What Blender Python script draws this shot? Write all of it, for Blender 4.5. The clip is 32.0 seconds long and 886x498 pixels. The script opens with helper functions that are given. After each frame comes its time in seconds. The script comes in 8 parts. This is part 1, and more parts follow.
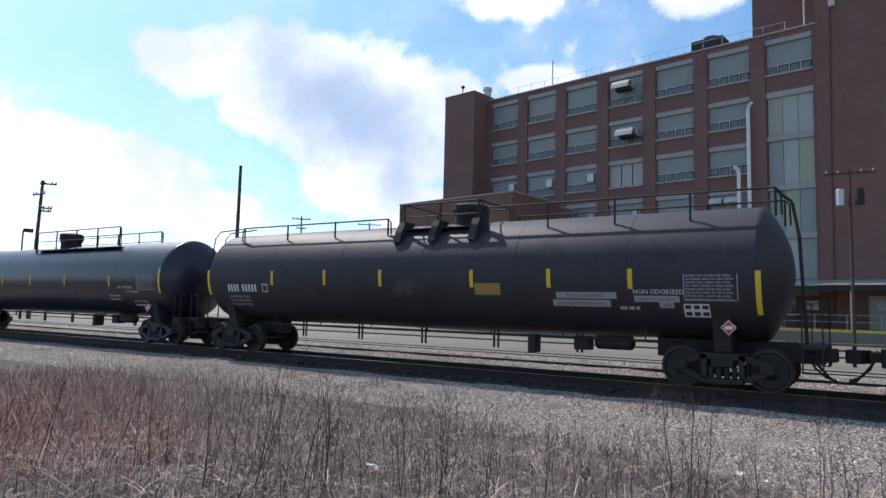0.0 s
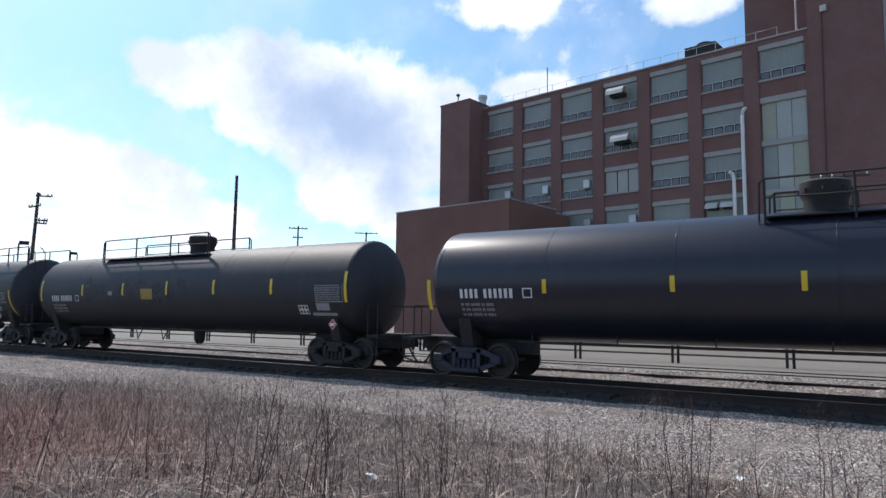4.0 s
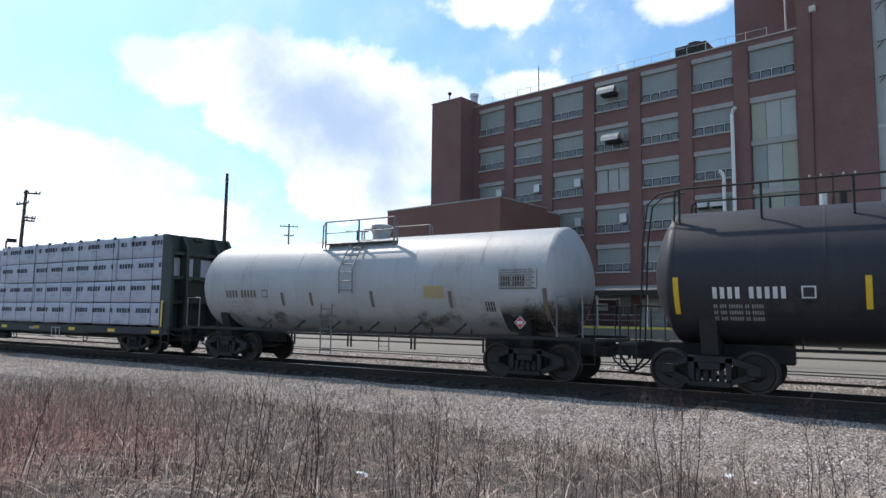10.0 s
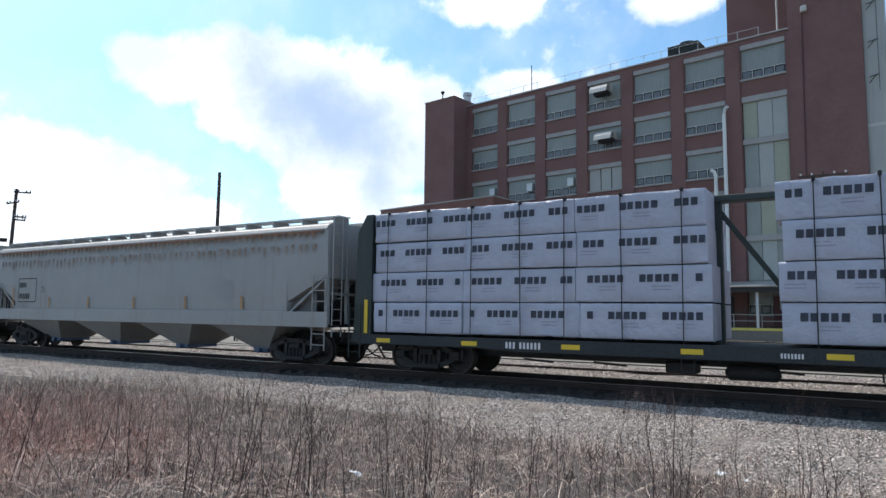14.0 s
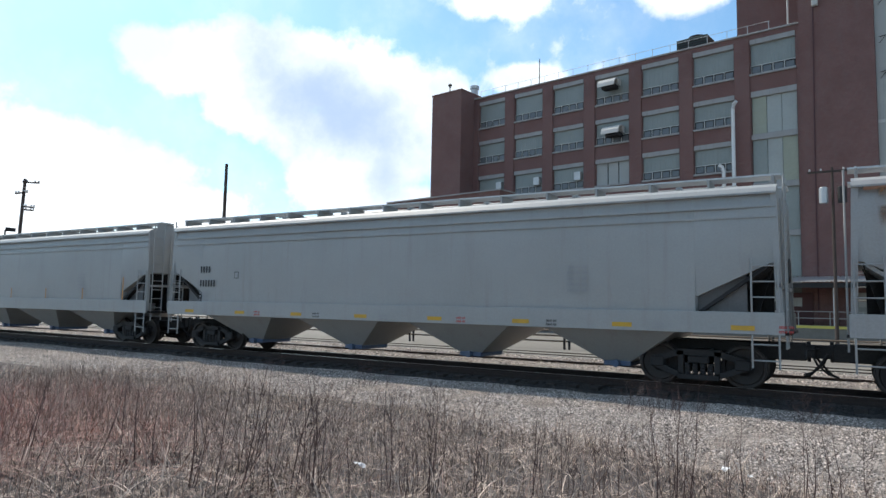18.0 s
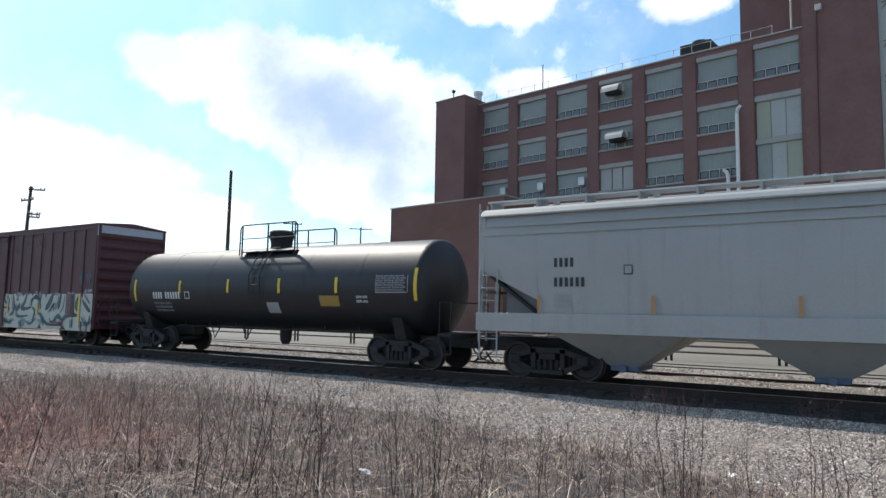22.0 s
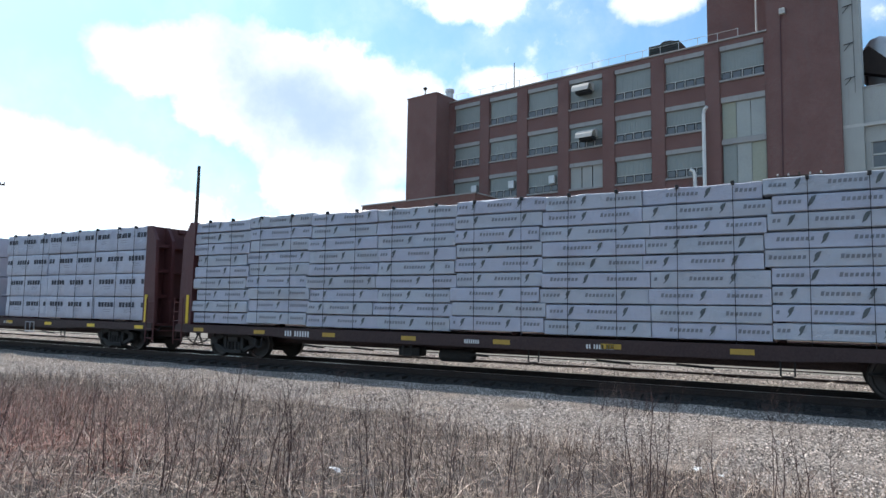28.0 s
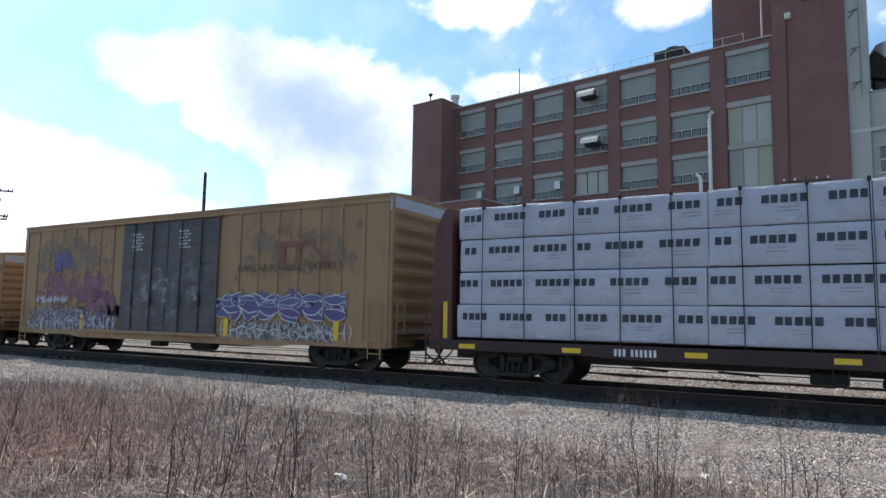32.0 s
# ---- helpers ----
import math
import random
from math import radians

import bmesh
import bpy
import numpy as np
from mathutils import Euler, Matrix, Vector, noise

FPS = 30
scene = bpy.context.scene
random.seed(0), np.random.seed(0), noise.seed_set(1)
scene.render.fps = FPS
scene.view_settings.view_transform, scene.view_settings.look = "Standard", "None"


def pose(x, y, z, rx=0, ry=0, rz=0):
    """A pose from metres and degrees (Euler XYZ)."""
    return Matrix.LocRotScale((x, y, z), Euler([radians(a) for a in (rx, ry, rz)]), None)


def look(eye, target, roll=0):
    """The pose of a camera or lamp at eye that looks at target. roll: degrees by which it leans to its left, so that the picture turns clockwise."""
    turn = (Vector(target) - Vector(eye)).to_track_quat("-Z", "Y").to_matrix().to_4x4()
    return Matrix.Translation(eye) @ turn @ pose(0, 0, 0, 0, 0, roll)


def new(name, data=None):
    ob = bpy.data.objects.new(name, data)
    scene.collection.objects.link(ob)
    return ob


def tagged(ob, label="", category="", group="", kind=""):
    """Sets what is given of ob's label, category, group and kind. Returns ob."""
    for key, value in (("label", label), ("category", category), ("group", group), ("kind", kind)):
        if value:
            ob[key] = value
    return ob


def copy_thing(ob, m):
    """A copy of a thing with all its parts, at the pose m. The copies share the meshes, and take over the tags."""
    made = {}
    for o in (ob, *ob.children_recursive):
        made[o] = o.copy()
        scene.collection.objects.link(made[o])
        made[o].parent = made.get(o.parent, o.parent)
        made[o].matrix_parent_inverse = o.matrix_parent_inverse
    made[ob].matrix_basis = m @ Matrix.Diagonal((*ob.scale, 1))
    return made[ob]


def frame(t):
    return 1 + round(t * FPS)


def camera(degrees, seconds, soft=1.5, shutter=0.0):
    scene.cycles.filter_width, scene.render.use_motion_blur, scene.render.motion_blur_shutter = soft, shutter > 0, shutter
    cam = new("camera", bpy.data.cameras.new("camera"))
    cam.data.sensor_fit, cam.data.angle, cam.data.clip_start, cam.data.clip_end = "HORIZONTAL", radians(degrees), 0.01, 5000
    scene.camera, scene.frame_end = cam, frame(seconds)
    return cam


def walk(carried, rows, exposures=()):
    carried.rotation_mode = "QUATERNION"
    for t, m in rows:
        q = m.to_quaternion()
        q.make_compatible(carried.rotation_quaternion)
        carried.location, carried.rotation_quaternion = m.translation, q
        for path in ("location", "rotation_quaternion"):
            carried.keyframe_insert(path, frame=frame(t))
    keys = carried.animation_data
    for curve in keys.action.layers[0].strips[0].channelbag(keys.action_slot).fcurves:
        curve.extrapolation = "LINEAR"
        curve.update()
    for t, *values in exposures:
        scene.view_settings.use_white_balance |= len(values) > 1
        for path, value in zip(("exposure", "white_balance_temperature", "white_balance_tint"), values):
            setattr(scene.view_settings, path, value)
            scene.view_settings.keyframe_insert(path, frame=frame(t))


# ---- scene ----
cam = camera(67.83, 32.0, soft=1.5)
EYE = 1.95          # the camera's height over the yard
RAIL = 0.34         # top of the rails
TRACK = 16.5        # the track's middle line, metres from the camera
PATH = [  # seconds, heading, tilt, lean in degrees
    (0.0, 32.84, 5.18, 1.42), (0.5, 33.24, 5.37, 1.57), (1.0, 33.30, 5.62, 1.24),
    (1.5, 33.23, 5.87, 1.03), (2.0, 33.07, 6.09, 0.93), (2.5, 33.00, 6.16, 0.91),
    (3.0, 32.86, 6.07, 1.00), (3.5, 32.71, 5.96, 0.90), (5.5, 32.31, 5.64, 0.57),
    (6.0, 32.19, 5.65, 0.56), (6.5, 32.12, 5.71, 0.40), (7.0, 32.10, 5.72, 0.32),
    (7.5, 32.14, 5.66, 0.42), (8.0, 32.11, 5.68, 0.32), (8.5, 32.08, 5.69, 0.29),
    (9.0, 32.06, 5.62, 0.27), (9.5, 31.95, 5.62, 0.46), (10.0, 31.82, 5.73, 0.77),
    (10.5, 31.64, 5.79, 0.78), (11.0, 31.49, 5.85, 0.74), (11.5, 31.37, 5.85, 0.99),
    (12.0, 31.31, 5.85, 1.14), (12.5, 31.26, 5.70, 1.00), (13.0, 31.25, 5.66, 0.83),
    (13.5, 31.24, 5.67, 0.75), (14.0, 31.23, 5.65, 0.66), (14.5, 31.33, 5.50, 0.83),
    (16.5, 31.56, 5.01, 0.27), (17.0, 31.56, 4.99, 0.33), (17.5, 31.64, 4.96, 0.76),
    (18.0, 31.74, 5.05, 1.18), (18.5, 31.65, 5.21, 1.31), (19.0, 31.60, 5.38, 1.05),
    (19.5, 31.89, 5.33, 1.07), (20.0, 32.25, 5.23, 1.11), (20.5, 32.61, 5.14, 1.02),
    (21.0, 32.65, 5.22, 1.14), (21.5, 32.47, 5.34, 1.11), (22.0, 32.11, 5.54, 1.03),
    (22.5, 31.79, 5.66, 1.11), (23.0, 31.46, 5.78, 1.24), (23.5, 31.02, 5.92, 1.29),
    (24.0, 30.58, 5.87, 1.40), (24.5, 30.14, 5.69, 1.58), (25.0, 29.76, 5.47, 1.62),
    (25.5, 29.48, 5.36, 1.39), (27.5, 29.06, 5.28, 1.06), (28.0, 29.59, 5.36, 0.96),
    (28.5, 30.13, 5.44, 0.92), (29.0, 30.56, 5.47, 0.82), (29.5, 30.87, 5.56, 0.69),
    (30.0, 31.22, 5.62, 0.65), (30.5, 31.34, 5.57, 0.95), (31.0, 31.21, 5.59, 1.12),
    (31.5, 30.78, 5.71, 1.00), (32.0, 30.08, 5.85, 0.92),
]
TRAVEL = [  # seconds, metres that the train has gone
    (0.0, -0.00), (0.5, 3.83), (1.0, 7.66), (1.5, 11.50), (2.0, 15.35), (2.5, 19.24), (3.0, 23.10),
    (3.5, 26.98), (5.5, 42.64), (6.0, 46.58), (6.5, 50.53), (7.0, 54.45), (7.5, 58.38), (8.0, 62.37),
    (8.5, 66.38), (9.0, 70.40), (9.5, 74.41), (10.0, 78.42), (10.5, 82.47), (11.0, 86.48), (11.5, 90.51),
    (12.0, 94.54), (12.5, 98.62), (13.0, 102.70), (13.5, 106.79), (14.0, 110.81), (14.5, 114.85), (16.5, 131.03),
    (17.0, 135.08), (17.5, 139.16), (18.0, 143.27), (18.5, 147.41), (19.0, 151.60), (19.5, 155.76), (20.0, 159.92),
    (20.5, 164.08), (21.0, 168.23), (21.5, 172.47), (22.0, 176.74), (22.5, 181.03), (23.0, 185.29), (23.5, 189.55),
    (24.0, 193.80), (24.5, 198.06), (25.0, 202.32), (25.5, 206.59), (27.5, 223.66), (28.0, 227.93), (28.5, 232.24),
    (29.0, 236.63), (29.5, 240.96), (30.0, 245.27), (30.5, 249.58), (31.0, 253.96), (31.5, 258.39), (32.0, 262.83),
]


def aim(heading, tilt, lean):
    return pose(0, 0, EYE, 0, 0, heading) @ pose(0, 0, 0, 90 + tilt) @ pose(0, 0, 0, 0, 0, lean)


walk(cam, [(t, aim(a, b, c)) for t, a, b, c in PATH], exposures=[(0.0, -0.2, 6280, 17), (3.0, -0.22, 6260, 17), (8.0, -0.09, 6400, 15), (11.0, -0.08, 6400, 14), (14.0, -0.04, 6400, 13), (19.0, 0.0, 6560, 12), (21.0, -0.04, 6520, 12), (23.0, 0.06, 6520, 12), (25.0, 0.31, 6600, 13), (27.5, 0.13, 6470, 13), (30.0, 0.03, 6460, 13), (32.0, -0.02, 6470, 13)])

# ---- light ----
SUN_EL, SUN_OFF = 50.0, 19.0     # the sun stands down the track, a little beyond the train
CLOUDS = [(56.8, 19.6, 3.6, 2.6), (53.7, 19.4, 5.0, 3.2), (49.3, 19.6, 5.6, 3.8), (44.0, 19.3, 6.6, 4.6), (38.8, 18.2, 6.4, 4.9), (34.0, 16.6, 5.6, 4.6), (36.5, 13.2, 6.0, 4.0), (40.5, 10.8, 5.4, 3.4), (48.0, 16.6, 5.0, 3.4), (43.0, 14.4, 5.0, 3.0), (34.5, 8.6, 5.0, 2.6),
          (64.0, 11.3, 6.5, 3.0), (59.0, 10.0, 7.4, 2.8), (65.0, 7.5, 9.5, 4.0), (54.0, 7.4, 6.8, 2.4), (27.6, 26.0, 5.6, 2.1), (11, 25.4, 4.6, 2.4), (24.5, 19.5, 4.0, 1.5)]
BELLY = (42.2, 17.0, 13.0, 6.0, 20.0)
BELLY_LOW = (37.0, 11.6, 3.2, 5.0, 0.0)
sun_way = Vector((-math.cos(radians(SUN_OFF)) * math.cos(radians(SUN_EL)), math.sin(radians(SUN_OFF)) * math.cos(radians(SUN_EL)), math.sin(radians(SUN_EL))))
sun = new("sun", bpy.data.lights.new("sun", "SUN"))
sun.data.energy, sun.data.angle, sun.data.color = 4.7, radians(0.6), (1.0, 0.93, 0.82)
sun.matrix_world = look(sun_way * 100, (0, 0, 0))


class Tree:
    """Short hand for node trees."""

    def __init__(self, tree):
        self.tree = tree
        tree.nodes.clear()

    def add(self, kind, inputs=None):
        node = self.tree.nodes.new(kind)
        for key, value in (inputs or {}).items():
            self.put(node.inputs[key], value)
        return node

    def put(self, socket, value):
        if isinstance(value, bpy.types.NodeSocket):
            self.tree.links.new(value, socket)
        else:
            socket.default_value = value

    def math(self, operation, a, b=0.0, c=0.0, clamp=False):
        node = self.add("ShaderNodeMath", {0: a, 1: b, 2: c})
        node.operation, node.use_clamp = operation, clamp
        return node.outputs[0]

    def mix(self, factor, a, b):
        node = self.add("ShaderNodeMix")
        node.data_type = "RGBA"
        for key, value in (("Factor", factor), ("A", a), ("B", b)):
            socket = [s for s in node.inputs if s.name == key and (s.type == "RGBA" if key != "Factor" else s.type == "VALUE")][0]
            self.put(socket, value)
        return [s for s in node.outputs if s.type == "RGBA"][0]

    def ramp(self, value, lo, hi, a=0.0, b=1.0):
        node = self.add("ShaderNodeMapRange")
        node.interpolation_type = "SMOOTHSTEP"
        for socket, v in zip(node.inputs[:5], (value, lo, hi, a, b)):
            self.put(socket, v)
        return node.outputs[0]

    def noise(self, vector, scale, detail=4.0, rough=0.55):
        return self.add("ShaderNodeTexNoise", {"Vector": vector, "Scale": scale, "Detail": detail, "Roughness": rough}).outputs["Fac"]


# the sky: clear blue with white fair-weather clouds
world = bpy.data.worlds.new("sky")
scene.world = world
world.use_nodes = True
n = Tree(world.node_tree)
sky = n.add("ShaderNodeTexSky")
sky.sky_type, sky.sun_disc = "NISHITA", False
sky.sun_elevation, sky.sun_rotation = radians(SUN_EL), math.atan2(sun_way.x, sun_way.y)
sky.air_density, sky.dust_density, sky.ozone_density = 1.0, 1.2, 1.0
way = n.add("ShaderNodeTexCoord").outputs["Generated"]
xyz = n.add("ShaderNodeSeparateXYZ", {0: way})
az = n.math("MULTIPLY", n.math("ARCTAN2", n.math("MULTIPLY", xyz.outputs[0], -1.0), xyz.outputs[1]), 57.3)
el = n.math("MULTIPLY", n.math("ARCSINE", xyz.outputs[2]), 57.3)
wisp = n.noise(way, 7.0, 8.0, 0.58)
fine = n.noise(way, 22.0, 6.0, 0.6)
ragged = n.math("ADD", n.math("MULTIPLY", n.math("SUBTRACT", wisp, 0.5), 1.2), n.math("MULTIPLY", n.math("SUBTRACT", fine, 0.5), 0.7))


def puff(a, e, w, h, slant=0.0):
    """How far inside a cloud, 1 at its heart."""
    c, s = math.cos(radians(slant)), math.sin(radians(slant))
    p, q = n.math("SUBTRACT", az, a), n.math("SUBTRACT", el, e)
    u = n.math("DIVIDE", n.math("ADD", n.math("MULTIPLY", p, c), n.math("MULTIPLY", q, s)), w)
    v = n.math("DIVIDE", n.math("SUBTRACT", n.math("MULTIPLY", q, c), n.math("MULTIPLY", p, s)), h)
    d = n.math("SQRT", n.math("ADD", n.math("MULTIPLY", u, u), n.math("MULTIPLY", v, v)))
    return n.math("SUBTRACT", 1.0, d)


cloud = n.math("SUBTRACT", n.noise(way, 2.6, 5.0), 0.58)
for a, e, w, h in CLOUDS:
    cloud = n.math("SMOOTH_MAX", cloud, puff(a, e, w, h), 0.25)
dense = n.ramp(n.math("ADD", cloud, ragged), -0.08, 0.34)
dense = n.math("MAXIMUM", dense, n.ramp(wisp, 0.36, 0.68, 0.02, 0.26))
low = n.ramp(el, 0.5, 10.5, 0.9, 0.0)
dense = n.math("MAXIMUM", dense, n.math("MULTIPLY", low, n.ramp(wisp, 0.3, 0.6, 0.7, 1.0)))
shade = n.math("MULTIPLY", ragged, 0.85)
belly = n.math("MAXIMUM", n.ramp(n.math("ADD", puff(*BELLY), shade), -0.25, 0.95), n.ramp(n.math("ADD", puff(*BELLY_LOW), shade), -0.1, 1.0, 0.0, 0.8))
lit = n.mix(n.ramp(n.noise(way, 5.0, 7.0, 0.6), 0.36, 0.62), (0.96, 1.08, 1.16, 1), (1.42, 1.5, 1.56, 1))
white = n.mix(belly, lit, (0.56, 0.74, 1.0, 1))
tint = n.add("ShaderNodeVectorMath", {0: sky.outputs[0], 1: (0.77, 1.14, 1.25)})
tint.operation = "MULTIPLY"
clear = n.add("ShaderNodeBackground", {"Color": tint.outputs[0], "Strength": 0.15})
clouds = n.add("ShaderNodeBackground", {"Color": white, "Strength": 1.0})
both = n.add("ShaderNodeMixShader", {0: dense, 1: clear.outputs[0], 2: clouds.outputs[0]})
n.add("ShaderNodeOutputWorld", {0: both.outputs[0]})

# ---- materials ----
def surface(name, base, second=None, big=0.6, small=30.0, rough=0.6, metal=0.0, bump=0.15, depth=0.01, amount=0.5, streak=None, fine=0.25,
            clear=0.0, wander=0.12):
    """A surface with stains at two sizes. base and second: linear colours; streak: (colour, amount) of runs down the sides."""
    m = bpy.data.materials.new(name)
    m.use_nodes = True
    n = Tree(m.node_tree)
    at = n.add("ShaderNodeTexCoord").outputs["Object"]
    b4 = (*base, 1)
    s4 = (*(second or [c * 0.6 for c in base]), 1)
    blot = n.ramp(n.noise(at, big, 5.0, 0.6), 0.5 - 0.28 / max(amount, 0.05) * 0.5, 0.5 + 0.3, 0.0, amount)
    colour = n.mix(blot, b4, s4)
    grain = n.noise(at, small, 6.0, 0.65)
    colour = n.mix(n.ramp(grain, 0.3, 0.75, 0.0, fine), colour, tuple(c * 0.45 for c in b4[:3]) + (1,))
    if streak:
        flat = n.add("ShaderNodeVectorMath", {0: at, 1: (1.0, 1.0, 0.06)})
        flat.operation = "MULTIPLY"
        run = n.ramp(n.noise(flat.outputs[0], 3.2, 6.0, 0.7), 0.5, 0.75, 0.0, streak[1])
        colour = n.mix(run, colour, (*streak[0], 1))
    shader = n.add("ShaderNodeBsdfPrincipled", {"Base Color": colour, "Metallic": metal})
    n.put(shader.inputs["Roughness"], n.ramp(grain, 0.2, 0.8, max(rough - wander, 0.03), min(rough + wander, 1.0)))
    if clear:
        shader.inputs["Coat Weight"].default_value = clear
        shader.inputs["Coat Roughness"].default_value = 0.25
    if bump:
        relief = n.add("ShaderNodeBump", {"Height": grain, "Strength": bump, "Distance": depth})
        n.put(shader.inputs["Normal"], relief.outputs[0])
    n.add("ShaderNodeOutputMaterial", {0: shader.outputs[0]})
    return m


def brickwork(name, a, b, mortar):
    m = bpy.data.materials.new(name)
    m.use_nodes = True
    n = Tree(m.node_tree)
    at = n.add("ShaderNodeTexCoord").outputs["Object"]
    cut = n.add("ShaderNodeSeparateXYZ", {0: at})
    along = n.math("ADD", cut.outputs[0], cut.outputs[1])
    uv = n.add("ShaderNodeCombineXYZ", {0: along, 1: cut.outputs[2]})
    tex = n.add("ShaderNodeTexBrick", {"Vector": uv.outputs[0], "Color1": (*a, 1), "Color2": (*b, 1), "Mortar": (*mortar, 1), "Scale": 1.0,
                                      "Mortar Size": 0.008, "Brick Width": 0.215, "Row Height": 0.075})
    stain = n.ramp(n.noise(at, 0.35, 5.0, 0.6), 0.35, 0.75, 0.0, 0.45)
    flat = n.add("ShaderNodeVectorMath", {0: at, 1: (1.0, 1.0, 0.08)})
    flat.operation = "MULTIPLY"
    run = n.ramp(n.noise(flat.outputs[0], 1.4, 5.0, 0.65), 0.5, 0.8, 0.0, 0.4)
    colour = n.mix(stain, tex.outputs["Color"], tuple(c * 0.62 for c in a) + (1,))
    colour = n.mix(run, colour, (0.16, 0.12, 0.11, 1))
    relief = n.add("ShaderNodeBump", {"Height": tex.outputs["Fac"], "Strength": 0.5, "Distance": -0.01})
    shader = n.add("ShaderNodeBsdfPrincipled", {"Base Color": colour, "Roughness": 0.9, "Normal": relief.outputs[0]})
    n.add("ShaderNodeOutputMaterial", {0: shader.outputs[0]})
    return m


def gravel(name, light, dark, scale, bump=0.9):
    """Loose stones, each of its own shade."""
    m = bpy.data.materials.new(name)
    m.use_nodes = True
    n = Tree(m.node_tree)
    at = n.add("ShaderNodeTexCoord").outputs["Object"]
    cells = n.add("ShaderNodeTexVoronoi", {"Vector": at, "Scale": scale})
    shade = n.add("ShaderNodeSeparateXYZ", {0: cells.outputs["Color"]}).outputs[0]
    colour = n.mix(shade, (*dark, 1), (*light, 1))
    colour = n.mix(n.ramp(n.noise(at, 0.5, 6.0, 0.6), 0.4, 0.7, 0.0, 0.45), colour, tuple(c * 0.5 for c in dark) + (1,))
    colour = n.mix(n.ramp(n.noise(at, 3.0, 5.0, 0.6), 0.5, 0.75, 0.0, 0.35), colour, (*[c * 1.15 for c in light], 1))
    relief = n.add("ShaderNodeBump", {"Height": cells.outputs["Distance"], "Strength": bump, "Distance": -0.05})
    shader = n.add("ShaderNodeBsdfPrincipled", {"Base Color": colour, "Roughness": 0.95, "Normal": relief.outputs[0]})
    n.add("ShaderNodeOutputMaterial", {0: shader.outputs[0]})
    return m


def pieces(name, a, b, rough=0.9, few=1.0):
    """For many small pieces in one mesh: each takes its own shade; few: how rare the light ones are."""
    m = bpy.data.materials.new(name)
    m.use_nodes = True
    n = Tree(m.node_tree)
    r = n.math("POWER", n.add("ShaderNodeNewGeometry").outputs["Random Per Island"], few)
    shader = n.add("ShaderNodeBsdfPrincipled", {"Base Color": n.mix(r, (*a, 1), (*b, 1)), "Roughness": rough})
    n.add("ShaderNodeOutputMaterial", {0: shader.outputs[0]})
    return m


def glass(name, tint, rough=0.08):
    m = bpy.data.materials.new(name)
    m.use_nodes = True
    n = Tree(m.node_tree)
    at = n.add("ShaderNodeTexCoord").outputs["Object"]
    colour = n.mix(n.ramp(n.noise(at, 1.5, 4.0), 0.3, 0.7, 0.0, 0.5), (*tint, 1), (*[c * 0.6 for c in tint], 1))
    shader = n.add("ShaderNodeBsdfPrincipled", {"Base Color": colour, "Roughness": rough, "Specular IOR Level": 0.6})
    n.add("ShaderNodeOutputMaterial", {0: shader.outputs[0]})
    return m


BLACK = surface("black_tank_paint", (0.019, 0.019, 0.026), (0.03, 0.029, 0.034), 0.4, 18, 0.6, 0, 0.02, 0.005, 0.7, ((0.05, 0.045, 0.045), 0.35), 0.3, 0.0, 0.05)
SATIN_BLACK = surface("satin_black_tank_paint", (0.01, 0.01, 0.014), (0.018, 0.017, 0.02), 0.4, 18, 0.5, 0, 0.02, 0.005, 0.7, ((0.04, 0.036, 0.036), 0.25), 0.3, 0.0, 0.05)
NAVY = surface("glossy_black_tank_paint", (0.011, 0.012, 0.024), (0.022, 0.022, 0.034), 0.4, 18, 0.34, 0, 0.0, 0.004, 0.6, ((0.05, 0.047, 0.05), 0.25), 0.2, 0.1, 0.02)
WHITE_TANK = surface("dirty_white_tank_paint", (0.42, 0.425, 0.43), (0.3, 0.29, 0.275), 0.5, 22, 0.5, 0, 0.06, 0.005, 0.6, ((0.2, 0.15, 0.12), 0.5), 0.2)
GREY_HOPPER = surface("light_grey_hopper_paint", (0.355, 0.36, 0.348), (0.28, 0.28, 0.265), 0.35, 25, 0.5, 0, 0.05, 0.005, 0.6, ((0.24, 0.2, 0.18), 0.35), 0.15)
DULL_HOPPER = surface("chalky_grey_hopper_paint", (0.345, 0.342, 0.33), (0.265, 0.25, 0.235), 0.35, 25, 0.62, 0, 0.05, 0.005, 0.6, ((0.24, 0.17, 0.12), 0.45), 0.2)
# grimy steel; also stands for shade at hopper ends and in duct mouths
DARK = surface("grimy_black_steel", (0.016, 0.0155, 0.016), (0.03, 0.026, 0.023), 1.2, 30, 0.75, 0, 0.3, 0.01, 0.6, None, 0.3)
WHEEL = surface("worn_wheel_steel", (0.028, 0.026, 0.026), (0.06, 0.045, 0.036), 3, 40, 0.55, 0.4, 0.2, 0.005, 0.6, None, 0.3)
TREAD = surface("polished_rail_steel", (0.45, 0.43, 0.41), (0.3, 0.27, 0.24), 2, 40, 0.3, 0.9, 0.1, 0.003, 0.5, None, 0.2)
RUST = surface("rusty_rail_steel", (0.04, 0.027, 0.022), (0.025, 0.018, 0.016), 2, 40, 0.8, 0.2, 0.3, 0.005, 0.6, None, 0.3)
YELLOW = surface("yellow_reflector", (0.75, 0.5, 0.02), (0.5, 0.35, 0.05), 4, 60, 0.45, 0, 0.05, 0.002, 0.4, None, 0.15)
WHITE = surface("white_stencil_paint", (0.7, 0.7, 0.7), (0.5, 0.5, 0.5), 5, 60, 0.6, 0, 0.0, 0.002, 0.4, None, 0.2)
BLACKINK = surface("black_stencil_paint", (0.02, 0.02, 0.022), (0.06, 0.06, 0.06), 5, 60, 0.6, 0, 0.0, 0.002, 0.4, None, 0.2)
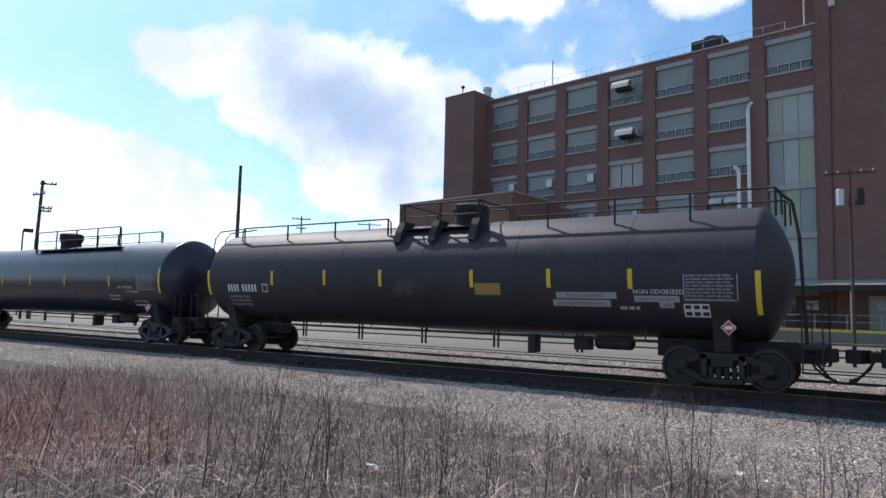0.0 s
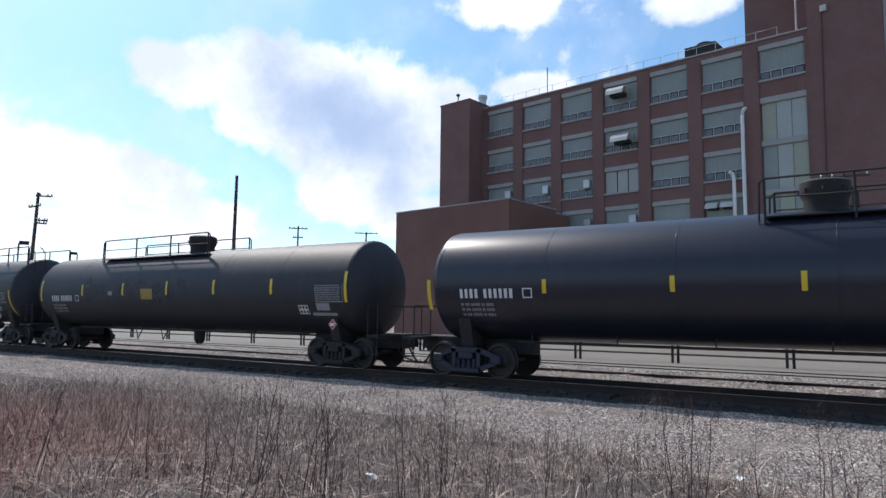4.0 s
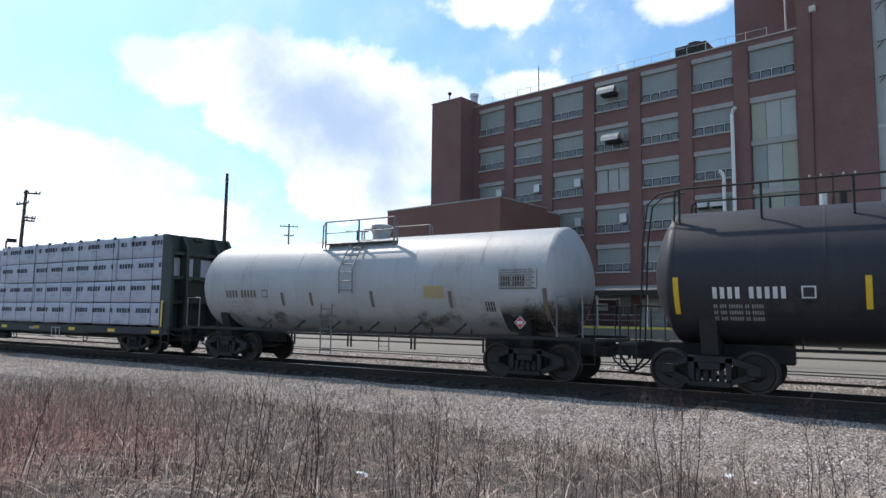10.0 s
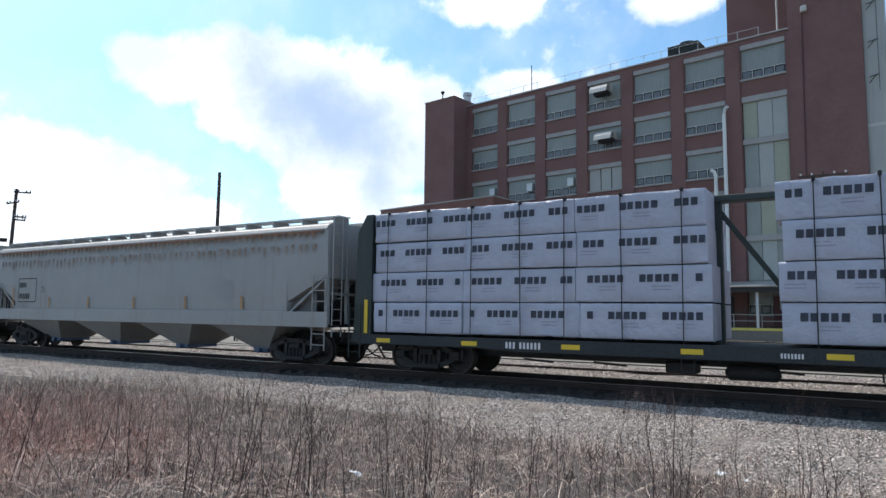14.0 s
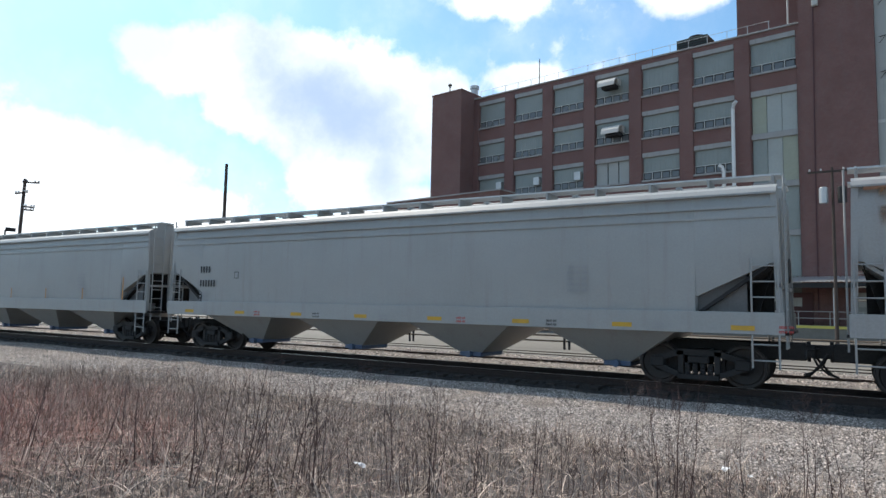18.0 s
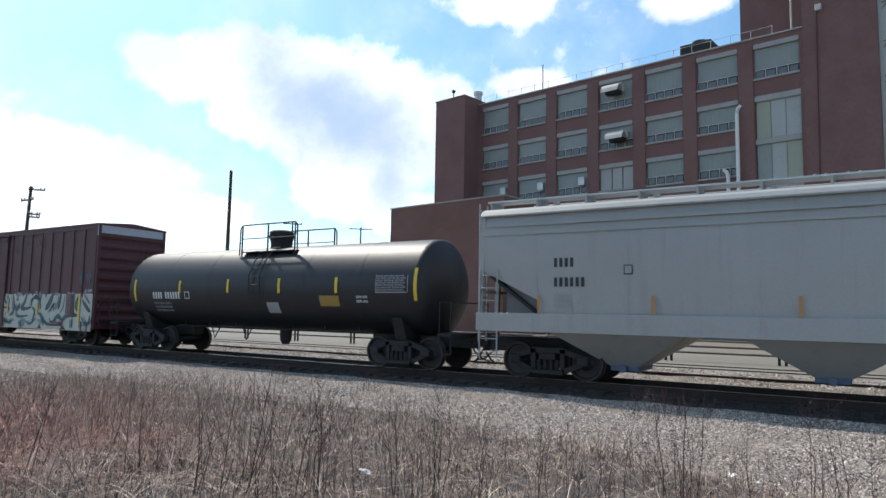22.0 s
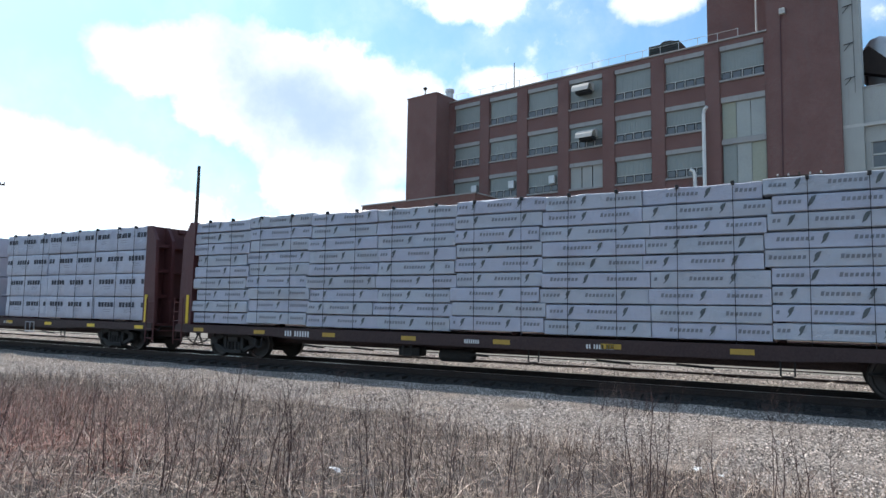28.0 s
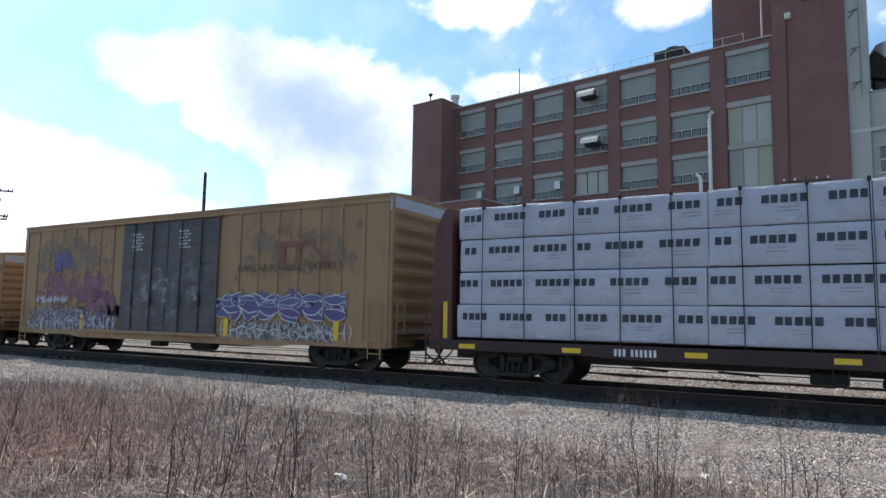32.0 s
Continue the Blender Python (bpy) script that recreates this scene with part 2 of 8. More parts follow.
GREYINK = surface("faded_grey_print", (0.3, 0.3, 0.31), (0.4, 0.4, 0.4), 5, 60, 0.7, 0, 0.0, 0.002, 0.4, None, 0.2)
REDINK = surface("red_paint", (0.5, 0.05, 0.04), (0.35, 0.05, 0.04), 5, 60, 0.6, 0, 0.0, 0.002, 0.4, None, 0.2)
ORANGE = surface("faded_orange_mark", (0.45, 0.22, 0.07), (0.4, 0.25, 0.14), 5, 60, 0.6, 0, 0.0, 0.002, 0.5, None, 0.2)
BROWN = surface("brown_boxcar_paint", (0.098, 0.031, 0.035), (0.062, 0.023, 0.026), 0.5, 22, 0.6, 0, 0.08, 0.005, 0.6, ((0.14, 0.08, 0.075), 0.35), 0.25)
OXIDE = surface("oxide_red_car_paint", (0.10, 0.03, 0.03), (0.06, 0.025, 0.025), 0.6, 22, 0.6, 0, 0.08, 0.005, 0.6, ((0.12, 0.07, 0.06), 0.35), 0.25)
GREEN = surface("dark_green_car_paint", (0.022, 0.035, 0.03), (0.04, 0.045, 0.04), 0.6, 22, 0.6, 0, 0.08, 0.005, 0.6, ((0.08, 0.07, 0.06), 0.35), 0.25)
TAN = surface("faded_tan_boxcar_paint", (0.36, 0.22, 0.11), (0.25, 0.145, 0.08), 0.7, 22, 0.65, 0, 0.1, 0.006, 0.7, ((0.15, 0.075, 0.05), 0.6), 0.25)
DOORGREY = surface("dark_repainted_door", (0.062, 0.06, 0.064), (0.13, 0.12, 0.12), 0.9, 22, 0.65, 0, 0.08, 0.005, 0.8, ((0.17, 0.13, 0.12), 0.45), 0.25)
GALV = surface("galvanised_steel", (0.55, 0.55, 0.54), (0.42, 0.42, 0.42), 1.5, 30, 0.45, 0.6, 0.1, 0.004, 0.5, None, 0.2)
WRAP = surface("white_lumber_wrap", (0.44, 0.45, 0.525), (0.36, 0.37, 0.44), 1.1, 5, 0.4, 0, 0.8, 0.06, 0.6, ((0.5, 0.5, 0.55), 0.3), 0.1)
WRAP_B = surface("pale_lumber_wrap", (0.43, 0.45, 0.5), (0.35, 0.37, 0.41), 1.1, 5, 0.4, 0, 0.8, 0.06, 0.6, ((0.5, 0.46, 0.48), 0.3), 0.1)
BRICK = brickwork("red_brown_brick", (0.205, 0.095, 0.083), (0.157, 0.074, 0.066), (0.2, 0.15, 0.135))
BRICK_B = brickwork("orange_brown_brick", (0.19, 0.08, 0.064), (0.15, 0.064, 0.053), (0.2, 0.155, 0.13))
LINTEL = surface("painted_concrete", (0.52, 0.51, 0.48), (0.4, 0.39, 0.36), 0.8, 20, 0.8, 0, 0.2, 0.01, 0.5, ((0.25, 0.24, 0.22), 0.3), 0.2)
LINTEL_DIM = surface("weathered_concrete_trim", (0.36, 0.35, 0.335), (0.26, 0.25, 0.24), 0.8, 20, 0.85, 0, 0.2, 0.01, 0.6, ((0.18, 0.17, 0.16), 0.4), 0.25)
PALE_WALL = surface("pale_painted_concrete", (0.4, 0.405, 0.38), (0.3, 0.305, 0.29), 0.3, 15, 0.85, 0, 0.2, 0.01, 0.5, ((0.24, 0.23, 0.22), 0.45), 0.2)
PANEL_BLOCK = surface("translucent_window_panel", (0.25, 0.272, 0.252), (0.19, 0.21, 0.195), 0.5, 6, 0.35, 0, 0.05, 0.004, 0.6, ((0.2, 0.22, 0.21), 0.3), 0.2)
PANEL_PALE = surface("pale_window_panel", (0.37, 0.385, 0.36), (0.3, 0.315, 0.295), 0.5, 6, 0.4, 0, 0.05, 0.004, 0.6, None, 0.2)
PANEL_GREEN = surface("greenish_window_panel", (0.33, 0.34, 0.26), (0.28, 0.29, 0.22), 0.8, 6, 0.4, 0, 0.05, 0.004, 0.5, None, 0.2)
PANE_GREY = glass("dusty_window_glass", (0.13, 0.14, 0.145), 0.25)
WHITE_PIPE = surface("white_painted_pipe", (0.72, 0.72, 0.7), (0.6, 0.6, 0.58), 1.5, 20, 0.4, 0, 0.05, 0.004, 0.5, None, 0.15)
WOODPOLE = surface("weathered_pole_wood", (0.075, 0.055, 0.045), (0.04, 0.03, 0.026), 2, 30, 0.9, 0, 0.4, 0.01, 0.6, None, 0.3)
CONCRETE = surface("yard_concrete", (0.2, 0.182, 0.152), (0.14, 0.127, 0.11), 0.12, 3.0, 0.92, 0, 0.2, 0.02, 0.7, None, 0.25)
ROOFING = surface("roof_felt", (0.1, 0.1, 0.1), (0.16, 0.15, 0.14), 0.5, 10, 0.9, 0, 0.2, 0.01, 0.5, None, 0.2)
SAFETY = surface("safety_yellow_paint", (0.62, 0.52, 0.10), (0.5, 0.42, 0.12), 2, 30, 0.5, 0, 0.05, 0.004, 0.5, None, 0.2)
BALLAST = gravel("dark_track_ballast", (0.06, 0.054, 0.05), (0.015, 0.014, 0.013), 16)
GRAVEL = gravel("pale_crushed_stone", (0.56, 0.48, 0.42), (0.085, 0.07, 0.06), 44)
STONES = pieces("crushed_stones", (0.035, 0.029, 0.026), (0.88, 0.76, 0.67), 0.9, 1.2)
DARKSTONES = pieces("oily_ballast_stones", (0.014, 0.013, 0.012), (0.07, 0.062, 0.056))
EARTH = surface("bare_earth_with_thatch", (0.085, 0.066, 0.058), (0.035, 0.027, 0.024), 1.6, 14, 0.95, 0, 0.9, 0.05, 0.8, None, 0.6)
STRAW = pieces("dry_grass", (0.045, 0.032, 0.027), (0.78, 0.61, 0.48), 0.9, 1.8)
BRAMBLE = pieces("red_brown_bramble", (0.042, 0.019, 0.017), (0.44, 0.235, 0.185), 0.9, 1.7)
STEM = pieces("dark_red_weed_stem", (0.026, 0.015, 0.015), (0.12, 0.068, 0.06))
DRYSTEM = pieces("grey_brown_weed_stem", (0.08, 0.055, 0.048), (0.3, 0.22, 0.185))
TIEWOOD = surface("creosoted_sleeper", (0.028, 0.023, 0.02), (0.05, 0.042, 0.036), 2, 25, 0.9, 0, 0.4, 0.01, 0.6, None, 0.3)


# ---- mesh helpers ----
def box(bm, x0, x1, y0, y1, z0, z1, bevel=0.0):
    v = [bm.verts.new((x, y, z)) for z in (z0, z1) for y in (y0, y1) for x in (x0, x1)]
    faces = [bm.faces.new([v[i] for i in q]) for q in ((0, 2, 3, 1), (4, 5, 7, 6), (0, 1, 5, 4), (2, 6, 7, 3), (0, 4, 6, 2), (1, 3, 7, 5))]
    if bevel:
        edges = {e for f in faces for e in f.edges}
        bmesh.ops.bevel(bm, geom=list(edges), offset=bevel, segments=1, affect="EDGES")


def ring(bm, centre, u, v, r, seg):
    return [bm.verts.new(centre + (u * math.cos(2 * math.pi * k / seg) + v * math.sin(2 * math.pi * k / seg)) * r) for k in range(seg)]


def tube(bm, points, r, seg=6, taper=None):
    """A round bar through the points."""
    points = [Vector(p) for p in points]
    rings = []
    for i, p in enumerate(points):
        d = (points[min(i + 1, len(points) - 1)] - points[max(i - 1, 0)]).normalized()
        u = d.cross(Vector((0.31, 0.17, 0.93) if abs(d.z) < 0.9 else (0.9, 0.3, 0.1))).normalized()
        k = r if taper is None else r + (taper - r) * i / (len(points) - 1)
        rings.append(ring(bm, p, u, d.cross(u), k, seg))
    for a, b in zip(rings, rings[1:]):
        for k in range(seg):
            bm.faces.new((a[k], a[(k + 1) % seg], b[(k + 1) % seg], b[k]))
    bm.faces.new(rings[0][::-1])
    bm.faces.new(rings[-1])


def beam(bm, a, b, w, h):
    """A square bar from a to b in an x-z plane: w across (y), h high."""
    a, b = Vector(a), Vector(b)
    d = (b - a).normalized()
    side = Vector((0, 1, 0)) if abs(d.y) < 0.9 else Vector((1, 0, 0))
    up = d.cross(side).normalized()
    v = [bm.verts.new(p + side * s * w / 2 + up * t * h / 2) for p in (a, b) for s, t in ((-1, -1), (1, -1), (1, 1), (-1, 1))]
    for q in ((0, 1, 2, 3), (7, 6, 5, 4), (0, 4, 5, 1), (1, 5, 6, 2), (2, 6, 7, 3), (3, 7, 4, 0)):
        bm.faces.new([v[i] for i in q])


def prism(bm, outline, lo, hi, axis="y"):
    """An outline pushed from lo to hi; the outline is in x, z (axis y), y, z (axis x) or x, y (axis z)."""
    def put(p, k):
        return {"y": (p[0], k, p[1]), "x": (k, p[0], p[1]), "z": (p[0], p[1], k)}[axis]
    a = [bm.verts.new(put(p, lo)) for p in outline]
    b = [bm.verts.new(put(p, hi)) for p in outline]
    m = len(outline)
    for k in range(m):
        bm.faces.new((a[k], a[(k + 1) % m], b[(k + 1) % m], b[k]))
    bm.faces.new(a[::-1])
    bm.faces.new(b)


def lathe(bm, profile, seg=24, axis="x", at=(0, 0, 0), caps=True):
    """Turns (place, radius) pairs about an axis through at."""
    at = Vector(at)
    d = {"x": Vector((1, 0, 0)), "y": Vector((0, 1, 0)), "z": Vector((0, 0, 1))}[axis]
    u = Vector((0, 0, 1)) if axis != "z" else Vector((1, 0, 0))
    v = d.cross(u)
    rings = [ring(bm, at + d * p, u, v, max(r, 0.001), seg) for p, r in profile]
    for a, b in zip(rings, rings[1:]):
        for k in range(seg):
            bm.faces.new((a[k], a[(k + 1) % seg], b[(k + 1) % seg], b[k]))
    if caps:
        bm.faces.new(rings[0][::-1])
        bm.faces.new(rings[-1])


def mesh_of(name, bm, material, smooth=False):
    bmesh.ops.recalc_face_normals(bm, faces=bm.faces)
    me = bpy.data.meshes.new(name)
    bm.to_mesh(me)
    bm.free()
    me.materials.append(material)
    if smooth:
        for p in me.polygons:
            p.use_smooth = True
        me.set_sharp_from_angle(angle=radians(35))
    return me


JOINED = ("stencil", "print", "data_panel", "notice", "twig_spray", "rust_run", "bolt_ring")     # marks too small to pick apart


def part(name, bm, material, parent=None, label="", smooth=False):
    ob = new(name, mesh_of(name, bm, material, smooth))
    ob.parent = parent
    return tagged(ob, label, kind="stuff" if name in JOINED else "")


def sharing(name, me, parent, place=(0, 0, 0), label=""):
    """One more object on a mesh that exists."""
    ob = new(name, me)
    ob.parent = parent
    ob.location = place
    return tagged(ob, label)


def thing(name, label, category, group="", kind="", m=None):
    ob = tagged(new(name), label, category, group, kind)
    ob.empty_display_size = 0.2
    if m is not None:
        ob.matrix_basis = m
    return ob
ORANGE_PANEL = surface("faded_yellow_panel", (0.36, 0.225, 0.05), (0.27, 0.17, 0.05), 4, 60, 0.6, 0, 0.0, 0.002, 0.5, None, 0.2)
GRAF_WHITE = surface("sprayed_white", (0.52, 0.51, 0.44), (0.37, 0.375, 0.33), 3, 40, 0.6, 0, 0.0, 0.002, 0.5, None, 0.15)
GRAF_PALE = surface("sprayed_pale_lilac", (0.5, 0.5, 0.54), (0.5, 0.46, 0.44), 3, 40, 0.6, 0, 0.0, 0.002, 0.5, None, 0.15)
GRAF_TEAL = surface("sprayed_dark_teal", (0.02, 0.045, 0.06), (0.04, 0.1, 0.12), 3, 40, 0.6, 0, 0.0, 0.002, 0.5, None, 0.15)
GRAF_BLUE = surface("sprayed_blue", (0.09, 0.1, 0.22), (0.13, 0.14, 0.25), 3, 40, 0.6, 0, 0.0, 0.002, 0.5, None, 0.15)
GRAF_PURPLE = surface("sprayed_purple", (0.14, 0.07, 0.18), (0.2, 0.1, 0.15), 3, 40, 0.6, 0, 0.0, 0.002, 0.5, None, 0.15)
THATCH = pieces("dead_stalks", (0.07, 0.051, 0.045), (0.46, 0.355, 0.3), 0.9, 1.7)
FENCEPIPE = surface("weathered_fence_pipe", (0.16, 0.12, 0.085), (0.09, 0.065, 0.05), 1.5, 30, 0.7, 0.1, 0.1, 0.004, 0.6, None, 0.3)
PALE_CANE = pieces("pale_dead_canes", (0.17, 0.12, 0.1), (0.8, 0.65, 0.53), 0.9, 1.5)
RED_BRAMBLE = pieces("red_bramble", (0.05, 0.02, 0.018), (0.5, 0.23, 0.175), 0.9, 1.5)
TAN_BRUSH = pieces("tan_dead_brush", (0.11, 0.075, 0.06), (0.5, 0.37, 0.29), 0.9, 1.4)
ROSE_CANE = pieces("rosy_dead_canes", (0.14, 0.075, 0.063), (0.66, 0.45, 0.37), 0.9, 1.5)
GRIMY_SILL = surface("grimy_oxide_sill", (0.032, 0.015, 0.015), (0.05, 0.025, 0.022), 0.8, 25, 0.7, 0, 0.15, 0.006, 0.6, None, 0.3)
GRIMY_GREEN = surface("grimy_green_sill", (0.02, 0.024, 0.026), (0.035, 0.035, 0.035), 0.8, 25, 0.7, 0, 0.15, 0.006, 0.6, None, 0.3)
PRINT = surface("dark_blue_grey_print", (0.022, 0.026, 0.042), (0.075, 0.08, 0.105), 6, 50, 0.6, 0, 0.0, 0.002, 0.5, None, 0.2)
FAINT = surface("faint_grey_print", (0.24, 0.24, 0.28), (0.34, 0.34, 0.39), 6, 50, 0.7, 0, 0.0, 0.002, 0.5, None, 0.2)


def overspray(name, a, b, dense=0.5, grain=2.2):
    """Thin sprayed paint that lets the car's own paint through, ragged at its borders."""
    m = bpy.data.materials.new(name)
    m.use_nodes = True
    n = Tree(m.node_tree)
    at = n.add("ShaderNodeTexCoord")
    cut = n.add("ShaderNodeSeparateXYZ", {0: at.outputs["Generated"]})
    edge = n.math("MULTIPLY", n.ramp(n.math("PINGPONG", cut.outputs[0], 0.5), 0.0, 0.25), n.ramp(n.math("PINGPONG", cut.outputs[2], 0.5), 0.0, 0.45))
    blot = n.noise(at.outputs["Object"], grain, 6.0, 0.65)
    cover = n.math("MULTIPLY", n.ramp(edge, 0.0, 0.2), n.ramp(n.math("ADD", n.math("MULTIPLY", edge, dense), n.math("MULTIPLY", n.math("SUBTRACT", blot, 0.5), 2.2)), 0.15, 0.75, 0.0, 0.9))
    shader = n.add("ShaderNodeBsdfPrincipled", {"Base Color": n.mix(n.ramp(n.noise(at.outputs["Object"], grain * 1.7, 5.0), 0.35, 0.65), (*a, 1), (*b, 1)), "Roughness": 0.6, "Alpha": cover})
    n.add("ShaderNodeOutputMaterial", {0: shader.outputs[0]})
    return m


HAZE_BLUE = overspray("blue_overspray", (0.07, 0.1, 0.3), (0.16, 0.09, 0.2), 0.75)
HAZE_PALE = overspray("pale_overspray", (0.5, 0.48, 0.48), (0.32, 0.3, 0.33), 0.6, 3.5)
HAZE_ROSE = overspray("rose_overspray", (0.26, 0.11, 0.12), (0.2, 0.1, 0.18), 0.55)
HAZE_MIX = overspray("mottled_overspray", (0.05, 0.045, 0.055), (0.42, 0.4, 0.4), 0.9, 4.5)
HAZE_GREY = overspray("grey_overspray", (0.16, 0.16, 0.17), (0.3, 0.28, 0.3), 0.4, 2.0)
HAZE_LILAC = overspray("lilac_overspray", (0.36, 0.32, 0.38), (0.28, 0.22, 0.29), 0.55, 3.0)
HAZE_TEAL = overspray("teal_overspray", (0.2, 0.34, 0.34), (0.28, 0.36, 0.35), 0.45, 2.4)
HAZE_SOOT = overspray("pale_soot", (0.13, 0.1, 0.1), (0.09, 0.06, 0.06), 0.2, 0.7)
GRAF_STEEL = surface("sprayed_steel_blue", (0.05, 0.1, 0.13), (0.11, 0.18, 0.22), 3, 40, 0.6, 0, 0.0, 0.002, 0.5, None, 0.15)
GRAF_VIOLET = surface("sprayed_violet", (0.1, 0.07, 0.2), (0.08, 0.1, 0.26), 2, 40, 0.6, 0, 0.0, 0.002, 0.8, None, 0.15)
FADED_RED = surface("faded_red_emblem", (0.2, 0.075, 0.05), (0.25, 0.13, 0.08), 4, 40, 0.7, 0, 0.0, 0.002, 0.6, None, 0.3)
FADED_INK = surface("faded_black_lettering", (0.07, 0.05, 0.04), (0.14, 0.1, 0.07), 4, 40, 0.7, 0, 0.0, 0.002, 0.6, None, 0.3)
GRIME = overspray("brown_grime", (0.045, 0.035, 0.03), (0.09, 0.065, 0.05), 0.55, 2.0)
def smear(name, a, b, most):
    """Dirt that thins out towards the borders and upwards."""
    m = bpy.data.materials.new(name)
    m.use_nodes = True
    n = Tree(m.node_tree)
    at = n.add("ShaderNodeTexCoord")
    cut = n.add("ShaderNodeSeparateXYZ", {0: at.outputs["Generated"]})
    edge = n.math("MULTIPLY", n.ramp(n.math("PINGPONG", cut.outputs[1], 0.5), 0.0, 0.3), n.ramp(cut.outputs[2], 1.0, 0.35))
    blot = n.ramp(n.noise(at.outputs["Object"], 2.2, 6.0, 0.6), 0.25, 0.65)
    shader = n.add("ShaderNodeBsdfPrincipled", {"Base Color": n.mix(blot, (*a, 1), (*b, 1)), "Roughness": 0.8, "Alpha": n.math("MULTIPLY", n.math("MULTIPLY", edge, most), n.ramp(blot, 0.0, 1.0, 0.45, 1.0))})
    n.add("ShaderNodeOutputMaterial", {0: shader.outputs[0]})
    return m


HEAD_GRIME = smear("thrown_up_dirt", (0.07, 0.055, 0.05), (0.035, 0.03, 0.03), 0.9)
GREY_BLOTCH = overspray("grey_road_dust", (0.06, 0.058, 0.062), (0.045, 0.045, 0.05), 0.35, 0.9)
DULL_STRIPE = surface("grimy_dull_stripe", (0.16, 0.13, 0.09), (0.1, 0.09, 0.08), 5, 60, 0.6, 0, 0.0, 0.002, 0.5, None, 0.2)
SILL_YELLOW = surface("grimy_yellow_reflector", (0.46, 0.29, 0.04), (0.3, 0.18, 0.04), 4, 60, 0.55, 0, 0.05, 0.002, 0.6, None, 0.25)
AMBER = surface("amber_reflector", (0.62, 0.36, 0.03), (0.45, 0.26, 0.05), 4, 60, 0.5, 0, 0.05, 0.002, 0.6, None, 0.25)
DULL_PANEL = surface("faded_buff_panel", (0.4, 0.3, 0.14), (0.36, 0.3, 0.2), 4, 60, 0.6, 0, 0.0, 0.002, 0.5, None, 0.2)
def drip(name, a, b, most):
    """A run of stain that fades to its sides and downwards."""
    m = bpy.data.materials.new(name)
    m.use_nodes = True
    n = Tree(m.node_tree)
    at = n.add("ShaderNodeTexCoord")
    cut = n.add("ShaderNodeSeparateXYZ", {0: at.outputs["Generated"]})
    across = n.ramp(n.math("PINGPONG", cut.outputs[0], 0.5), 0.0, 0.42)
    down = n.math("MULTIPLY", n.ramp(cut.outputs[2], 0.0, 0.75), n.ramp(cut.outputs[2], 1.0, 0.85))
    blot = n.ramp(n.noise(at.outputs["Object"], 5.0, 5.0, 0.6), 0.25, 0.7, 0.35, 1.0)
    cover = n.math("MULTIPLY", n.math("MULTIPLY", across, down), n.math("MULTIPLY", blot, most))
    shader = n.add("ShaderNodeBsdfPrincipled", {"Base Color": n.mix(blot, (*a, 1), (*b, 1)), "Roughness": 0.75, "Alpha": cover})
    n.add("ShaderNodeOutputMaterial", {0: shader.outputs[0]})
    return m


RUSTDRIP = drip("soft_rust_runs", (0.29, 0.17, 0.08), (0.22, 0.11, 0.05), 0.85)
RUST_EDGE = surface("rusty_edge", (0.3, 0.13, 0.06), (0.24, 0.16, 0.12), 3, 30, 0.7, 0, 0.0, 0.004, 0.6, None, 0.3)
RUSTWASH = overspray("brown_rust_wash", (0.2, 0.135, 0.09), (0.27, 0.21, 0.165), 0.4, 1.6)
SOFT_GRIME = overspray("thin_brown_dirt", (0.24, 0.2, 0.17), (0.17, 0.13, 0.11), 0.3, 1.4)
# weathered trim; also hopper paint darkened for shade on the shear plates
TRIMGREY = surface("weathered_grey_trim", (0.19, 0.19, 0.19), (0.12, 0.112, 0.105), 1.5, 30, 0.6, 0.1, 0.1, 0.004, 0.6, None, 0.3)

# ---- ground, track, yard ----
def profile(y):
    """Height of the ground across the line."""
    marks = [(-400, 0.45), (0, 0.42), (6, 0.16), (9, 0.06), (11, 0.03), (13.6, 0.02), (14.9, 0.05), (15.25, 0.08), (15.6, 0.15), (17.5, 0.15), (17.75, 0.25), (19.9, 0.25), (20.1, 0.3), (21.6, 0.31), (25.0, 0.03), (26, -0.03), (60, 0.0), (3000, 0.0)]
    for (a, p), (b, q) in zip(marks, marks[1:]):
        if a <= y <= b:
            return p + (q - p) * (y - a) / (b - a)
    return 0.0


def edge_of_grass(x):
    """Where the grass gives way to the stones; nearer ahead of the camera, farther down the line."""
    return 7.7 + min(2.8, max(0.0, 0.5 - x) * 0.36) + 0.7 * noise.noise(Vector((x * 0.45, 2.2, 0)))


def strip(name, ys, xs, material, rough=0.0, lift=0.0, sunk=False):
    bm = bmesh.new()
    rows = [[bm.verts.new((x, y, profile(y) + lift - (0.14 if sunk and y < edge_of_grass(x) - 0.6 else 0.0) + (noise.noise(Vector((x * 0.9, y * 0.9, 3))) * rough if abs(x) < 60 else 0))) for x in xs] for y in ys]
    for a, b in zip(rows, rows[1:]):
        for k in range(len(xs) - 1):
            bm.faces.new((a[k], a[k + 1], b[k + 1], b[k]))
    return part(name, bm, material, None, smooth=True)


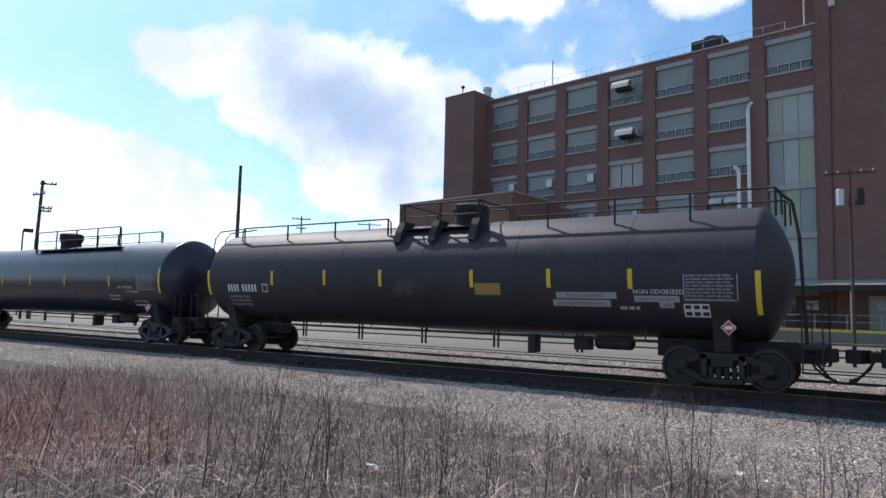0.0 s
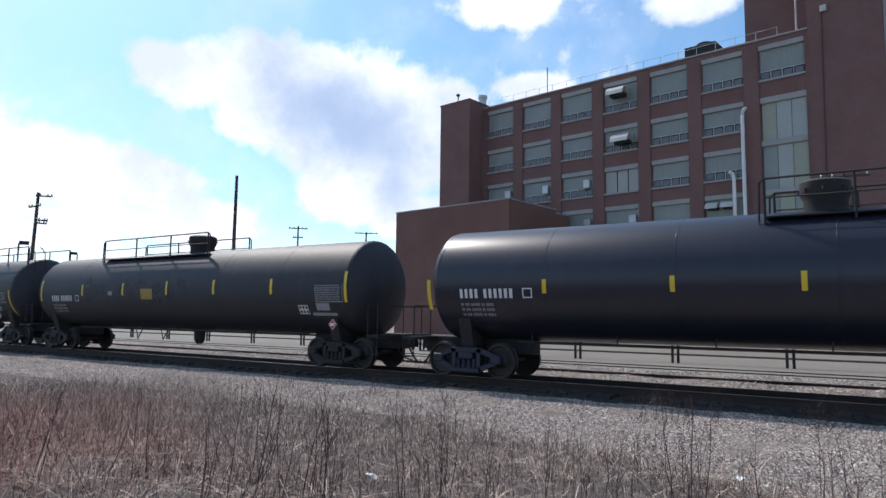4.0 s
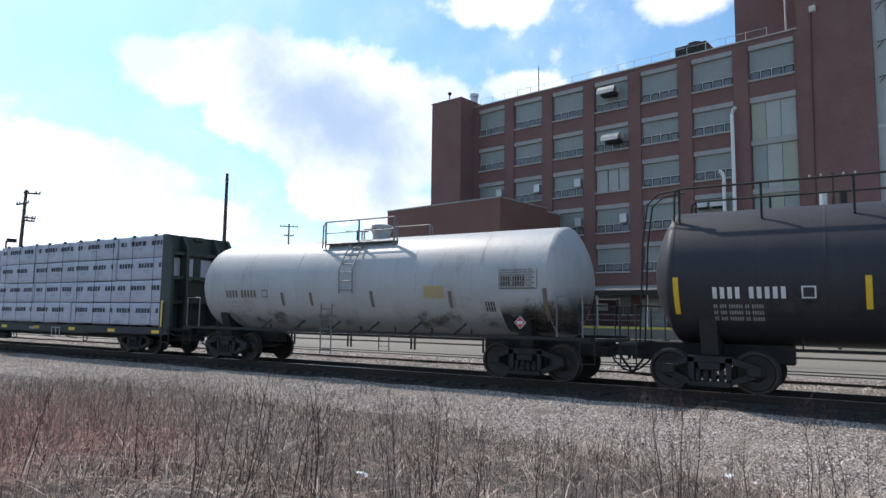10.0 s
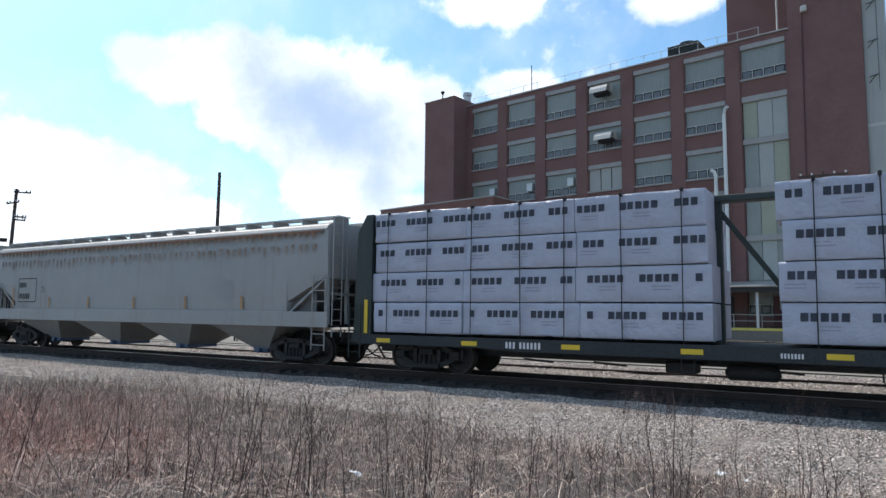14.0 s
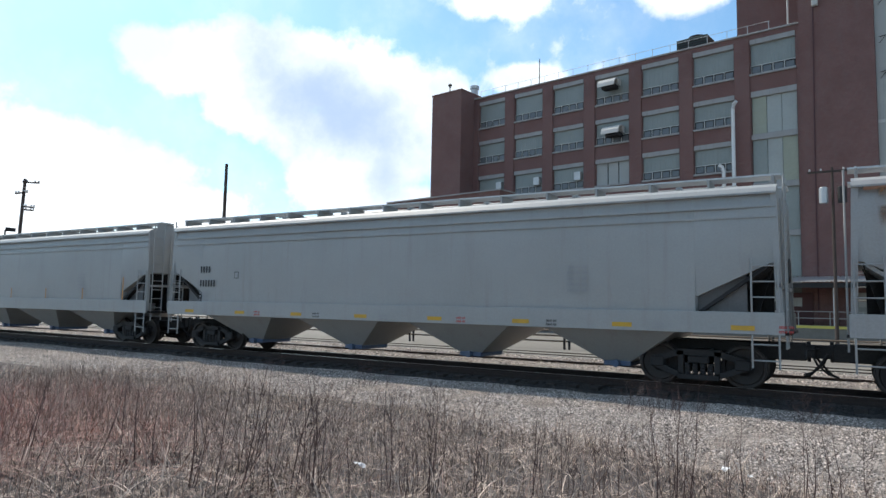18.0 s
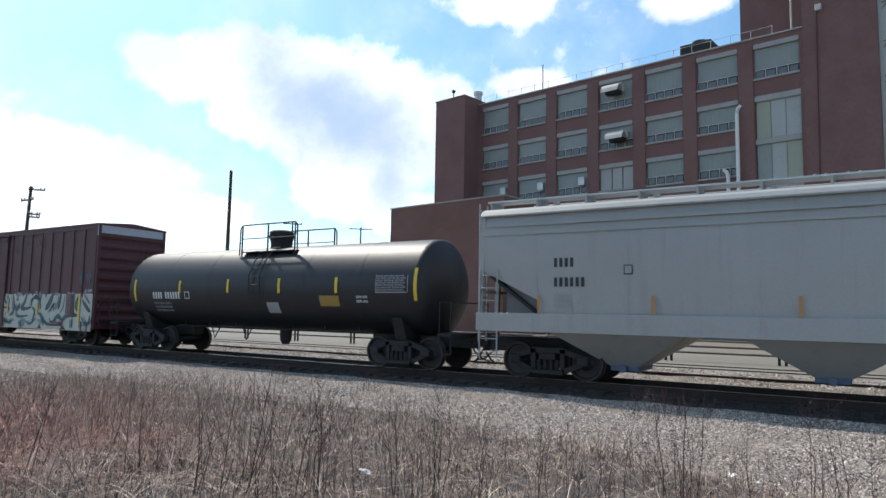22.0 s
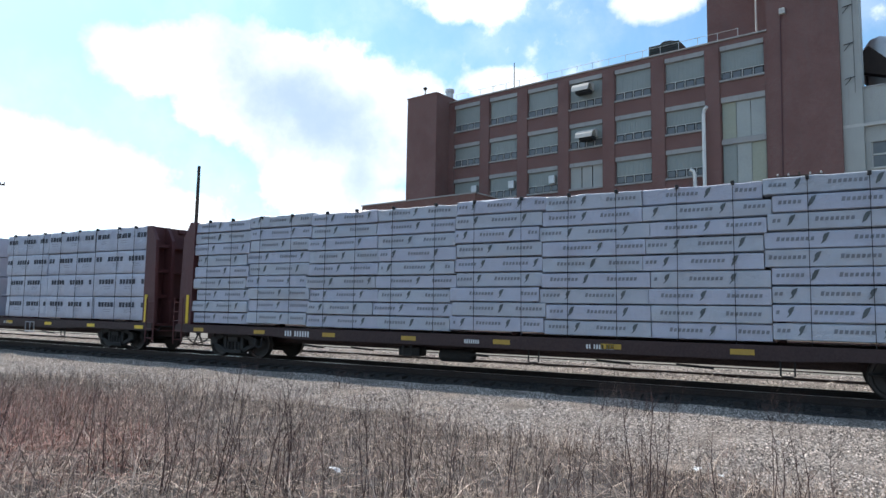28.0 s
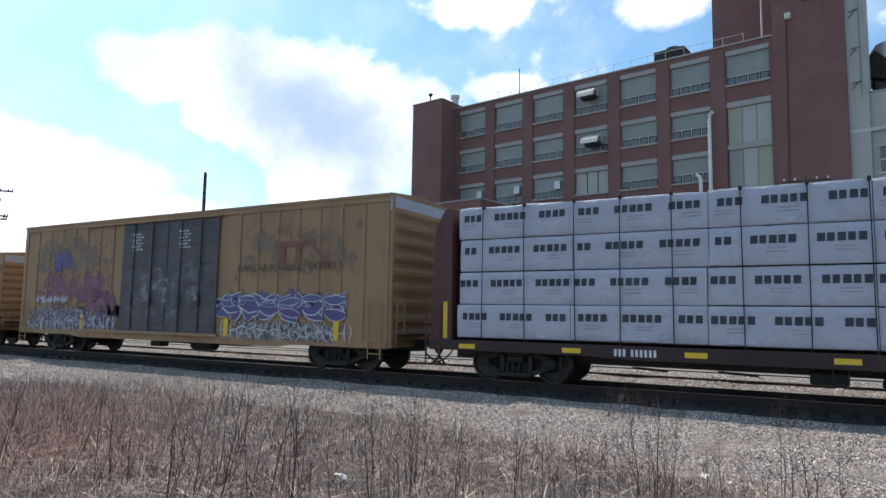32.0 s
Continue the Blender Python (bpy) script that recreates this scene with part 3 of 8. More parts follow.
wide = [-2500, -900, -400, -200, -120, -80] + [-60 + 1.0 * k for k in range(86)] + [40, 80, 200, 600, 2500]
ground = strip("ground", [-400, -60, -10, -2] + [0.5 * k for k in range(0, 29)] + [14.9, 15.25, 15.6, 17.0, 17.5, 17.75, 18.5, 19.9] + [20.1, 21.6, 23, 25, 26, 60, 200, 900, 3000], wide, GRAVEL, 0.05, 0.0, True)
tagged(ground, "pale crushed stone ground beside the tracks", "ground", "", "structure")
bm = bmesh.new()
rows = []
for f in (-400.0, -60.0, -10.0, 0.0, 0.25, 0.5, 0.7, 0.85, 0.95, 1.0):
    row = []
    for x in wide:
        e = edge_of_grass(x)
        y = f if f < 0 else e * f
        row.append(bm.verts.new((x, y, profile(y) + (0.012 if f < 1 else -0.02) + (noise.noise(Vector((x * 0.9, y * 0.9, 3))) * 0.05 if abs(x) < 60 else 0))))
    rows.append(row)
for a, b in zip(rows, rows[1:]):
    for k in range(len(wide) - 1):
        bm.faces.new((a[k], a[k + 1], b[k + 1], b[k]))
turf = part("grass_ground", bm, EARTH, None, smooth=True)
tagged(turf, "brown winter turf and bare earth", "ground", "", "structure")
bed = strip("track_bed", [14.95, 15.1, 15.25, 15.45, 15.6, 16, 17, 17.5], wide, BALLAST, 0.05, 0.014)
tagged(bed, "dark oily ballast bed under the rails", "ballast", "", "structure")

bm = bmesh.new()
box(bm, -900, 900, 25.5, 75, -0.35, 0.012)
yard = part("yard", bm, CONCRETE)
tagged(yard, "dusty pale concrete yard before the factory", "pavement", "", "structure")


def rail_section(bm, y, x0, x1):
    s = [(-0.07, 0.16), (0.07, 0.16), (0.07, 0.175), (0.012, 0.2), (0.01, 0.29), (0.036, 0.3), (0.036, 0.335), (0.028, RAIL), (-0.028, RAIL), (-0.036, 0.335),
         (-0.036, 0.3), (-0.01, 0.29), (-0.012, 0.2), (-0.07, 0.175)]
    prism(bm, [(y + a, b) for a, b in s], x0, x1, "x")


track = thing("railway_track", "railway track of worn steel rails on dark timber sleepers", "track", "", "structure")
SECOND = 20.75
for y in (TRACK - 0.753, TRACK + 0.753, SECOND - 0.753):     # of the second track one rail stands clear of the stones
    bm = bmesh.new()
    rail_section(bm, y, -700, 300)
    part("rail", bm, RUST, track, "rusty rail with a polished head")
    bm = bmesh.new()
    box(bm, -700, 300, y - 0.027, y + 0.027, RAIL, RAIL + 0.003)
    part("rail_head", bm, TREAD, track, "polished running surface")
bm = bmesh.new()
box(bm, -0.115, 0.115, -1.3, 1.3, 0.02, 0.165, 0.012)
sleeper = mesh_of("sleeper", bm, TIEWOOD)
rng = random.Random(5)
for k in range(110):
    ob = sharing("sleeper", sleeper, track, (-46 + 0.53 * k, TRACK + rng.uniform(-0.03, 0.03), rng.uniform(-0.01, 0.004)))
bm = bmesh.new()
for k in range(400):
    x = -46 - 0.53 * (k + 1) if k < 320 else 12.3 + 0.53 * (k - 319)
    box(bm, x - 0.115, x + 0.115, TRACK - 1.3, TRACK + 1.3, 0.02, 0.165)
tagged(part("far_sleepers", bm, TIEWOOD, track), kind="stuff")


def scatter(name, count, where, size, material, label, seed, squash=0.7):
    """Loose stones in one mesh."""
    r = random.Random(seed)
    verts, faces = [], []
    base = [(1, 0, -0.3), (-0.4, 0.9, -0.2), (-0.6, -0.8, -0.3), (0.2, 0.1, 0.9), (0.5, 0.7, 0.5), (0.4, -0.7, 0.4)]
    tris = [(0, 4, 3), (0, 3, 5), (0, 5, 2), (0, 1, 4), (1, 3, 4), (1, 2, 3), (2, 5, 3), (0, 2, 1)]
    for _ in range(count):
        x, y = where(r)
        s = r.uniform(*size)
        c, d = math.cos(r.uniform(0, 6.3)), math.sin(r.uniform(0, 6.3))
        z = profile(y) + noise.noise(Vector((x * 0.9, y * 0.9, 3))) * 0.05 + s * 0.3
        k = len(verts)
        for a, b, e in base:
            verts.append((x + s * (a * c - b * d) * r.uniform(0.7, 1.2), y + s * (a * d + b * c) * r.uniform(0.7, 1.2), z + s * e * squash))
        faces += [(k + a, k + b, k + e) for a, b, e in tris]
    me = bpy.data.meshes.new(name)
    me.from_pydata(verts, [], faces)
    me.materials.append(material)
    return tagged(new(name, me), label, "stones", "", "stuff")


def beside_track(r):
    while True:
        x, y = r.triangular(-32, 10, -5), r.uniform(7.2, 15.0)
        if y > edge_of_grass(x) - 0.3 or r.random() < 0.04:
            return x, y


scatter("gravel_stones", 100000, beside_track, (0.008, 0.021), STONES, "scattered pale crushed stones beside the track", 3)
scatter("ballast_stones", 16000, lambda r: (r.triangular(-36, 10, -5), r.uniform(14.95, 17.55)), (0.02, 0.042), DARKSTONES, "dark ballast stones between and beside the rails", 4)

# pipe fence at the yard's edge
fence = thing("pipe_fence", "low grey steel pipe fence along the yard's edge", "fence", "", "", pose(0, 30.9, 0.0))
bm = bmesh.new()
tube(bm, [(0, 0, 0), (0, 0, 0.98)], 0.06, 8)
post = mesh_of("fence_post", bm, DARK)
for k in range(44):
    sharing("fence_post", post, fence, (-150 + 4.6 * k, 0, 0))
    sharing("fence_post", post, fence, (-149.75 + 4.6 * k, 0, 0))
for z in (0.4, 0.67, 0.93):
    bm = bmesh.new()
    tube(bm, [(-160, 0, z), (60, 0, z)], 0.045, 6)
    part("rail", bm, FENCEPIPE, fence)
scatter("shoulder_stones", 16000, lambda r: (r.triangular(-40, 8, -8), r.uniform(17.6, 22.6)), (0.015, 0.035), STONES, "pale stones round the second track", 6)


# old rails sunk in the yard, and dark wet patches
for y in (26.6, 28.1):
    bm = bmesh.new()
    box(bm, -260, 60, y - 0.035, y + 0.035, -0.05, 0.05)
    tagged(part("sunken_rail", bm, RUST), "old rusty rail sunk in the yard", "rail", "sunken yard rails", "")

# ---- the factory ----
FAC = pose(0, 0, 0, 0, 0, -8.75) @ pose(0, 59.3, 0)      # x runs along the front, y into the building
BAY, WINW = 4.905, 3.55
factory = thing("factory_building", "six-storey red-brown brick factory with rows of wide windows", "building", "", "", FAC)
ROWS = [(22.49, 25.62), (18.38, 21.0), (14.27, 16.95), (10.22, 12.98), (6.34, 9.05), (2.2, 4.9)]
COLS = [-45.45 + BAY * k for k in range(7)]


def wall_with_holes(bm, x0, x1, z0, z1, holes, y0, y1):
    """A wall of real thickness with openings through it."""
    xs = sorted({x0, x1, *[h[0] for h in holes], *[h[1] for h in holes]})
    zs = sorted({z0, z1, *[h[2] for h in holes], *[h[3] for h in holes]})

    def solid(i, j):
        if not (0 <= i < len(xs) - 1 and 0 <= j < len(zs) - 1):
            return False
        cx, cz = (xs[i] + xs[i + 1]) / 2, (zs[j] + zs[j + 1]) / 2
        return not any(h[0] < cx < h[1] and h[2] < cz < h[3] for h in holes)

    def quad(*p):
        bm.faces.new([bm.verts.new(q) for q in p])
    for i in range(len(xs) - 1):
        for j in range(len(zs) - 1):
            if not solid(i, j):
                continue
            a, b, c, d = xs[i], xs[i + 1], zs[j], zs[j + 1]
            quad((a, y0, c), (b, y0, c), (b, y0, d), (a, y0, d))
            quad((a, y1, d), (b, y1, d), (b, y1, c), (a, y1, c))
            if not solid(i - 1, j):
                quad((a, y0, d), (a, y1, d), (a, y1, c), (a, y0, c))
            if not solid(i + 1, j):
                quad((b, y0, c), (b, y1, c), (b, y1, d), (b, y0, d))
            if not solid(i, j - 1):
                quad((a, y0, c), (a, y1, c), (b, y1, c), (b, y0, c))
            if not solid(i, j + 1):
                quad((a, y0, d), (b, y0, d), (b, y1, d), (a, y1, d))


holes = []
for k, x in enumerate(COLS):
    for j, (lo, hi) in enumerate(ROWS):
        if k == 6 and 1 <= j <= 4:
            continue
        holes.append((x, x + WINW, lo, hi))
tall = (COLS[6], COLS[6] + 3.6, 5.0, 21.0)
holes.append(tall)
bm = bmesh.new()
wall_with_holes(bm, -46.2, -12.15, 0, 26.1, holes, 0, 0.45)
part("front_wall", bm, BRICK, factory)
bm = bmesh.new()
box(bm, 0, BAY - WINW - 0.12, -0.12, -0.003, 0, 25.75, 0.02)
pier_me = mesh_of("pier", bm, BRICK)
for k in range(8):                      # piers between the bays stand a little proud
    sharing("pier", pier_me, factory, ((COLS[k] if k < 7 else COLS[6] + BAY) - (BAY - WINW) + 0.06, 0, 0))
bm = bmesh.new()
box(bm, -46.2, -12.15, -0.14, 0.5, 26.1, 26.24, 0.02)
part("coping", bm, LINTEL_DIM, factory, "weathered coping on the parapet")
bm = bmesh.new()
box(bm, -46.2, -12.15, 0.46, 24, 25.4, 25.6)
part("roof", bm, ROOFING, factory)
bm = bmesh.new()
box(bm, -46.2, 14, 24, 24.4, 0, 26.1)
box(bm, -46.2, -45.8, 0.46, 23.99, 0, 26.1)
part("back_walls", bm, BRICK, factory)
for z in (5.4, 9.5, 13.6, 17.7, 21.8):
    bm = bmesh.new()
    box(bm, -45.7, -12.3, 0.6, 23.9, z - 0.15, z + 0.15)
    part("floor_slab", bm, ROOFING, factory)

# windows: pale lintel, ribbed upper panel, a row of small panes, sill
bm = bmesh.new()
box(bm, 0, WINW, -0.05, 0.25, -0.42, 0.0, 0.01)
lintel_me = mesh_of("lintel", bm, LINTEL_DIM)
bm = bmesh.new()
box(bm, -0.05, WINW + 0.05, -0.16, 0.2, -0.12, 0.06, 0.01)
sill_me = mesh_of("sill", bm, LINTEL_DIM)
wrng = random.Random(11)
upper_meshes, pane_me = {}, None
bm = bmesh.new()
box(bm, 0.13, WINW / 4 - 0.13, 0.165, 0.19, 0.17, 0.68)
pane_me = mesh_of("pane", bm, PANE_GREY)
bm = bmesh.new()
box(bm, 0.036, WINW / 4 - 0.036, 0.2, 0.235, 0.071, 0.799)
sash_me = mesh_of("sash", bm, DARK)
bm = bmesh.new()
box(bm, 0, WINW, 0.17, 0.24, 0.0, 0.07)
box(bm, 0, WINW, 0.17, 0.24, 0.8, 0.86)
for k in range(5):
    x = WINW * k / 4
    box(bm, max(x - 0.035, 0), min(x + 0.035, WINW), 0.172, 0.238, 0.07, 0.8)
frame_me = mesh_of("window_frame", bm, LINTEL)
for k, x in enumerate(COLS):
    for j, (lo, hi) in enumerate(ROWS):
        if k == 6 and 1 <= j <= 4:
            continue
        win = part("window", (lambda b: (wall_with_holes(b, x + 0.002, x + WINW - 0.002, lo, lo + 0.06, [], 0.26, 0.4), b)[1])(bmesh.new()), LINTEL, factory)
        sharing("lintel", lintel_me, win, (x, 0, hi))
        sharing("sill", sill_me, win, (x, 0, lo))
        h = round(hi - lo, 2)
        if k == 3 and j == 2:           # two pale blinds fill this one
            bm = bmesh.new()
            for a, b in ((0.02, 1.2), (1.3, 2.35), (2.45, 3.53)):
                box(bm, a, b, 0.2, 0.23, 0.08, h - 0.42)
            part("panel", bm, PALE_WALL, win).location = (x, 0, lo)
            continue
        sharing("window_frame", frame_me, win, (x, 0, lo))
        for q in range(4):
            sharing("sash", sash_me, win, (x + WINW / 4 * q, 0, lo), "dark steel sash")
            sharing("pane", pane_me, win, (x + WINW / 4 * q, 0, lo + wrng.choice((0, 0, 0.04))))
        if h not in upper_meshes:
            bm = bmesh.new()
            rows = []                   # one ribbed sheet
            for q in range(57):
                a = 0.005 + (WINW - 0.01) * q / 56
                y = 0.2 if q % 4 in (1, 2) else 0.21
                rows.append([bm.verts.new((a, y, z)) for z in (0.861, h - 0.42)])
            for p, q in zip(rows, rows[1:]):
                bm.faces.new((p[0], q[0], q[1], p[1]))
            upper_meshes[h] = mesh_of("panel", bm, PANEL_BLOCK)
        sharing("panel", upper_meshes[h], win, (x, 0, lo))
        if (k, j) in ((1, 2), (2, 2), (3, 3), (2, 3), (5, 4), (1, 3), (0, 2)):   # small vent boxes
            bm = bmesh.new()
            box(bm, 2.6, 3.3, -0.25, 0.18, 0.85, 1.7, 0.03)
            part("window_vent", bm, GALV, win, "pale metal vent box in the window").location = (x, 0, lo)
# the tall stair window, in bands
stair = part("stair_window", (lambda b: (box(b, tall[0] + 0.01, tall[1] - 0.01, 0.3, 0.36, 5.0, 21.0), b)[1])(bmesh.new()), PANEL_BLOCK, factory, "tall pale panelled window over four storeys")
for z0, z1 in ((17.3, 20.5), (13.0, 16.75), (8.9, 12.5), (5.1, 8.4)):
    for q in range(3):
        bm = bmesh.new()
        a = tall[0] + 0.06 + q * 1.17
        box(bm, a, a + 1.12, 0.2, 0.28, z0, z1)
        part("panel", bm, PANEL_GREEN if (z0, q) in ((17.3, 0), (13.0, 2), (8.9, 1)) else PANEL_PALE if q == 1 or z0 == 17.3 else PANEL_BLOCK, stair)
for z in (20.5, 16.75, 12.5, 8.4):
    bm = bmesh.new()
    box(bm, tall[0], tall[1], -0.02, 0.26, z, z + 0.5, 0.02)
    part("band", bm, LINTEL_DIM, stair, "pale concrete band")

# hooded ducts on the fourth bay, twin ducts lower down
def duct_hood(x, z, s=1.0):
    bm = bmesh.new()
    prism(bm, [(0, 0.1 * s), (0, 0.8 * s), (-0.7 * s, 0.8 * s), (-1.15 * s, 0.62 * s), (-1.4 * s, 0.3 * s), (-1.5 * s, -0.1 * s), (-1.42 * s, -0.1 * s), (-1.3 * s, 0.27 * s), (-1.05 * s, 0.54 * s), (-0.7 * s, 0.7 * s), (-0.3 * s, 0.1 * s)],
          -0.9 * s, 0.9 * s, "x")
    ob = part("duct_hood", bm, LINTEL, factory, "bright hooded metal duct outlet")
    ob.location = (x, 0.15, z)
    # a solid dark block paints the shade inside the hood's mouth
    bm = bmesh.new()
    box(bm, -0.6 * s, 0.84 * s, -1.2 * s, -0.35 * s, -0.3 * s, 0.06 * s, 0.03)
    part("duct_opening", bm, DARK, ob, "dark open mouth of the duct")


duct_hood(-29.0, 24.0)
duct_hood(-28.6, 19.2)
for x in (-20.2, -18.9):
    duct_hood(x, 11.8, 0.6)

# corner tower, higher rear tower and the plain lift tower
def block(name, x0, x1, y0, y1, z1, material, label="", z0=0.0, holes=()):
    bm = bmesh.new()
    wall_with_holes(bm, x0, x1, z0, z1, list(holes), y0, y0 + 0.4)
    ob = part(name, bm, material, factory, label)
    for a, b, c, d in ((x0, x0 + 0.4, y0 + 0.402, y1), (x1 - 0.4, x1, y0 + 0.402, y1), (x0 + 0.402, x1 - 0.402, y1 - 0.4, y1)):
        bm = bmesh.new()
        box(bm, a, b, c, d, z0, z1)
        part("wall", bm, material, ob)
    bm = bmesh.new()
    box(bm, x0 + 0.41, x1 - 0.41, y0 + 0.41, y1 - 0.41, z1 - 0.5, z1 - 0.3)
    part("roof", bm, ROOFING, ob)
    for a, b, c, d in ((x0 - 0.06, x1 + 0.06, y0 - 0.06, y0 + 0.42), (x0 - 0.06, x0 + 0.42, y0 + 0.422, y1 + 0.06), (x1 - 0.42, x1 + 0.06, y0 + 0.422, y1 + 0.06)):
        bm = bmesh.new()
        box(bm, a, b, c, d, z1, z1 + 0.12)
        part("coping", bm, LINTEL_DIM if material is not BRICK else BRICK, ob)
    return ob


block("corner_tower", -50.6, -46.21, -2.5, 6, 26.7, BRICK)
block("lift_tower", -12.14, -6.9, -0.25, 14, 42, BRICK, "plain tall brick lift tower")
block("rear_tower", -18.2, -12.4, 4.0, 14, 42, BRICK, "brick tower rising behind the roof", 25.6)
block("annex", -49.4, -34.8, -10.7, -2.6, 12.75, BRICK_B, "lower orange-brown brick annex")
block("annex_link", -45.7, -34.8, -2.58, -0.15, 12.4, BRICK_B)
white_holes = [(-5.1 + 2.4 * k, -3.9 + 2.4 * k, z, z + 2.0) for k in range(16) for z in (5.6, 9.6, 13.5)]
block("concrete_tower", -6.89, -5.5, 0.0, 1.7, 42, PALE_WALL, "tall pale painted concrete shaft")
block("white_wing", -5.49, 40, 0.3, 16, 19.85, PALE_WALL, "pale painted concrete wing with metal windows", 0, white_holes)
for a, b, z0, z1 in white_holes:
    w = part("window", (lambda q: (box(q, a, b, 0.5, 0.54, z0, z1), q)[1])(bmesh.new()), PANE_GREY, factory)
    bm = bmesh.new()
    box(bm, a, b, 0.42, 0.5, z0 + 0.95, z0 + 1.08)
    box(bm, a, a + 0.09, 0.42, 0.5, z0, z1)
    box(bm, b - 0.09, b, 0.42, 0.5, z0, z1)
    box(bm, a - 0.1, b + 0.1, 0.2, 0.41, z0 - 0.14, z0 - 0.002)
    part("window_frame", bm, LINTEL, w)

# canopy over the loading dock
dock = thing("loading_dock", "concrete loading dock under a corrugated canopy", "dock", "", "", FAC)
bm = bmesh.new()
box(bm, -34, 30, -4.0, -0.3, 0, 1.15, 0.02)
part("platform", bm, CONCRETE, dock)
bm = bmesh.new()
box(bm, -34, 30, -4.03, -3.99, 0.95, 1.15)
part("edge_strip", bm, SAFETY, dock, "faded yellow edge")
bm = bmesh.new()
verts = []
for k in range(430):
    x = -34 + 0.15 * k
    up = 0.06 if k % 2 else 0.0
    verts.append([bm.verts.new((x, y, z + up)) for y, z in ((-4.6, 4.35), (-0.3, 4.95))])
for a, b in zip(verts, verts[1:]):
    bm.faces.new((a[0], b[0], b[1], a[1]))
part("canopy_roof", bm, GALV, dock, "pale corrugated metal canopy")
bm = bmesh.new()
box(bm, -34, 30, -4.5, -4.3, 3.95, 4.3)
part("canopy_beam", bm, DARK, dock)
bm = bmesh.new()
box(bm, -0.1, 0.1, -0.1, 0.1, 1.15, 3.95)
leg = mesh_of("canopy_post", bm, GALV)
for k in range(14):
    sharing("canopy_post", leg, dock, (-33.5 + 4.8 * k, -3.9, 0))
bm = bmesh.new()
tube(bm, [(0, 0, 1.15), (0, 0, 2.2)], 0.03, 6)
rp = mesh_of("rail_post", bm, GALV)
for k in range(30):
    sharing("rail_post", rp, dock, (-33 + 2.1 * k, -3.6, 0))
for z in (1.7, 2.2):
    bm = bmesh.new()
    tube(bm, [(-33, -3.6, z), (28, -3.6, z)], 0.028, 6)
    part("hand_rail", bm, GALV, dock)
for k, x in enumerate((-31, -26, -19.5, -14, -9, -3, 3, 9, 15)):
    bm = bmesh.new()
    box(bm, x, x + 2.4, -0.35, -0.28, 1.15, 3.7)
    door = part("dock_door", bm, (OXIDE, PALE_WALL, DARK)[k % 3], dock, ("dark red dock door", "pale dock door", "dark dock door")[k % 3])
    bm = bmesh.new()
    box(bm, x + 0.5, x + 1.6, -0.38, -0.352, 2.6, 3.3)
    part("pane", bm, LINTEL, door)
# bollards, white vent pipes, roof things
bm = bmesh.new()
lathe(bm, [(0, 0.12), (1.25, 0.12), (1.32, 0.09), (1.35, 0.0)], 12, "z")
boll = mesh_of("bollard", bm, SAFETY, True)
first = tagged(new("bollard", boll), "yellow painted steel bollard in the yard", "bollard", "bollards before the dock")
first.matrix_basis = FAC @ pose(-5.2, -9.5, 0)
for x in (-4.6, -2.2, 1.6, 2.2, 5.0, 5.7):
    copy_thing(first, FAC @ pose(x, -9.5, 0))
pipes = thing("vent_pipes", "tall white vent pipes beside the factory wall", "pipe", "", "", FAC)
for x, z, d in ((-17.35, 20.0, 1), (-18.2, 14.6, -1)):
    bm = bmesh.new()
    tube(bm, [(x, -0.6, 4.6), (x, -0.6, z - 0.4), (x + 0.1 * d, -0.65, z), (x + 0.35 * d, -0.8, z + 0.2)], 0.16, 10)
    part("pipe", bm, WHITE_PIPE, pipes, smooth=True)
unit = thing("roof_unit", "dark green louvred cooling unit on the roof", "roof unit", "", "", FAC @ pose(-21.3, 2.2, 25.6))
bm = bmesh.new()
box(bm, -1.6, 1.3, -1, 1, 0.15, 2.1, 0.04)
part("casing", bm, GREEN, unit)
bm = bmesh.new()
for k in range(6):
    box(bm, -1.4, 1.1, -1.06, -1.0, 0.4 + 0.26 * k, 0.52 + 0.26 * k)
part("louvres", bm, DARK, unit)
bm = bmesh.new()
lathe(bm, [(2.1, 0.7), (2.4, 0.75), (2.45, 0.6)], 14, "z")
part("fan_cowl", bm, DARK, unit)
bm = bmesh.new()
for sx in (-1.5, 1.2):
    box(bm, sx - 0.1, sx + 0.1, -0.9, 0.9, 0, 0.15)
part("skid", bm, DARK, unit)
railing = thing("roof_railing", "thin steel railing along the parapet", "railing", "", "", FAC @ pose(0, 0.25, 26.24))
bm = bmesh.new()
tube(bm, [(0, 0, 0), (0, 0, 0.85)], 0.025, 5)
rpost = mesh_of("railing_post", bm, GALV)
for k in range(19):
    sharing("railing_post", rpost, railing, (-45.5 + 1.72 * k, 0, 0))
bm = bmesh.new()
tube(bm, [(-45.5, 0, 0.82), (-14.5, 0, 0.82)], 0.02, 5)
part("rail", bm, GALV, railing)
mast = thing("roof_mast", "thin aerial mast on the parapet", "mast", "", "", FAC @ pose(-37.6, 0.3, 26.24))
bm = bmesh.new()
tube(bm, [(0, 0, 0), (0, 0, 2.9)], 0.05, 6)
part("pole", bm, DARK, mast)
vent = thing("tower_vent", "small pale roof vent on the corner tower", "vent", "", "", FAC @ pose(-46.9, 0.8, 26.2))
bm = bmesh.new()
lathe(bm, [(0, 0.45), (1.5, 0.45), (1.55, 0.55), (1.9, 0.55), (1.95, 0.2)], 14, "z")
part("cylinder", bm, GALV, vent, smooth=True)
horn = thing("siren", "small dark siren on the tower corner", "siren", "", "", FAC @ pose(-48.1, -2.3, 26.82))
bm = bmesh.new()
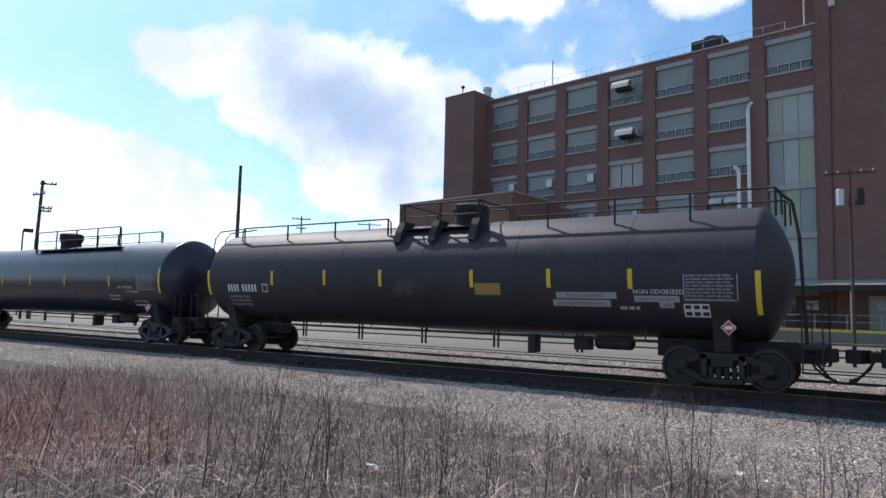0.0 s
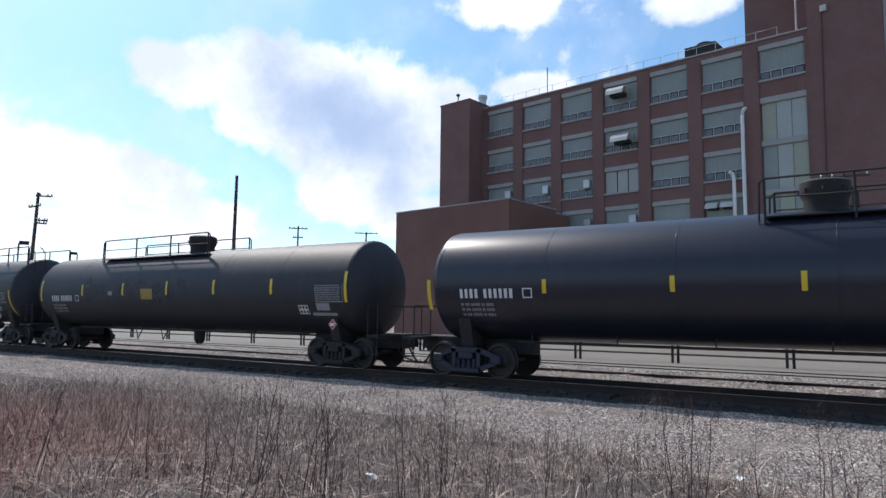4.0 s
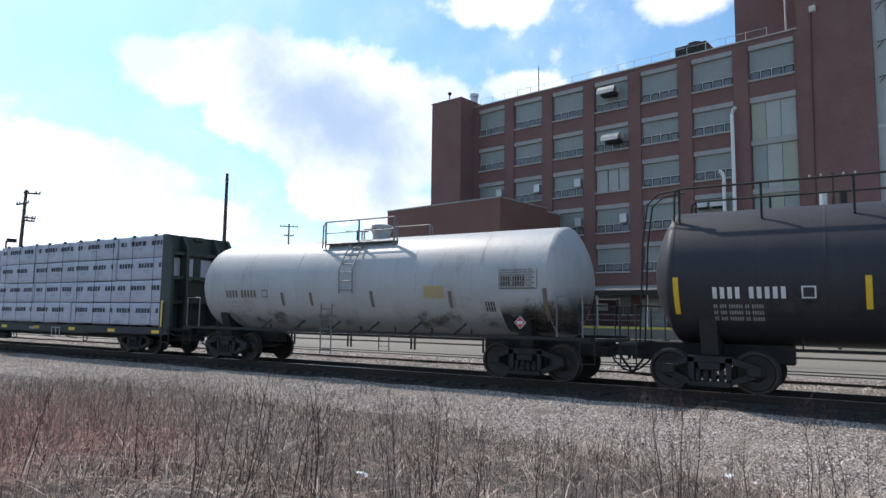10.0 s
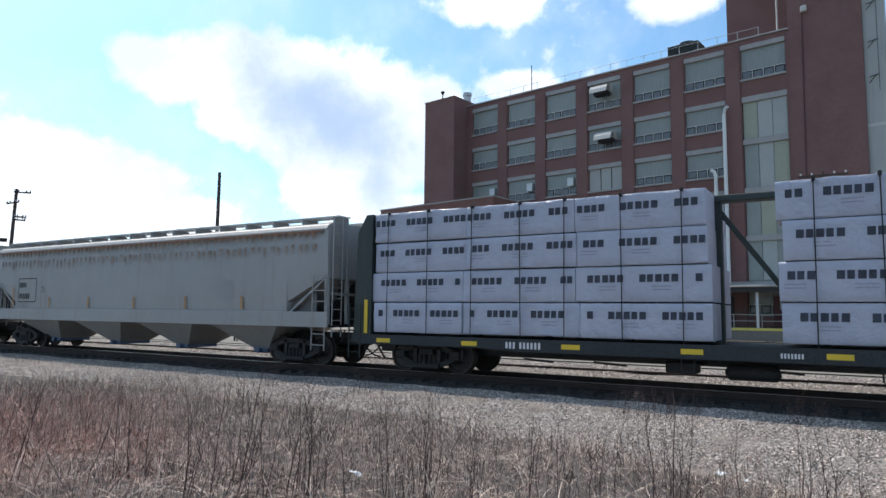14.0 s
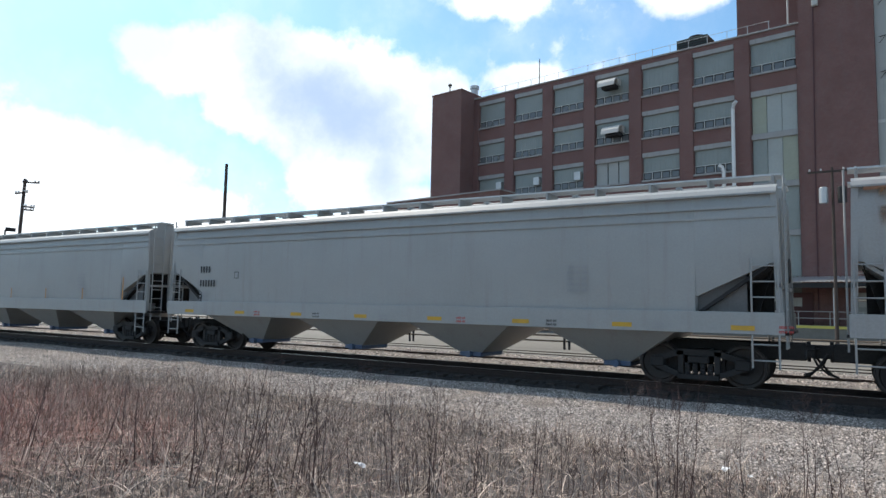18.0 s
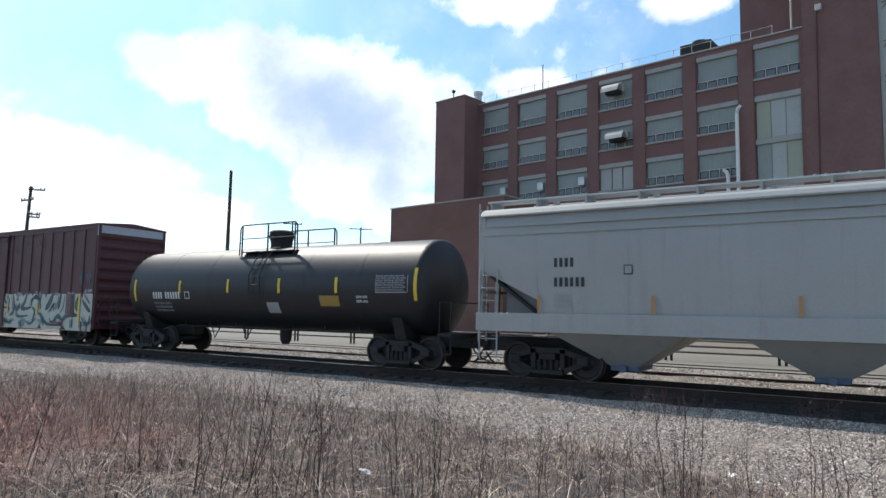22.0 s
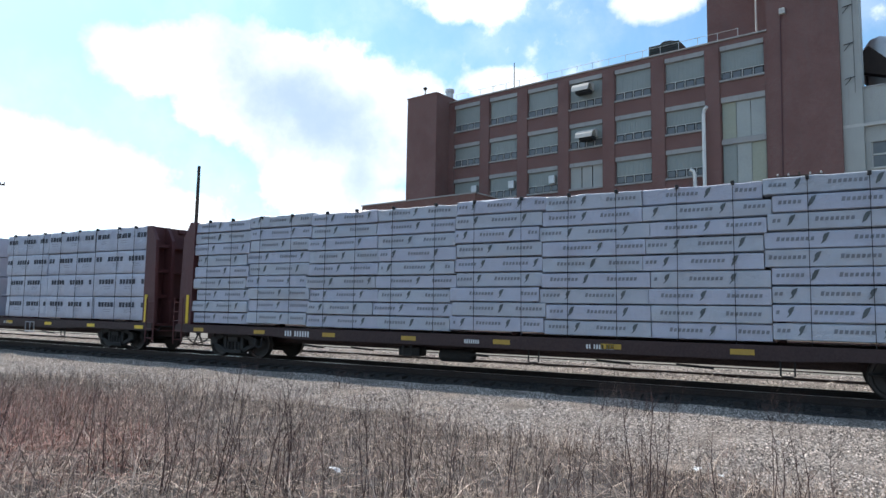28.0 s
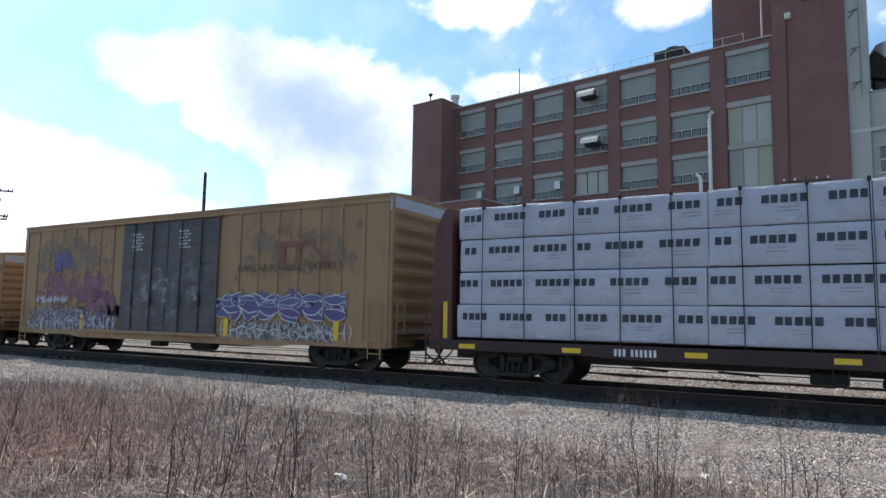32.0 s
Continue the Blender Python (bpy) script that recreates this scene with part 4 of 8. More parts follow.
tube(bm, [(0, 0, 0), (0, 0, 0.6)], 0.06, 6)
lathe(bm, [(0.6, 0.12), (0.85, 0.25), (1.0, 0.08)], 10, "z")
part("horn", bm, DARK, horn)
dome = thing("dust_collector", "round-topped weathered metal dust collector on the wing's roof", "dust collector", "", "", FAC @ pose(-4.6, 5, 19.35))
bm = bmesh.new()
lathe(bm, [(1.2, 0.4), (2.4, 1.3), (4.4, 1.3), (5.2, 1.15), (5.8, 0.75), (6.1, 0.1)], 24, "z")
part("shell", bm, GALV, dome, smooth=True)
bm = bmesh.new()
prism(bm, [(-1.1, 2.6), (0.5, 2.0), (0.6, 3.4), (-0.6, 4.7), (-1.1, 4.3)], -2.2, -1.35, "y")
part("hopper", bm, RUST, dome, "rusty side hopper")

for sx in (-0.9, 0.9):
    for sy in (-0.9, 0.9):
        bm = bmesh.new()
        beam(bm, (sx, sy, 0), (sx, sy, 2.6), 0.14, 0.14)
        part("leg", bm, DARK, dome)
# conduit and lamp on the lift tower, brackets and a cable on the pale shaft, goose-neck pipe on the roof
bm = bmesh.new()
tube(bm, [(-11.25, -0.3, 2.0), (-11.2, -0.3, 14.0), (-11.05, -0.3, 27.2)], 0.045, 6)
part("conduit", bm, BROWN, factory, "dark conduit up the brick tower")
bm = bmesh.new()
box(bm, -11.1, -10.65, -0.6, -0.26, 27.1, 27.6, 0.03)
part("wall_lamp", bm, LINTEL, factory, "small pale lamp box on the tower")
bm = bmesh.new()
box(bm, -9.85, -9.3, -0.6, -0.26, 28.4, 28.8, 0.03)
part("wall_lamp", bm, LINTEL, factory, "small pale lamp box on the tower")
for z in (20.7, 23.5, 26.6):
    bm = bmesh.new()
    beam(bm, (-6.6, -0.08, z), (-5.9, -0.08, z + 0.1), 0.05, 0.05)
    beam(bm, (-6.6, -0.08, z - 0.5), (-6.2, -0.08, z), 0.04, 0.04)
    part("bracket", bm, DARK, factory, "dark bracket on the pale shaft")
bm = bmesh.new()
tube(bm, [(-5.95, -0.1, 19.5), (-5.95, -0.1, 31.0)], 0.028, 6)
part("cable", bm, TRIMGREY, factory, "dark cable on the pale shaft")
bm = bmesh.new()
box(bm, -6.89, 40, 0.12, 0.295, 16.75, 17.0)
part("cornice", bm, LINTEL, factory, "thin ledge along the pale wing").location = (0, -0.13, 0)
goose = thing("roof_pipe", "thin white goose-neck pipe on the roof", "pipe", "", "", FAC @ pose(-13.15, 0.8, 25.6))
bm = bmesh.new()
tube(bm, [(0, 0, 0), (0, 0, 4.4), (0.12, 0, 4.75), (0.4, 0, 4.9)], 0.08, 8)
part("pipe", bm, LINTEL, goose, smooth=True)

# poles and lamps
def pole(name, label, az, dist, height, arms=(), r=0.15, lean=0.0, cans=0):
    x, y = -math.sin(radians(az)) * dist, math.cos(radians(az)) * dist
    p = thing(name, label, "pole", "", "", pose(x, y, -0.1, 0, lean, az))
    bm = bmesh.new()
    tube(bm, [(0, 0, 0), (0, 0, height * 0.5), (0, 0, height)], r, 10, r * 0.65)
    part("shaft", bm, WOODPOLE, p, smooth=True)
    for z, half, tilt, off in arms:
        bm = bmesh.new()
        beam(bm, (off - half, -0.12, z - tilt), (off + half, -0.12, z + tilt), 0.1, 0.13)
        arm = part("crossarm", bm, WOODPOLE, p)
        for s in (-0.9, -0.45, 0.45, 0.9):
            bm = bmesh.new()
            lathe(bm, [(0.06, 0.04), (0.12, 0.07), (0.2, 0.06), (0.24, 0.03)], 8, "z", (off + half * s, -0.12, z + tilt * s))
            part("insulator", bm, GALV, arm)
    for q in range(cans):
        bm = bmesh.new()
        a = 0.55 if q % 2 else -0.55
        lathe(bm, [(0, 0.28), (1.05, 0.28), (1.12, 0.2)], 14, "z", (a, -0.15, height - 2.5))
        part("transformer", bm, GALV if q == 0 else DARK, p, "grey transformer can", smooth=True)
    return p


pole("utility_pole", "dark wooden pole standing alone", 50.3, 80, 18.2, (), 0.26)
pole("utility_pole", "weathered wooden utility pole with crossarms", 64.75, 75, 13.6, ((13.3, 0.7, 0.05, 0.5), (12.2, 0.5, 0.15, -0.2), (10.9, 0.5, 0.0, 0.5), (10.6, 0.45, 0.0, 0.5)), 0.2, 1.3)
pole("utility_pole", "weathered wooden utility pole with a crossarm", 45.1, 95, 14.6, ((14.2, 1.3, 0.0, 0), (12.9, 0.7, 0.0, 0)), 0.16)
pole("utility_pole", "weathered wooden utility pole with a crossarm", 39.3, 110, 16.0, ((15.7, 1.9, 0.0, 0),), 0.18)
pole("utility_pole", "wooden pole with two grey transformers before the tower", 0.9, 52, 12.2, ((11.9, 1.5, 0.0, 0),), 0.12, 0.0, 2)


def street_lamp(az, dist, height, flip):
    x, y = -math.sin(radians(az)) * dist, math.cos(radians(az)) * dist
    p = thing("yard_lamp", "dark steel yard lamp with a square head", "lamp post", "yard lamps", "", pose(x, y, -0.1, 0, 0, az))
    bm = bmesh.new()
    tube(bm, [(0, 0, 0), (0, 0, height)], 0.09, 8)
    part("shaft", bm, DARK, p)
    bm = bmesh.new()
    box(bm, 0.0, 1.0 * flip, -0.3, 0.3, height - 0.1, height + 0.3) if flip > 0 else box(bm, -1.0, 0.0, -0.3, 0.3, height - 0.1, height + 0.3)
    part("head", bm, DARK, p)


street_lamp(65.5, 90, 9.8, 1)
street_lamp(61.7, 120, 11.2, -1)

# ---- the train ----
# Each car's own space: x along the track, z = 0 at the rail top, y negative towards the camera.
CARS = []           # (car, x at the clip's start)
WHEELSETS = []


def wheel_mesh():
    bm = bmesh.new()
    for s in (-1, 1):
        y = 0.753 * s
        lathe(bm, [(y - 0.07 * s, 0.30), (y - 0.075 * s, 0.485), (y - 0.045 * s, 0.485), (y - 0.035 * s, 0.46), (y + 0.07 * s, 0.452), (y + 0.07 * s, 0.395), (y + 0.02 * s, 0.37),
                   (y + 0.0 * s, 0.2), (y + 0.05 * s, 0.13), (y + 0.09 * s, 0.12)], 28, "y")
    lathe(bm, [(-1.06, 0.05), (-1.05, 0.1), (-0.93, 0.1), (-0.92, 0.08), (0.92, 0.08), (0.93, 0.1), (1.05, 0.1), (1.06, 0.05)], 14, "y")
    for s in (-1, 1):
        for k in range(3):
            a = 2.1 * k
            lathe(bm, [(1.06 * s, 0.02), (1.075 * s, 0.02)], 6, "y", (0.06 * math.cos(a), 0, 0.06 * math.sin(a)))
    return mesh_of("wheelset", bm, WHEEL, True)


def side_frame_mesh():
    bm = bmesh.new()
    w = 0.15
    for s in (-1, 1):
        beam(bm, (s * 0.98, 0, 0.54), (s * 0.42, 0, 0.72), w, 0.13)
        beam(bm, (s * 0.9, 0, 0.42), (s * 0.36, 0, 0.21), w, 0.12)
        beam(bm, (s * 0.38, 0, 0.18), (s * 0.38, 0, 0.76), w, 0.11)
        box(bm, s * 0.89 - 0.15, s * 0.89 + 0.15, -0.1, 0.1, 0.38, 0.62, 0.03)
    beam(bm, (-0.46, 0, 0.73), (0.46, 0, 0.73), w, 0.13)
    beam(bm, (-0.42, 0, 0.2), (0.42, 0, 0.2), w + 0.12, 0.1)
    box(bm, -0.22, 0.22, -0.13, 0.1, 0.5, 0.66, 0.02)
    for x in (-0.24, -0.08, 0.08, 0.24):
        for k in range(4):
            lathe(bm, [(0.255 + 0.06 * k, 0.055), (0.285 + 0.06 * k, 0.068), (0.315 + 0.06 * k, 0.055)], 8, "z", (x, -0.03, 0))
    return mesh_of("side_frame", bm, DARK, True)


def bolster_mesh():
    bm = bmesh.new()
    box(bm, -0.2, 0.2, -1.05, 1.05, 0.5, 0.7, 0.03)
    box(bm, -0.18, 0.18, -0.4, 0.4, 0.7, 0.8, 0.02)
    for s in (-1, 1):
        beam(bm, (s * 0.42, -0.7, 0.4), (s * 0.42, 0.7, 0.4), 0.08, 0.14)
        for t in (-1, 1):
            box(bm, s * 0.42 - 0.05, s * 0.42 + 0.05, t * 0.753 - 0.06, t * 0.753 + 0.06, 0.3, 0.56)
    return mesh_of("truck", bm, DARK)


def coupler_mesh(reach):
    """Coupler head, draft gear, hoses; looks towards +x from the end of the car."""
    bm = bmesh.new()
    box(bm, -0.6, reach - 0.35, -0.09, 0.09, 0.72, 0.92, 0.01)
    prism(bm, [(reach - 0.38, -0.12), (reach - 0.1, -0.22), (reach + 0.02, -0.2), (reach + 0.05, -0.05), (reach - 0.1, 0.02), (reach + 0.08, 0.1), (reach + 0.02, 0.2), (reach - 0.2, 0.2)],
          0.68, 0.96, "z")
    box(bm, reach - 0.12, reach - 0.05, 0.02, 0.09, 0.6, 1.03)
    tube(bm, [(reach - 0.3, -0.12, 0.9), (reach - 0.45, -0.5, 0.86), (reach - 0.5, -1.25, 0.92), (reach - 0.5, -1.4, 0.75)], 0.016, 5)
    tube(bm, [(reach - 0.45, 0.25, 0.78), (reach - 0.3, 0.25, 0.55), (reach - 0.1, 0.2, 0.32), (reach + 0.02, 0.12, 0.27)], 0.03, 6)
    tube(bm, [(reach - 0.45, -0.3, 0.78), (reach - 0.35, -0.3, 0.55), (reach - 0.15, -0.22, 0.36), (reach + 0.02, -0.1, 0.3)], 0.024, 6)
    return mesh_of("coupler", bm, DARK)


WHEEL_ME, FRAME_ME, BOLSTER_ME = wheel_mesh(), side_frame_mesh(), bolster_mesh()
FRAME_BLUE = FRAME_ME.copy()
FRAME_BLUE.materials[0] = surface("grimy_blue_steel", (0.014, 0.016, 0.038), (0.02, 0.02, 0.026), 1.2, 30, 0.6, 0, 0.3, 0.01, 0.6, None, 0.3)


def running_gear(car, xa, xb, ends, blue=False):
    """Two trucks with turning wheels and two couplers. ends: the body's two ends and how far each coupler reaches out."""
    for x in (xa, xb):
        truck = sharing("truck", BOLSTER_ME, car, (x, 0, 0))
        for y in (-1.0, 1.0):
            sharing("side_frame", FRAME_BLUE if blue else FRAME_ME, truck, (0, y, 0), "dark blue cast side frame" if blue else "")
        for dx in (-0.89, 0.89):
            w = sharing("wheelset", WHEEL_ME, truck)
            w.matrix_parent_inverse = Matrix.Translation((dx, 0, 0))
            w.location = (0, 0, 0.457)
            WHEELSETS.append(w)
    for x, way, reach in ends:
        ob = sharing("coupler", coupler_mesh(reach), car, (x, 0, 0))
        if way < 0:
            ob.rotation_euler = (0, 0, math.pi)


def side(car_y, r=0.0, zc=0.0):
    """Maps x, z and a lift onto a car's near side: a plane, or a tank's shell."""
    if r:
        return lambda x, z, lift: (x, -math.sqrt(max(r * r - (z - zc) ** 2, 0.0)) - lift, z)
    return lambda x, z, lift: (x, car_y - lift, z)


def patch(bm, on, x0, x1, z0, z1, lift=0.012, slant=0.0, cut=6):
    """A thin painted patch that follows the side."""
    rows = []
    for k in range(cut + 1):
        z = z0 + (z1 - z0) * k / cut
        dx = slant * (z - z0)
        rows.append([bm.verts.new(on(x0 + dx, z, lift)), bm.verts.new(on(x1 + dx, z, lift))])
    for a, b in zip(rows, rows[1:]):
        bm.faces.new((a[0], a[1], b[1], b[0]))


def bars(bm, on, x, z, pattern, h, lift=0.014, seed=1):
    """A line of writing as plain bars: pattern holds a word's letter counts."""
    r = random.Random(seed)
    w = h * 0.62
    for word in pattern:
        for _ in range(word):
            patch(bm, on, x, x + w * 0.58, z, z + h, lift, 0, 2)
            x += w
        x += w * 0.8
    return x


def words(text, size, on, x, z, material, parent, lift=0.016, centred=False):
    """Real lettering laid on a side."""
    cu = bpy.data.curves.new("lettering", "FONT")
    cu.body, cu.size, cu.resolution_u = text, size, 2
    if centred:
        cu.align_x = "CENTER"
    tmp = bpy.data.objects.new("lettering", cu)
    me = bpy.data.meshes.new_from_object(tmp)
    bpy.data.objects.remove(tmp)
    for v in me.vertices:
        v.co = on(x + v.co.x, z + v.co.y, lift)
    me.materials.clear()
    me.materials.append(material)
    ob = new("lettering", me)
    ob.parent = parent
    if "\n" in text:
        tagged(ob, kind="stuff")
    return ob


def ladder(bm, x, y, z0, z1, w=0.42, rungs=None, axis="x"):
    d = Vector((w / 2, 0, 0)) if axis == "x" else Vector((0, w / 2, 0))
    c = Vector((x, y, 0))
    for s in (-1, 1):
        tube(bm, [c + d * s + Vector((0, 0, z0)), c + d * s + Vector((0, 0, z1))], 0.022, 5)
    k = rungs or max(2, round((z1 - z0) / 0.32))
    for i in range(k):
        z = z0 + (z1 - z0) * (i + 0.5) / k
        tube(bm, [c - d + Vector((0, 0, z)), c + d + Vector((0, 0, z))], 0.016, 5)


def tank_car(label, x0, x1, top, bottom, paint, stripes, boards, domes, trim=DARK, seed=0, fine_print=(), group="tank cars", gap=(1.0, 1.0), extras=""):
    """x0, x1: the tank's ends; boards: (from, to, rail height) walkways on the top; stripes: (x, z, height)."""
    x0, x1 = x0 - 0.5, x1 - 0.14
    mid, half = (x0 + x1) / 2, (x1 - x0) / 2
    r, zc = (top - bottom) / 2, (top + bottom) / 2
    car = thing("tank_car", label, "tank car", group)
    CARS.append((car, mid))
    under = DARK if paint is WHITE_TANK else trim
    bm = bmesh.new()
    head = []
    for k in range(5):          # a tight knuckle, then a shallow dish
        a = radians(55) * k / 4
        head.append((half - 0.62 + 0.16 * math.sin(a), r - 0.16 + 0.16 * math.cos(a)))
    d1, r1 = head[-1][0] - (half - 0.62), head[-1][1]
    for k in range(1, 8):
        q = 1 - k / 7
        head.append((half - 0.62 + d1 + (0.62 - d1) * (1 - q * q), r1 * q))
    body = [(half - 0.66) * (k / 6 - 1) for k in range(13)]
    lathe(bm, [(-p, q) for p, q in head[::-1]] + [(p, r) for p in body] + head, 56, "x", (0, 0, zc))
    tank = part("tank", bm, paint, car, "", True)
    for f in (-(half - 0.64) / half, -0.62, -0.3, 0.02, 0.33, 0.64, (half - 0.64) / half):
        bm = bmesh.new()
        x = f * half
        lathe(bm, [(x - 0.03, r - 0.01), (x - 0.02, r + 0.005), (x + 0.02, r + 0.005), (x + 0.03, r - 0.01)], 56, "x", (0, 0, zc), False)
        part("weld_seam", bm, paint, tank, "", True)
    on = side(0, r, zc)
    # saddles, stub sills, end platforms
    for s in (-1, 1):
        tr = half - (1.36 if s > 0 else 1.3)
        bm = bmesh.new()
        prism(bm, [(-0.95, 0.82), (0.95, 0.82), (1.2, zc - 0.9), (0.95, zc - 1.1), (-0.95, zc - 1.1), (-1.2, zc - 0.9)], s * tr - 0.18, s * tr + 0.18, "x")
        part("saddle", bm, under, car)
        bm = bmesh.new()
        a, b = sorted((s * (tr - 1.6), s * (half + 0.55)))
        box(bm, a, b, -0.22, 0.22, 0.62, 1.06, 0.02)
        part("stub_sill", bm, under, car)
        bm = bmesh.new()
        a, b = sorted((s * (half + 0.15), s * (half + 0.6)))
        box(bm, a, b, -1.4, 1.4, 0.98, 1.05)
        for y in (-1.38, 1.38):
            tube(bm, [(s * (half + 0.2), y, 1.05), (s * (half + 0.2), y, 1.9), (s * (half + 0.56), y, 1.9), (s * (half + 0.56), y, 0.5)], 0.018, 5)
            tube(bm, [(s * (half + 0.2), y, 0.5), (s * (half + 0.56), y, 0.5)], 0.016, 5)
            tube(bm, [(s * (half + 0.2), y, 1.05), (s * (half + 0.2), y, 0.5)], 0.018, 5)
        tube(bm, [(s * (half + 0.25), -1.3, 1.9), (s * (half + 0.25), 1.3, 1.9)], 0.02, 5)
        part("end_platform", bm, under, car)
    running_gear(car, -half + 1.3, half - 1.36, [(half + 0.3, 1, gap[0]), (-half - 0.3, -1, max(gap[1] - 0.35, 0.36))], paint is NAVY)
    tr = half - 1.5
    # under the tank: piping, outlet, brake gear
    bm = bmesh.new()
    tube(bm, [(-tr + 1.2, -0.75, 0.98), (tr - 1.2, -0.75, 0.98)], 0.03, 6)
    tube(bm, [(-tr + 1.2, 0.6, 0.92), (tr - 1.2, 0.6, 0.92)], 0.025, 6)
    for k in range(7):
        x = -tr + 1.6 + (2 * tr - 3.2) * k / 6
        tube(bm, [(x, -0.75, 0.98), (x, -0.75, bottom + 0.22)], 0.02, 5)
    part("brake_pipe", bm, under, car)
    if extras == "brake":
        bm = bmesh.new()
        lathe(bm, [(-0.5, 0.05), (-0.45, 0.15), (-0.4, 0.18), (0.4, 0.18), (0.45, 0.15), (0.5, 0.05)], 16, "x", (tr - 2.4, -0.55, 0.9))
        part("brake_reservoir", bm, under, car, smooth=True)
        bm = bmesh.new()
        box(bm, tr - 3.4, tr - 3.0, -0.7, -0.35, 0.68, 1.02, 0.02)
        part("brake_valve", bm, under, car)
        bm = bmesh.new()
        box(bm, tr - 4.6, tr - 4.4, -0.85, -0.45, 0.55, 1.02, 0.02)
        part("brake_cylinder", bm, under, car)
    elif extras == "outlet":
        bm = bmesh.new()
        lathe(bm, [(0.45, 0.12), (0.6, 0.2), (1.05, 0.22)], 12, "z", (0.3, 0, 0))
        part("bottom_outlet", bm, trim, car)
        for x in (-2.2, -0.6):
            bm = bmesh.new()
            tube(bm, [(x - 0.25, -0.9, 1.05), (x, -0.95, 0.6), (x + 0.25, -0.9, 1.05)], 0.022, 5)
            part("hose_hanger", bm, trim, car)
    if extras == "sill":
        for y in (-1.45, 1.45):
            bm = bmesh.new()
            box(bm, -half - 0.5, half + 0.5, min(y, y * 0.86), max(y, y * 0.86), 1.04, 1.12)
            part("side_walkway", bm, under, car)
            bm = bmesh.new()
            tube(bm, [(-half - 0.3, y, 1.12), (-half - 0.3, y, 2.1), (-half + 0.35, y, 2.1), (-half + 0.35, y, 1.12)], 0.024, 6)
            tube(bm, [(half + 0.3, y, 1.12), (half + 0.3, y, 2.1), (half - 0.35, y, 2.1), (half - 0.35, y, 1.12)], 0.024, 6)
            part("grab_rail", bm, trim, car)
            bm = bmesh.new()
            ladder(bm, -90.95 - mid - 0.9, y, 0.4, 1.9, 0.42)
            part("step_ladder", bm, trim, car)
        for k in range(6):
            bm = bmesh.new()
            x = -tr + 1.8 + (2 * tr - 3.6) * k / 5
            tube(bm, [(x, -1.4, 1.08), (x + 0.3, -1.2, bottom + 0.35)], 0.025, 5)
            part("walkway_bracket", bm, under, car)
    # walkways with railings on the top
    for a, b, rail, *style in boards:
        a, b = a - mid, b - mid
        plank = "rail" not in style
        y0, y1 = -0.95, -0.35
        zt = zc + math.sqrt(r * r - 0.82 ** 2) + 0.03
        bm = bmesh.new()
        if plank:
            box(bm, a, b, -0.98, -0.62, zt, zt + 0.03)
            part("walkway", bm, trim, car)
            bm = bmesh.new()
            box(bm, a, b, 0.62, 0.98, zt, zt + 0.03)
            part("walkway", bm, trim, car)
        else:
            bm.free()
        bm = bmesh.new()
        m = max(2, round((b - a) / 1.9))
        tube(bm, [(0, 0, zt - 0.12), (0, 0, zt + rail)], 0.028, 6)
        one = mesh_of("railing_post", bm, trim)
        for k in range(m + 1):
            for y in (-0.96, 0.96):
                sharing("railing_post", one, car, (a + (b - a) * k / m, y, 0))
        for y in (-0.96, 0.96):
            bm = bmesh.new()
            tube(bm, [(a - 0.12, y, zt - 0.1), (a - 0.1, y, zt + rail - 0.1), (a, y, zt + rail), (b, y, zt + rail), (b + 0.1, y, zt + rail - 0.1), (b + 0.12, y, zt - 0.1)], 0.024, 6)
            part("handrail", bm, trim, car)
            if b - a < 8 and plank:
                bm = bmesh.new()
                tube(bm, [(a, y, zt + rail * 0.5), (b, y, zt + rail * 0.5)], 0.018, 5)
                part("mid_rail", bm, trim, car)
        for s, e in ((-1, a), (1, b)) if "rail" in style else ():
            if half - abs(e) > 2.0 or e * s < 0:
                continue
            for y in (-0.9, -0.45):         # grab pipes that run down the tank's end
                bm = bmesh.new()
                tube(bm, [(e, y, zt + rail), (s * (half - 0.25), y, zt + rail - 0.06), (s * (half + 0.02), y, zt + rail - 0.3), (s * (half + 0.14), y, zc + r * 0.5), (s * (half + 0.24), y, 1.05)], 0.022, 6)
                part("end_grab_pipe", bm, trim, car)
        if "cage" in style:
            for x in (a, b):
                bm = bmesh.new()
                tube(bm, [(x, -0.96, zt + rail), (x, 0.96, zt + rail)], 0.024, 6)
                part("cross_rail", bm, trim, car)
        if b - a < 4 and not style:
            xm = (a + b) / 2
            bm = bmesh.new()
            tube(bm, [(xm - 0.25, -0.96, zt), (xm - 0.25, -1.25, zc + r * 0.62), (xm - 0.25, -r - 0.07, zc + 0.4), (xm - 0.25, -r - 0.05, zc - 0.3)], 0.02, 5)
            stair = part("ladder", bm, trim, car)
            bm = bmesh.new()
            tube(bm, [(xm + 0.25, -0.96, zt), (xm + 0.25, -1.25, zc + r * 0.62), (xm + 0.25, -r - 0.07, zc + 0.4), (xm + 0.25, -r - 0.05, zc - 0.3)], 0.02, 5)
            part("ladder_rail", bm, trim, stair)
            for z in range(7):
                zz = zc - 0.2 + 0.26 * z
                yy = -math.sqrt(max(r * r - (zz - zc) ** 2, 0.3)) - 0.07
                bm = bmesh.new()
                tube(bm, [(xm - 0.25, yy, zz), (xm + 0.25, yy, zz)], 0.015, 5)
                part("rung", bm, trim, stair)
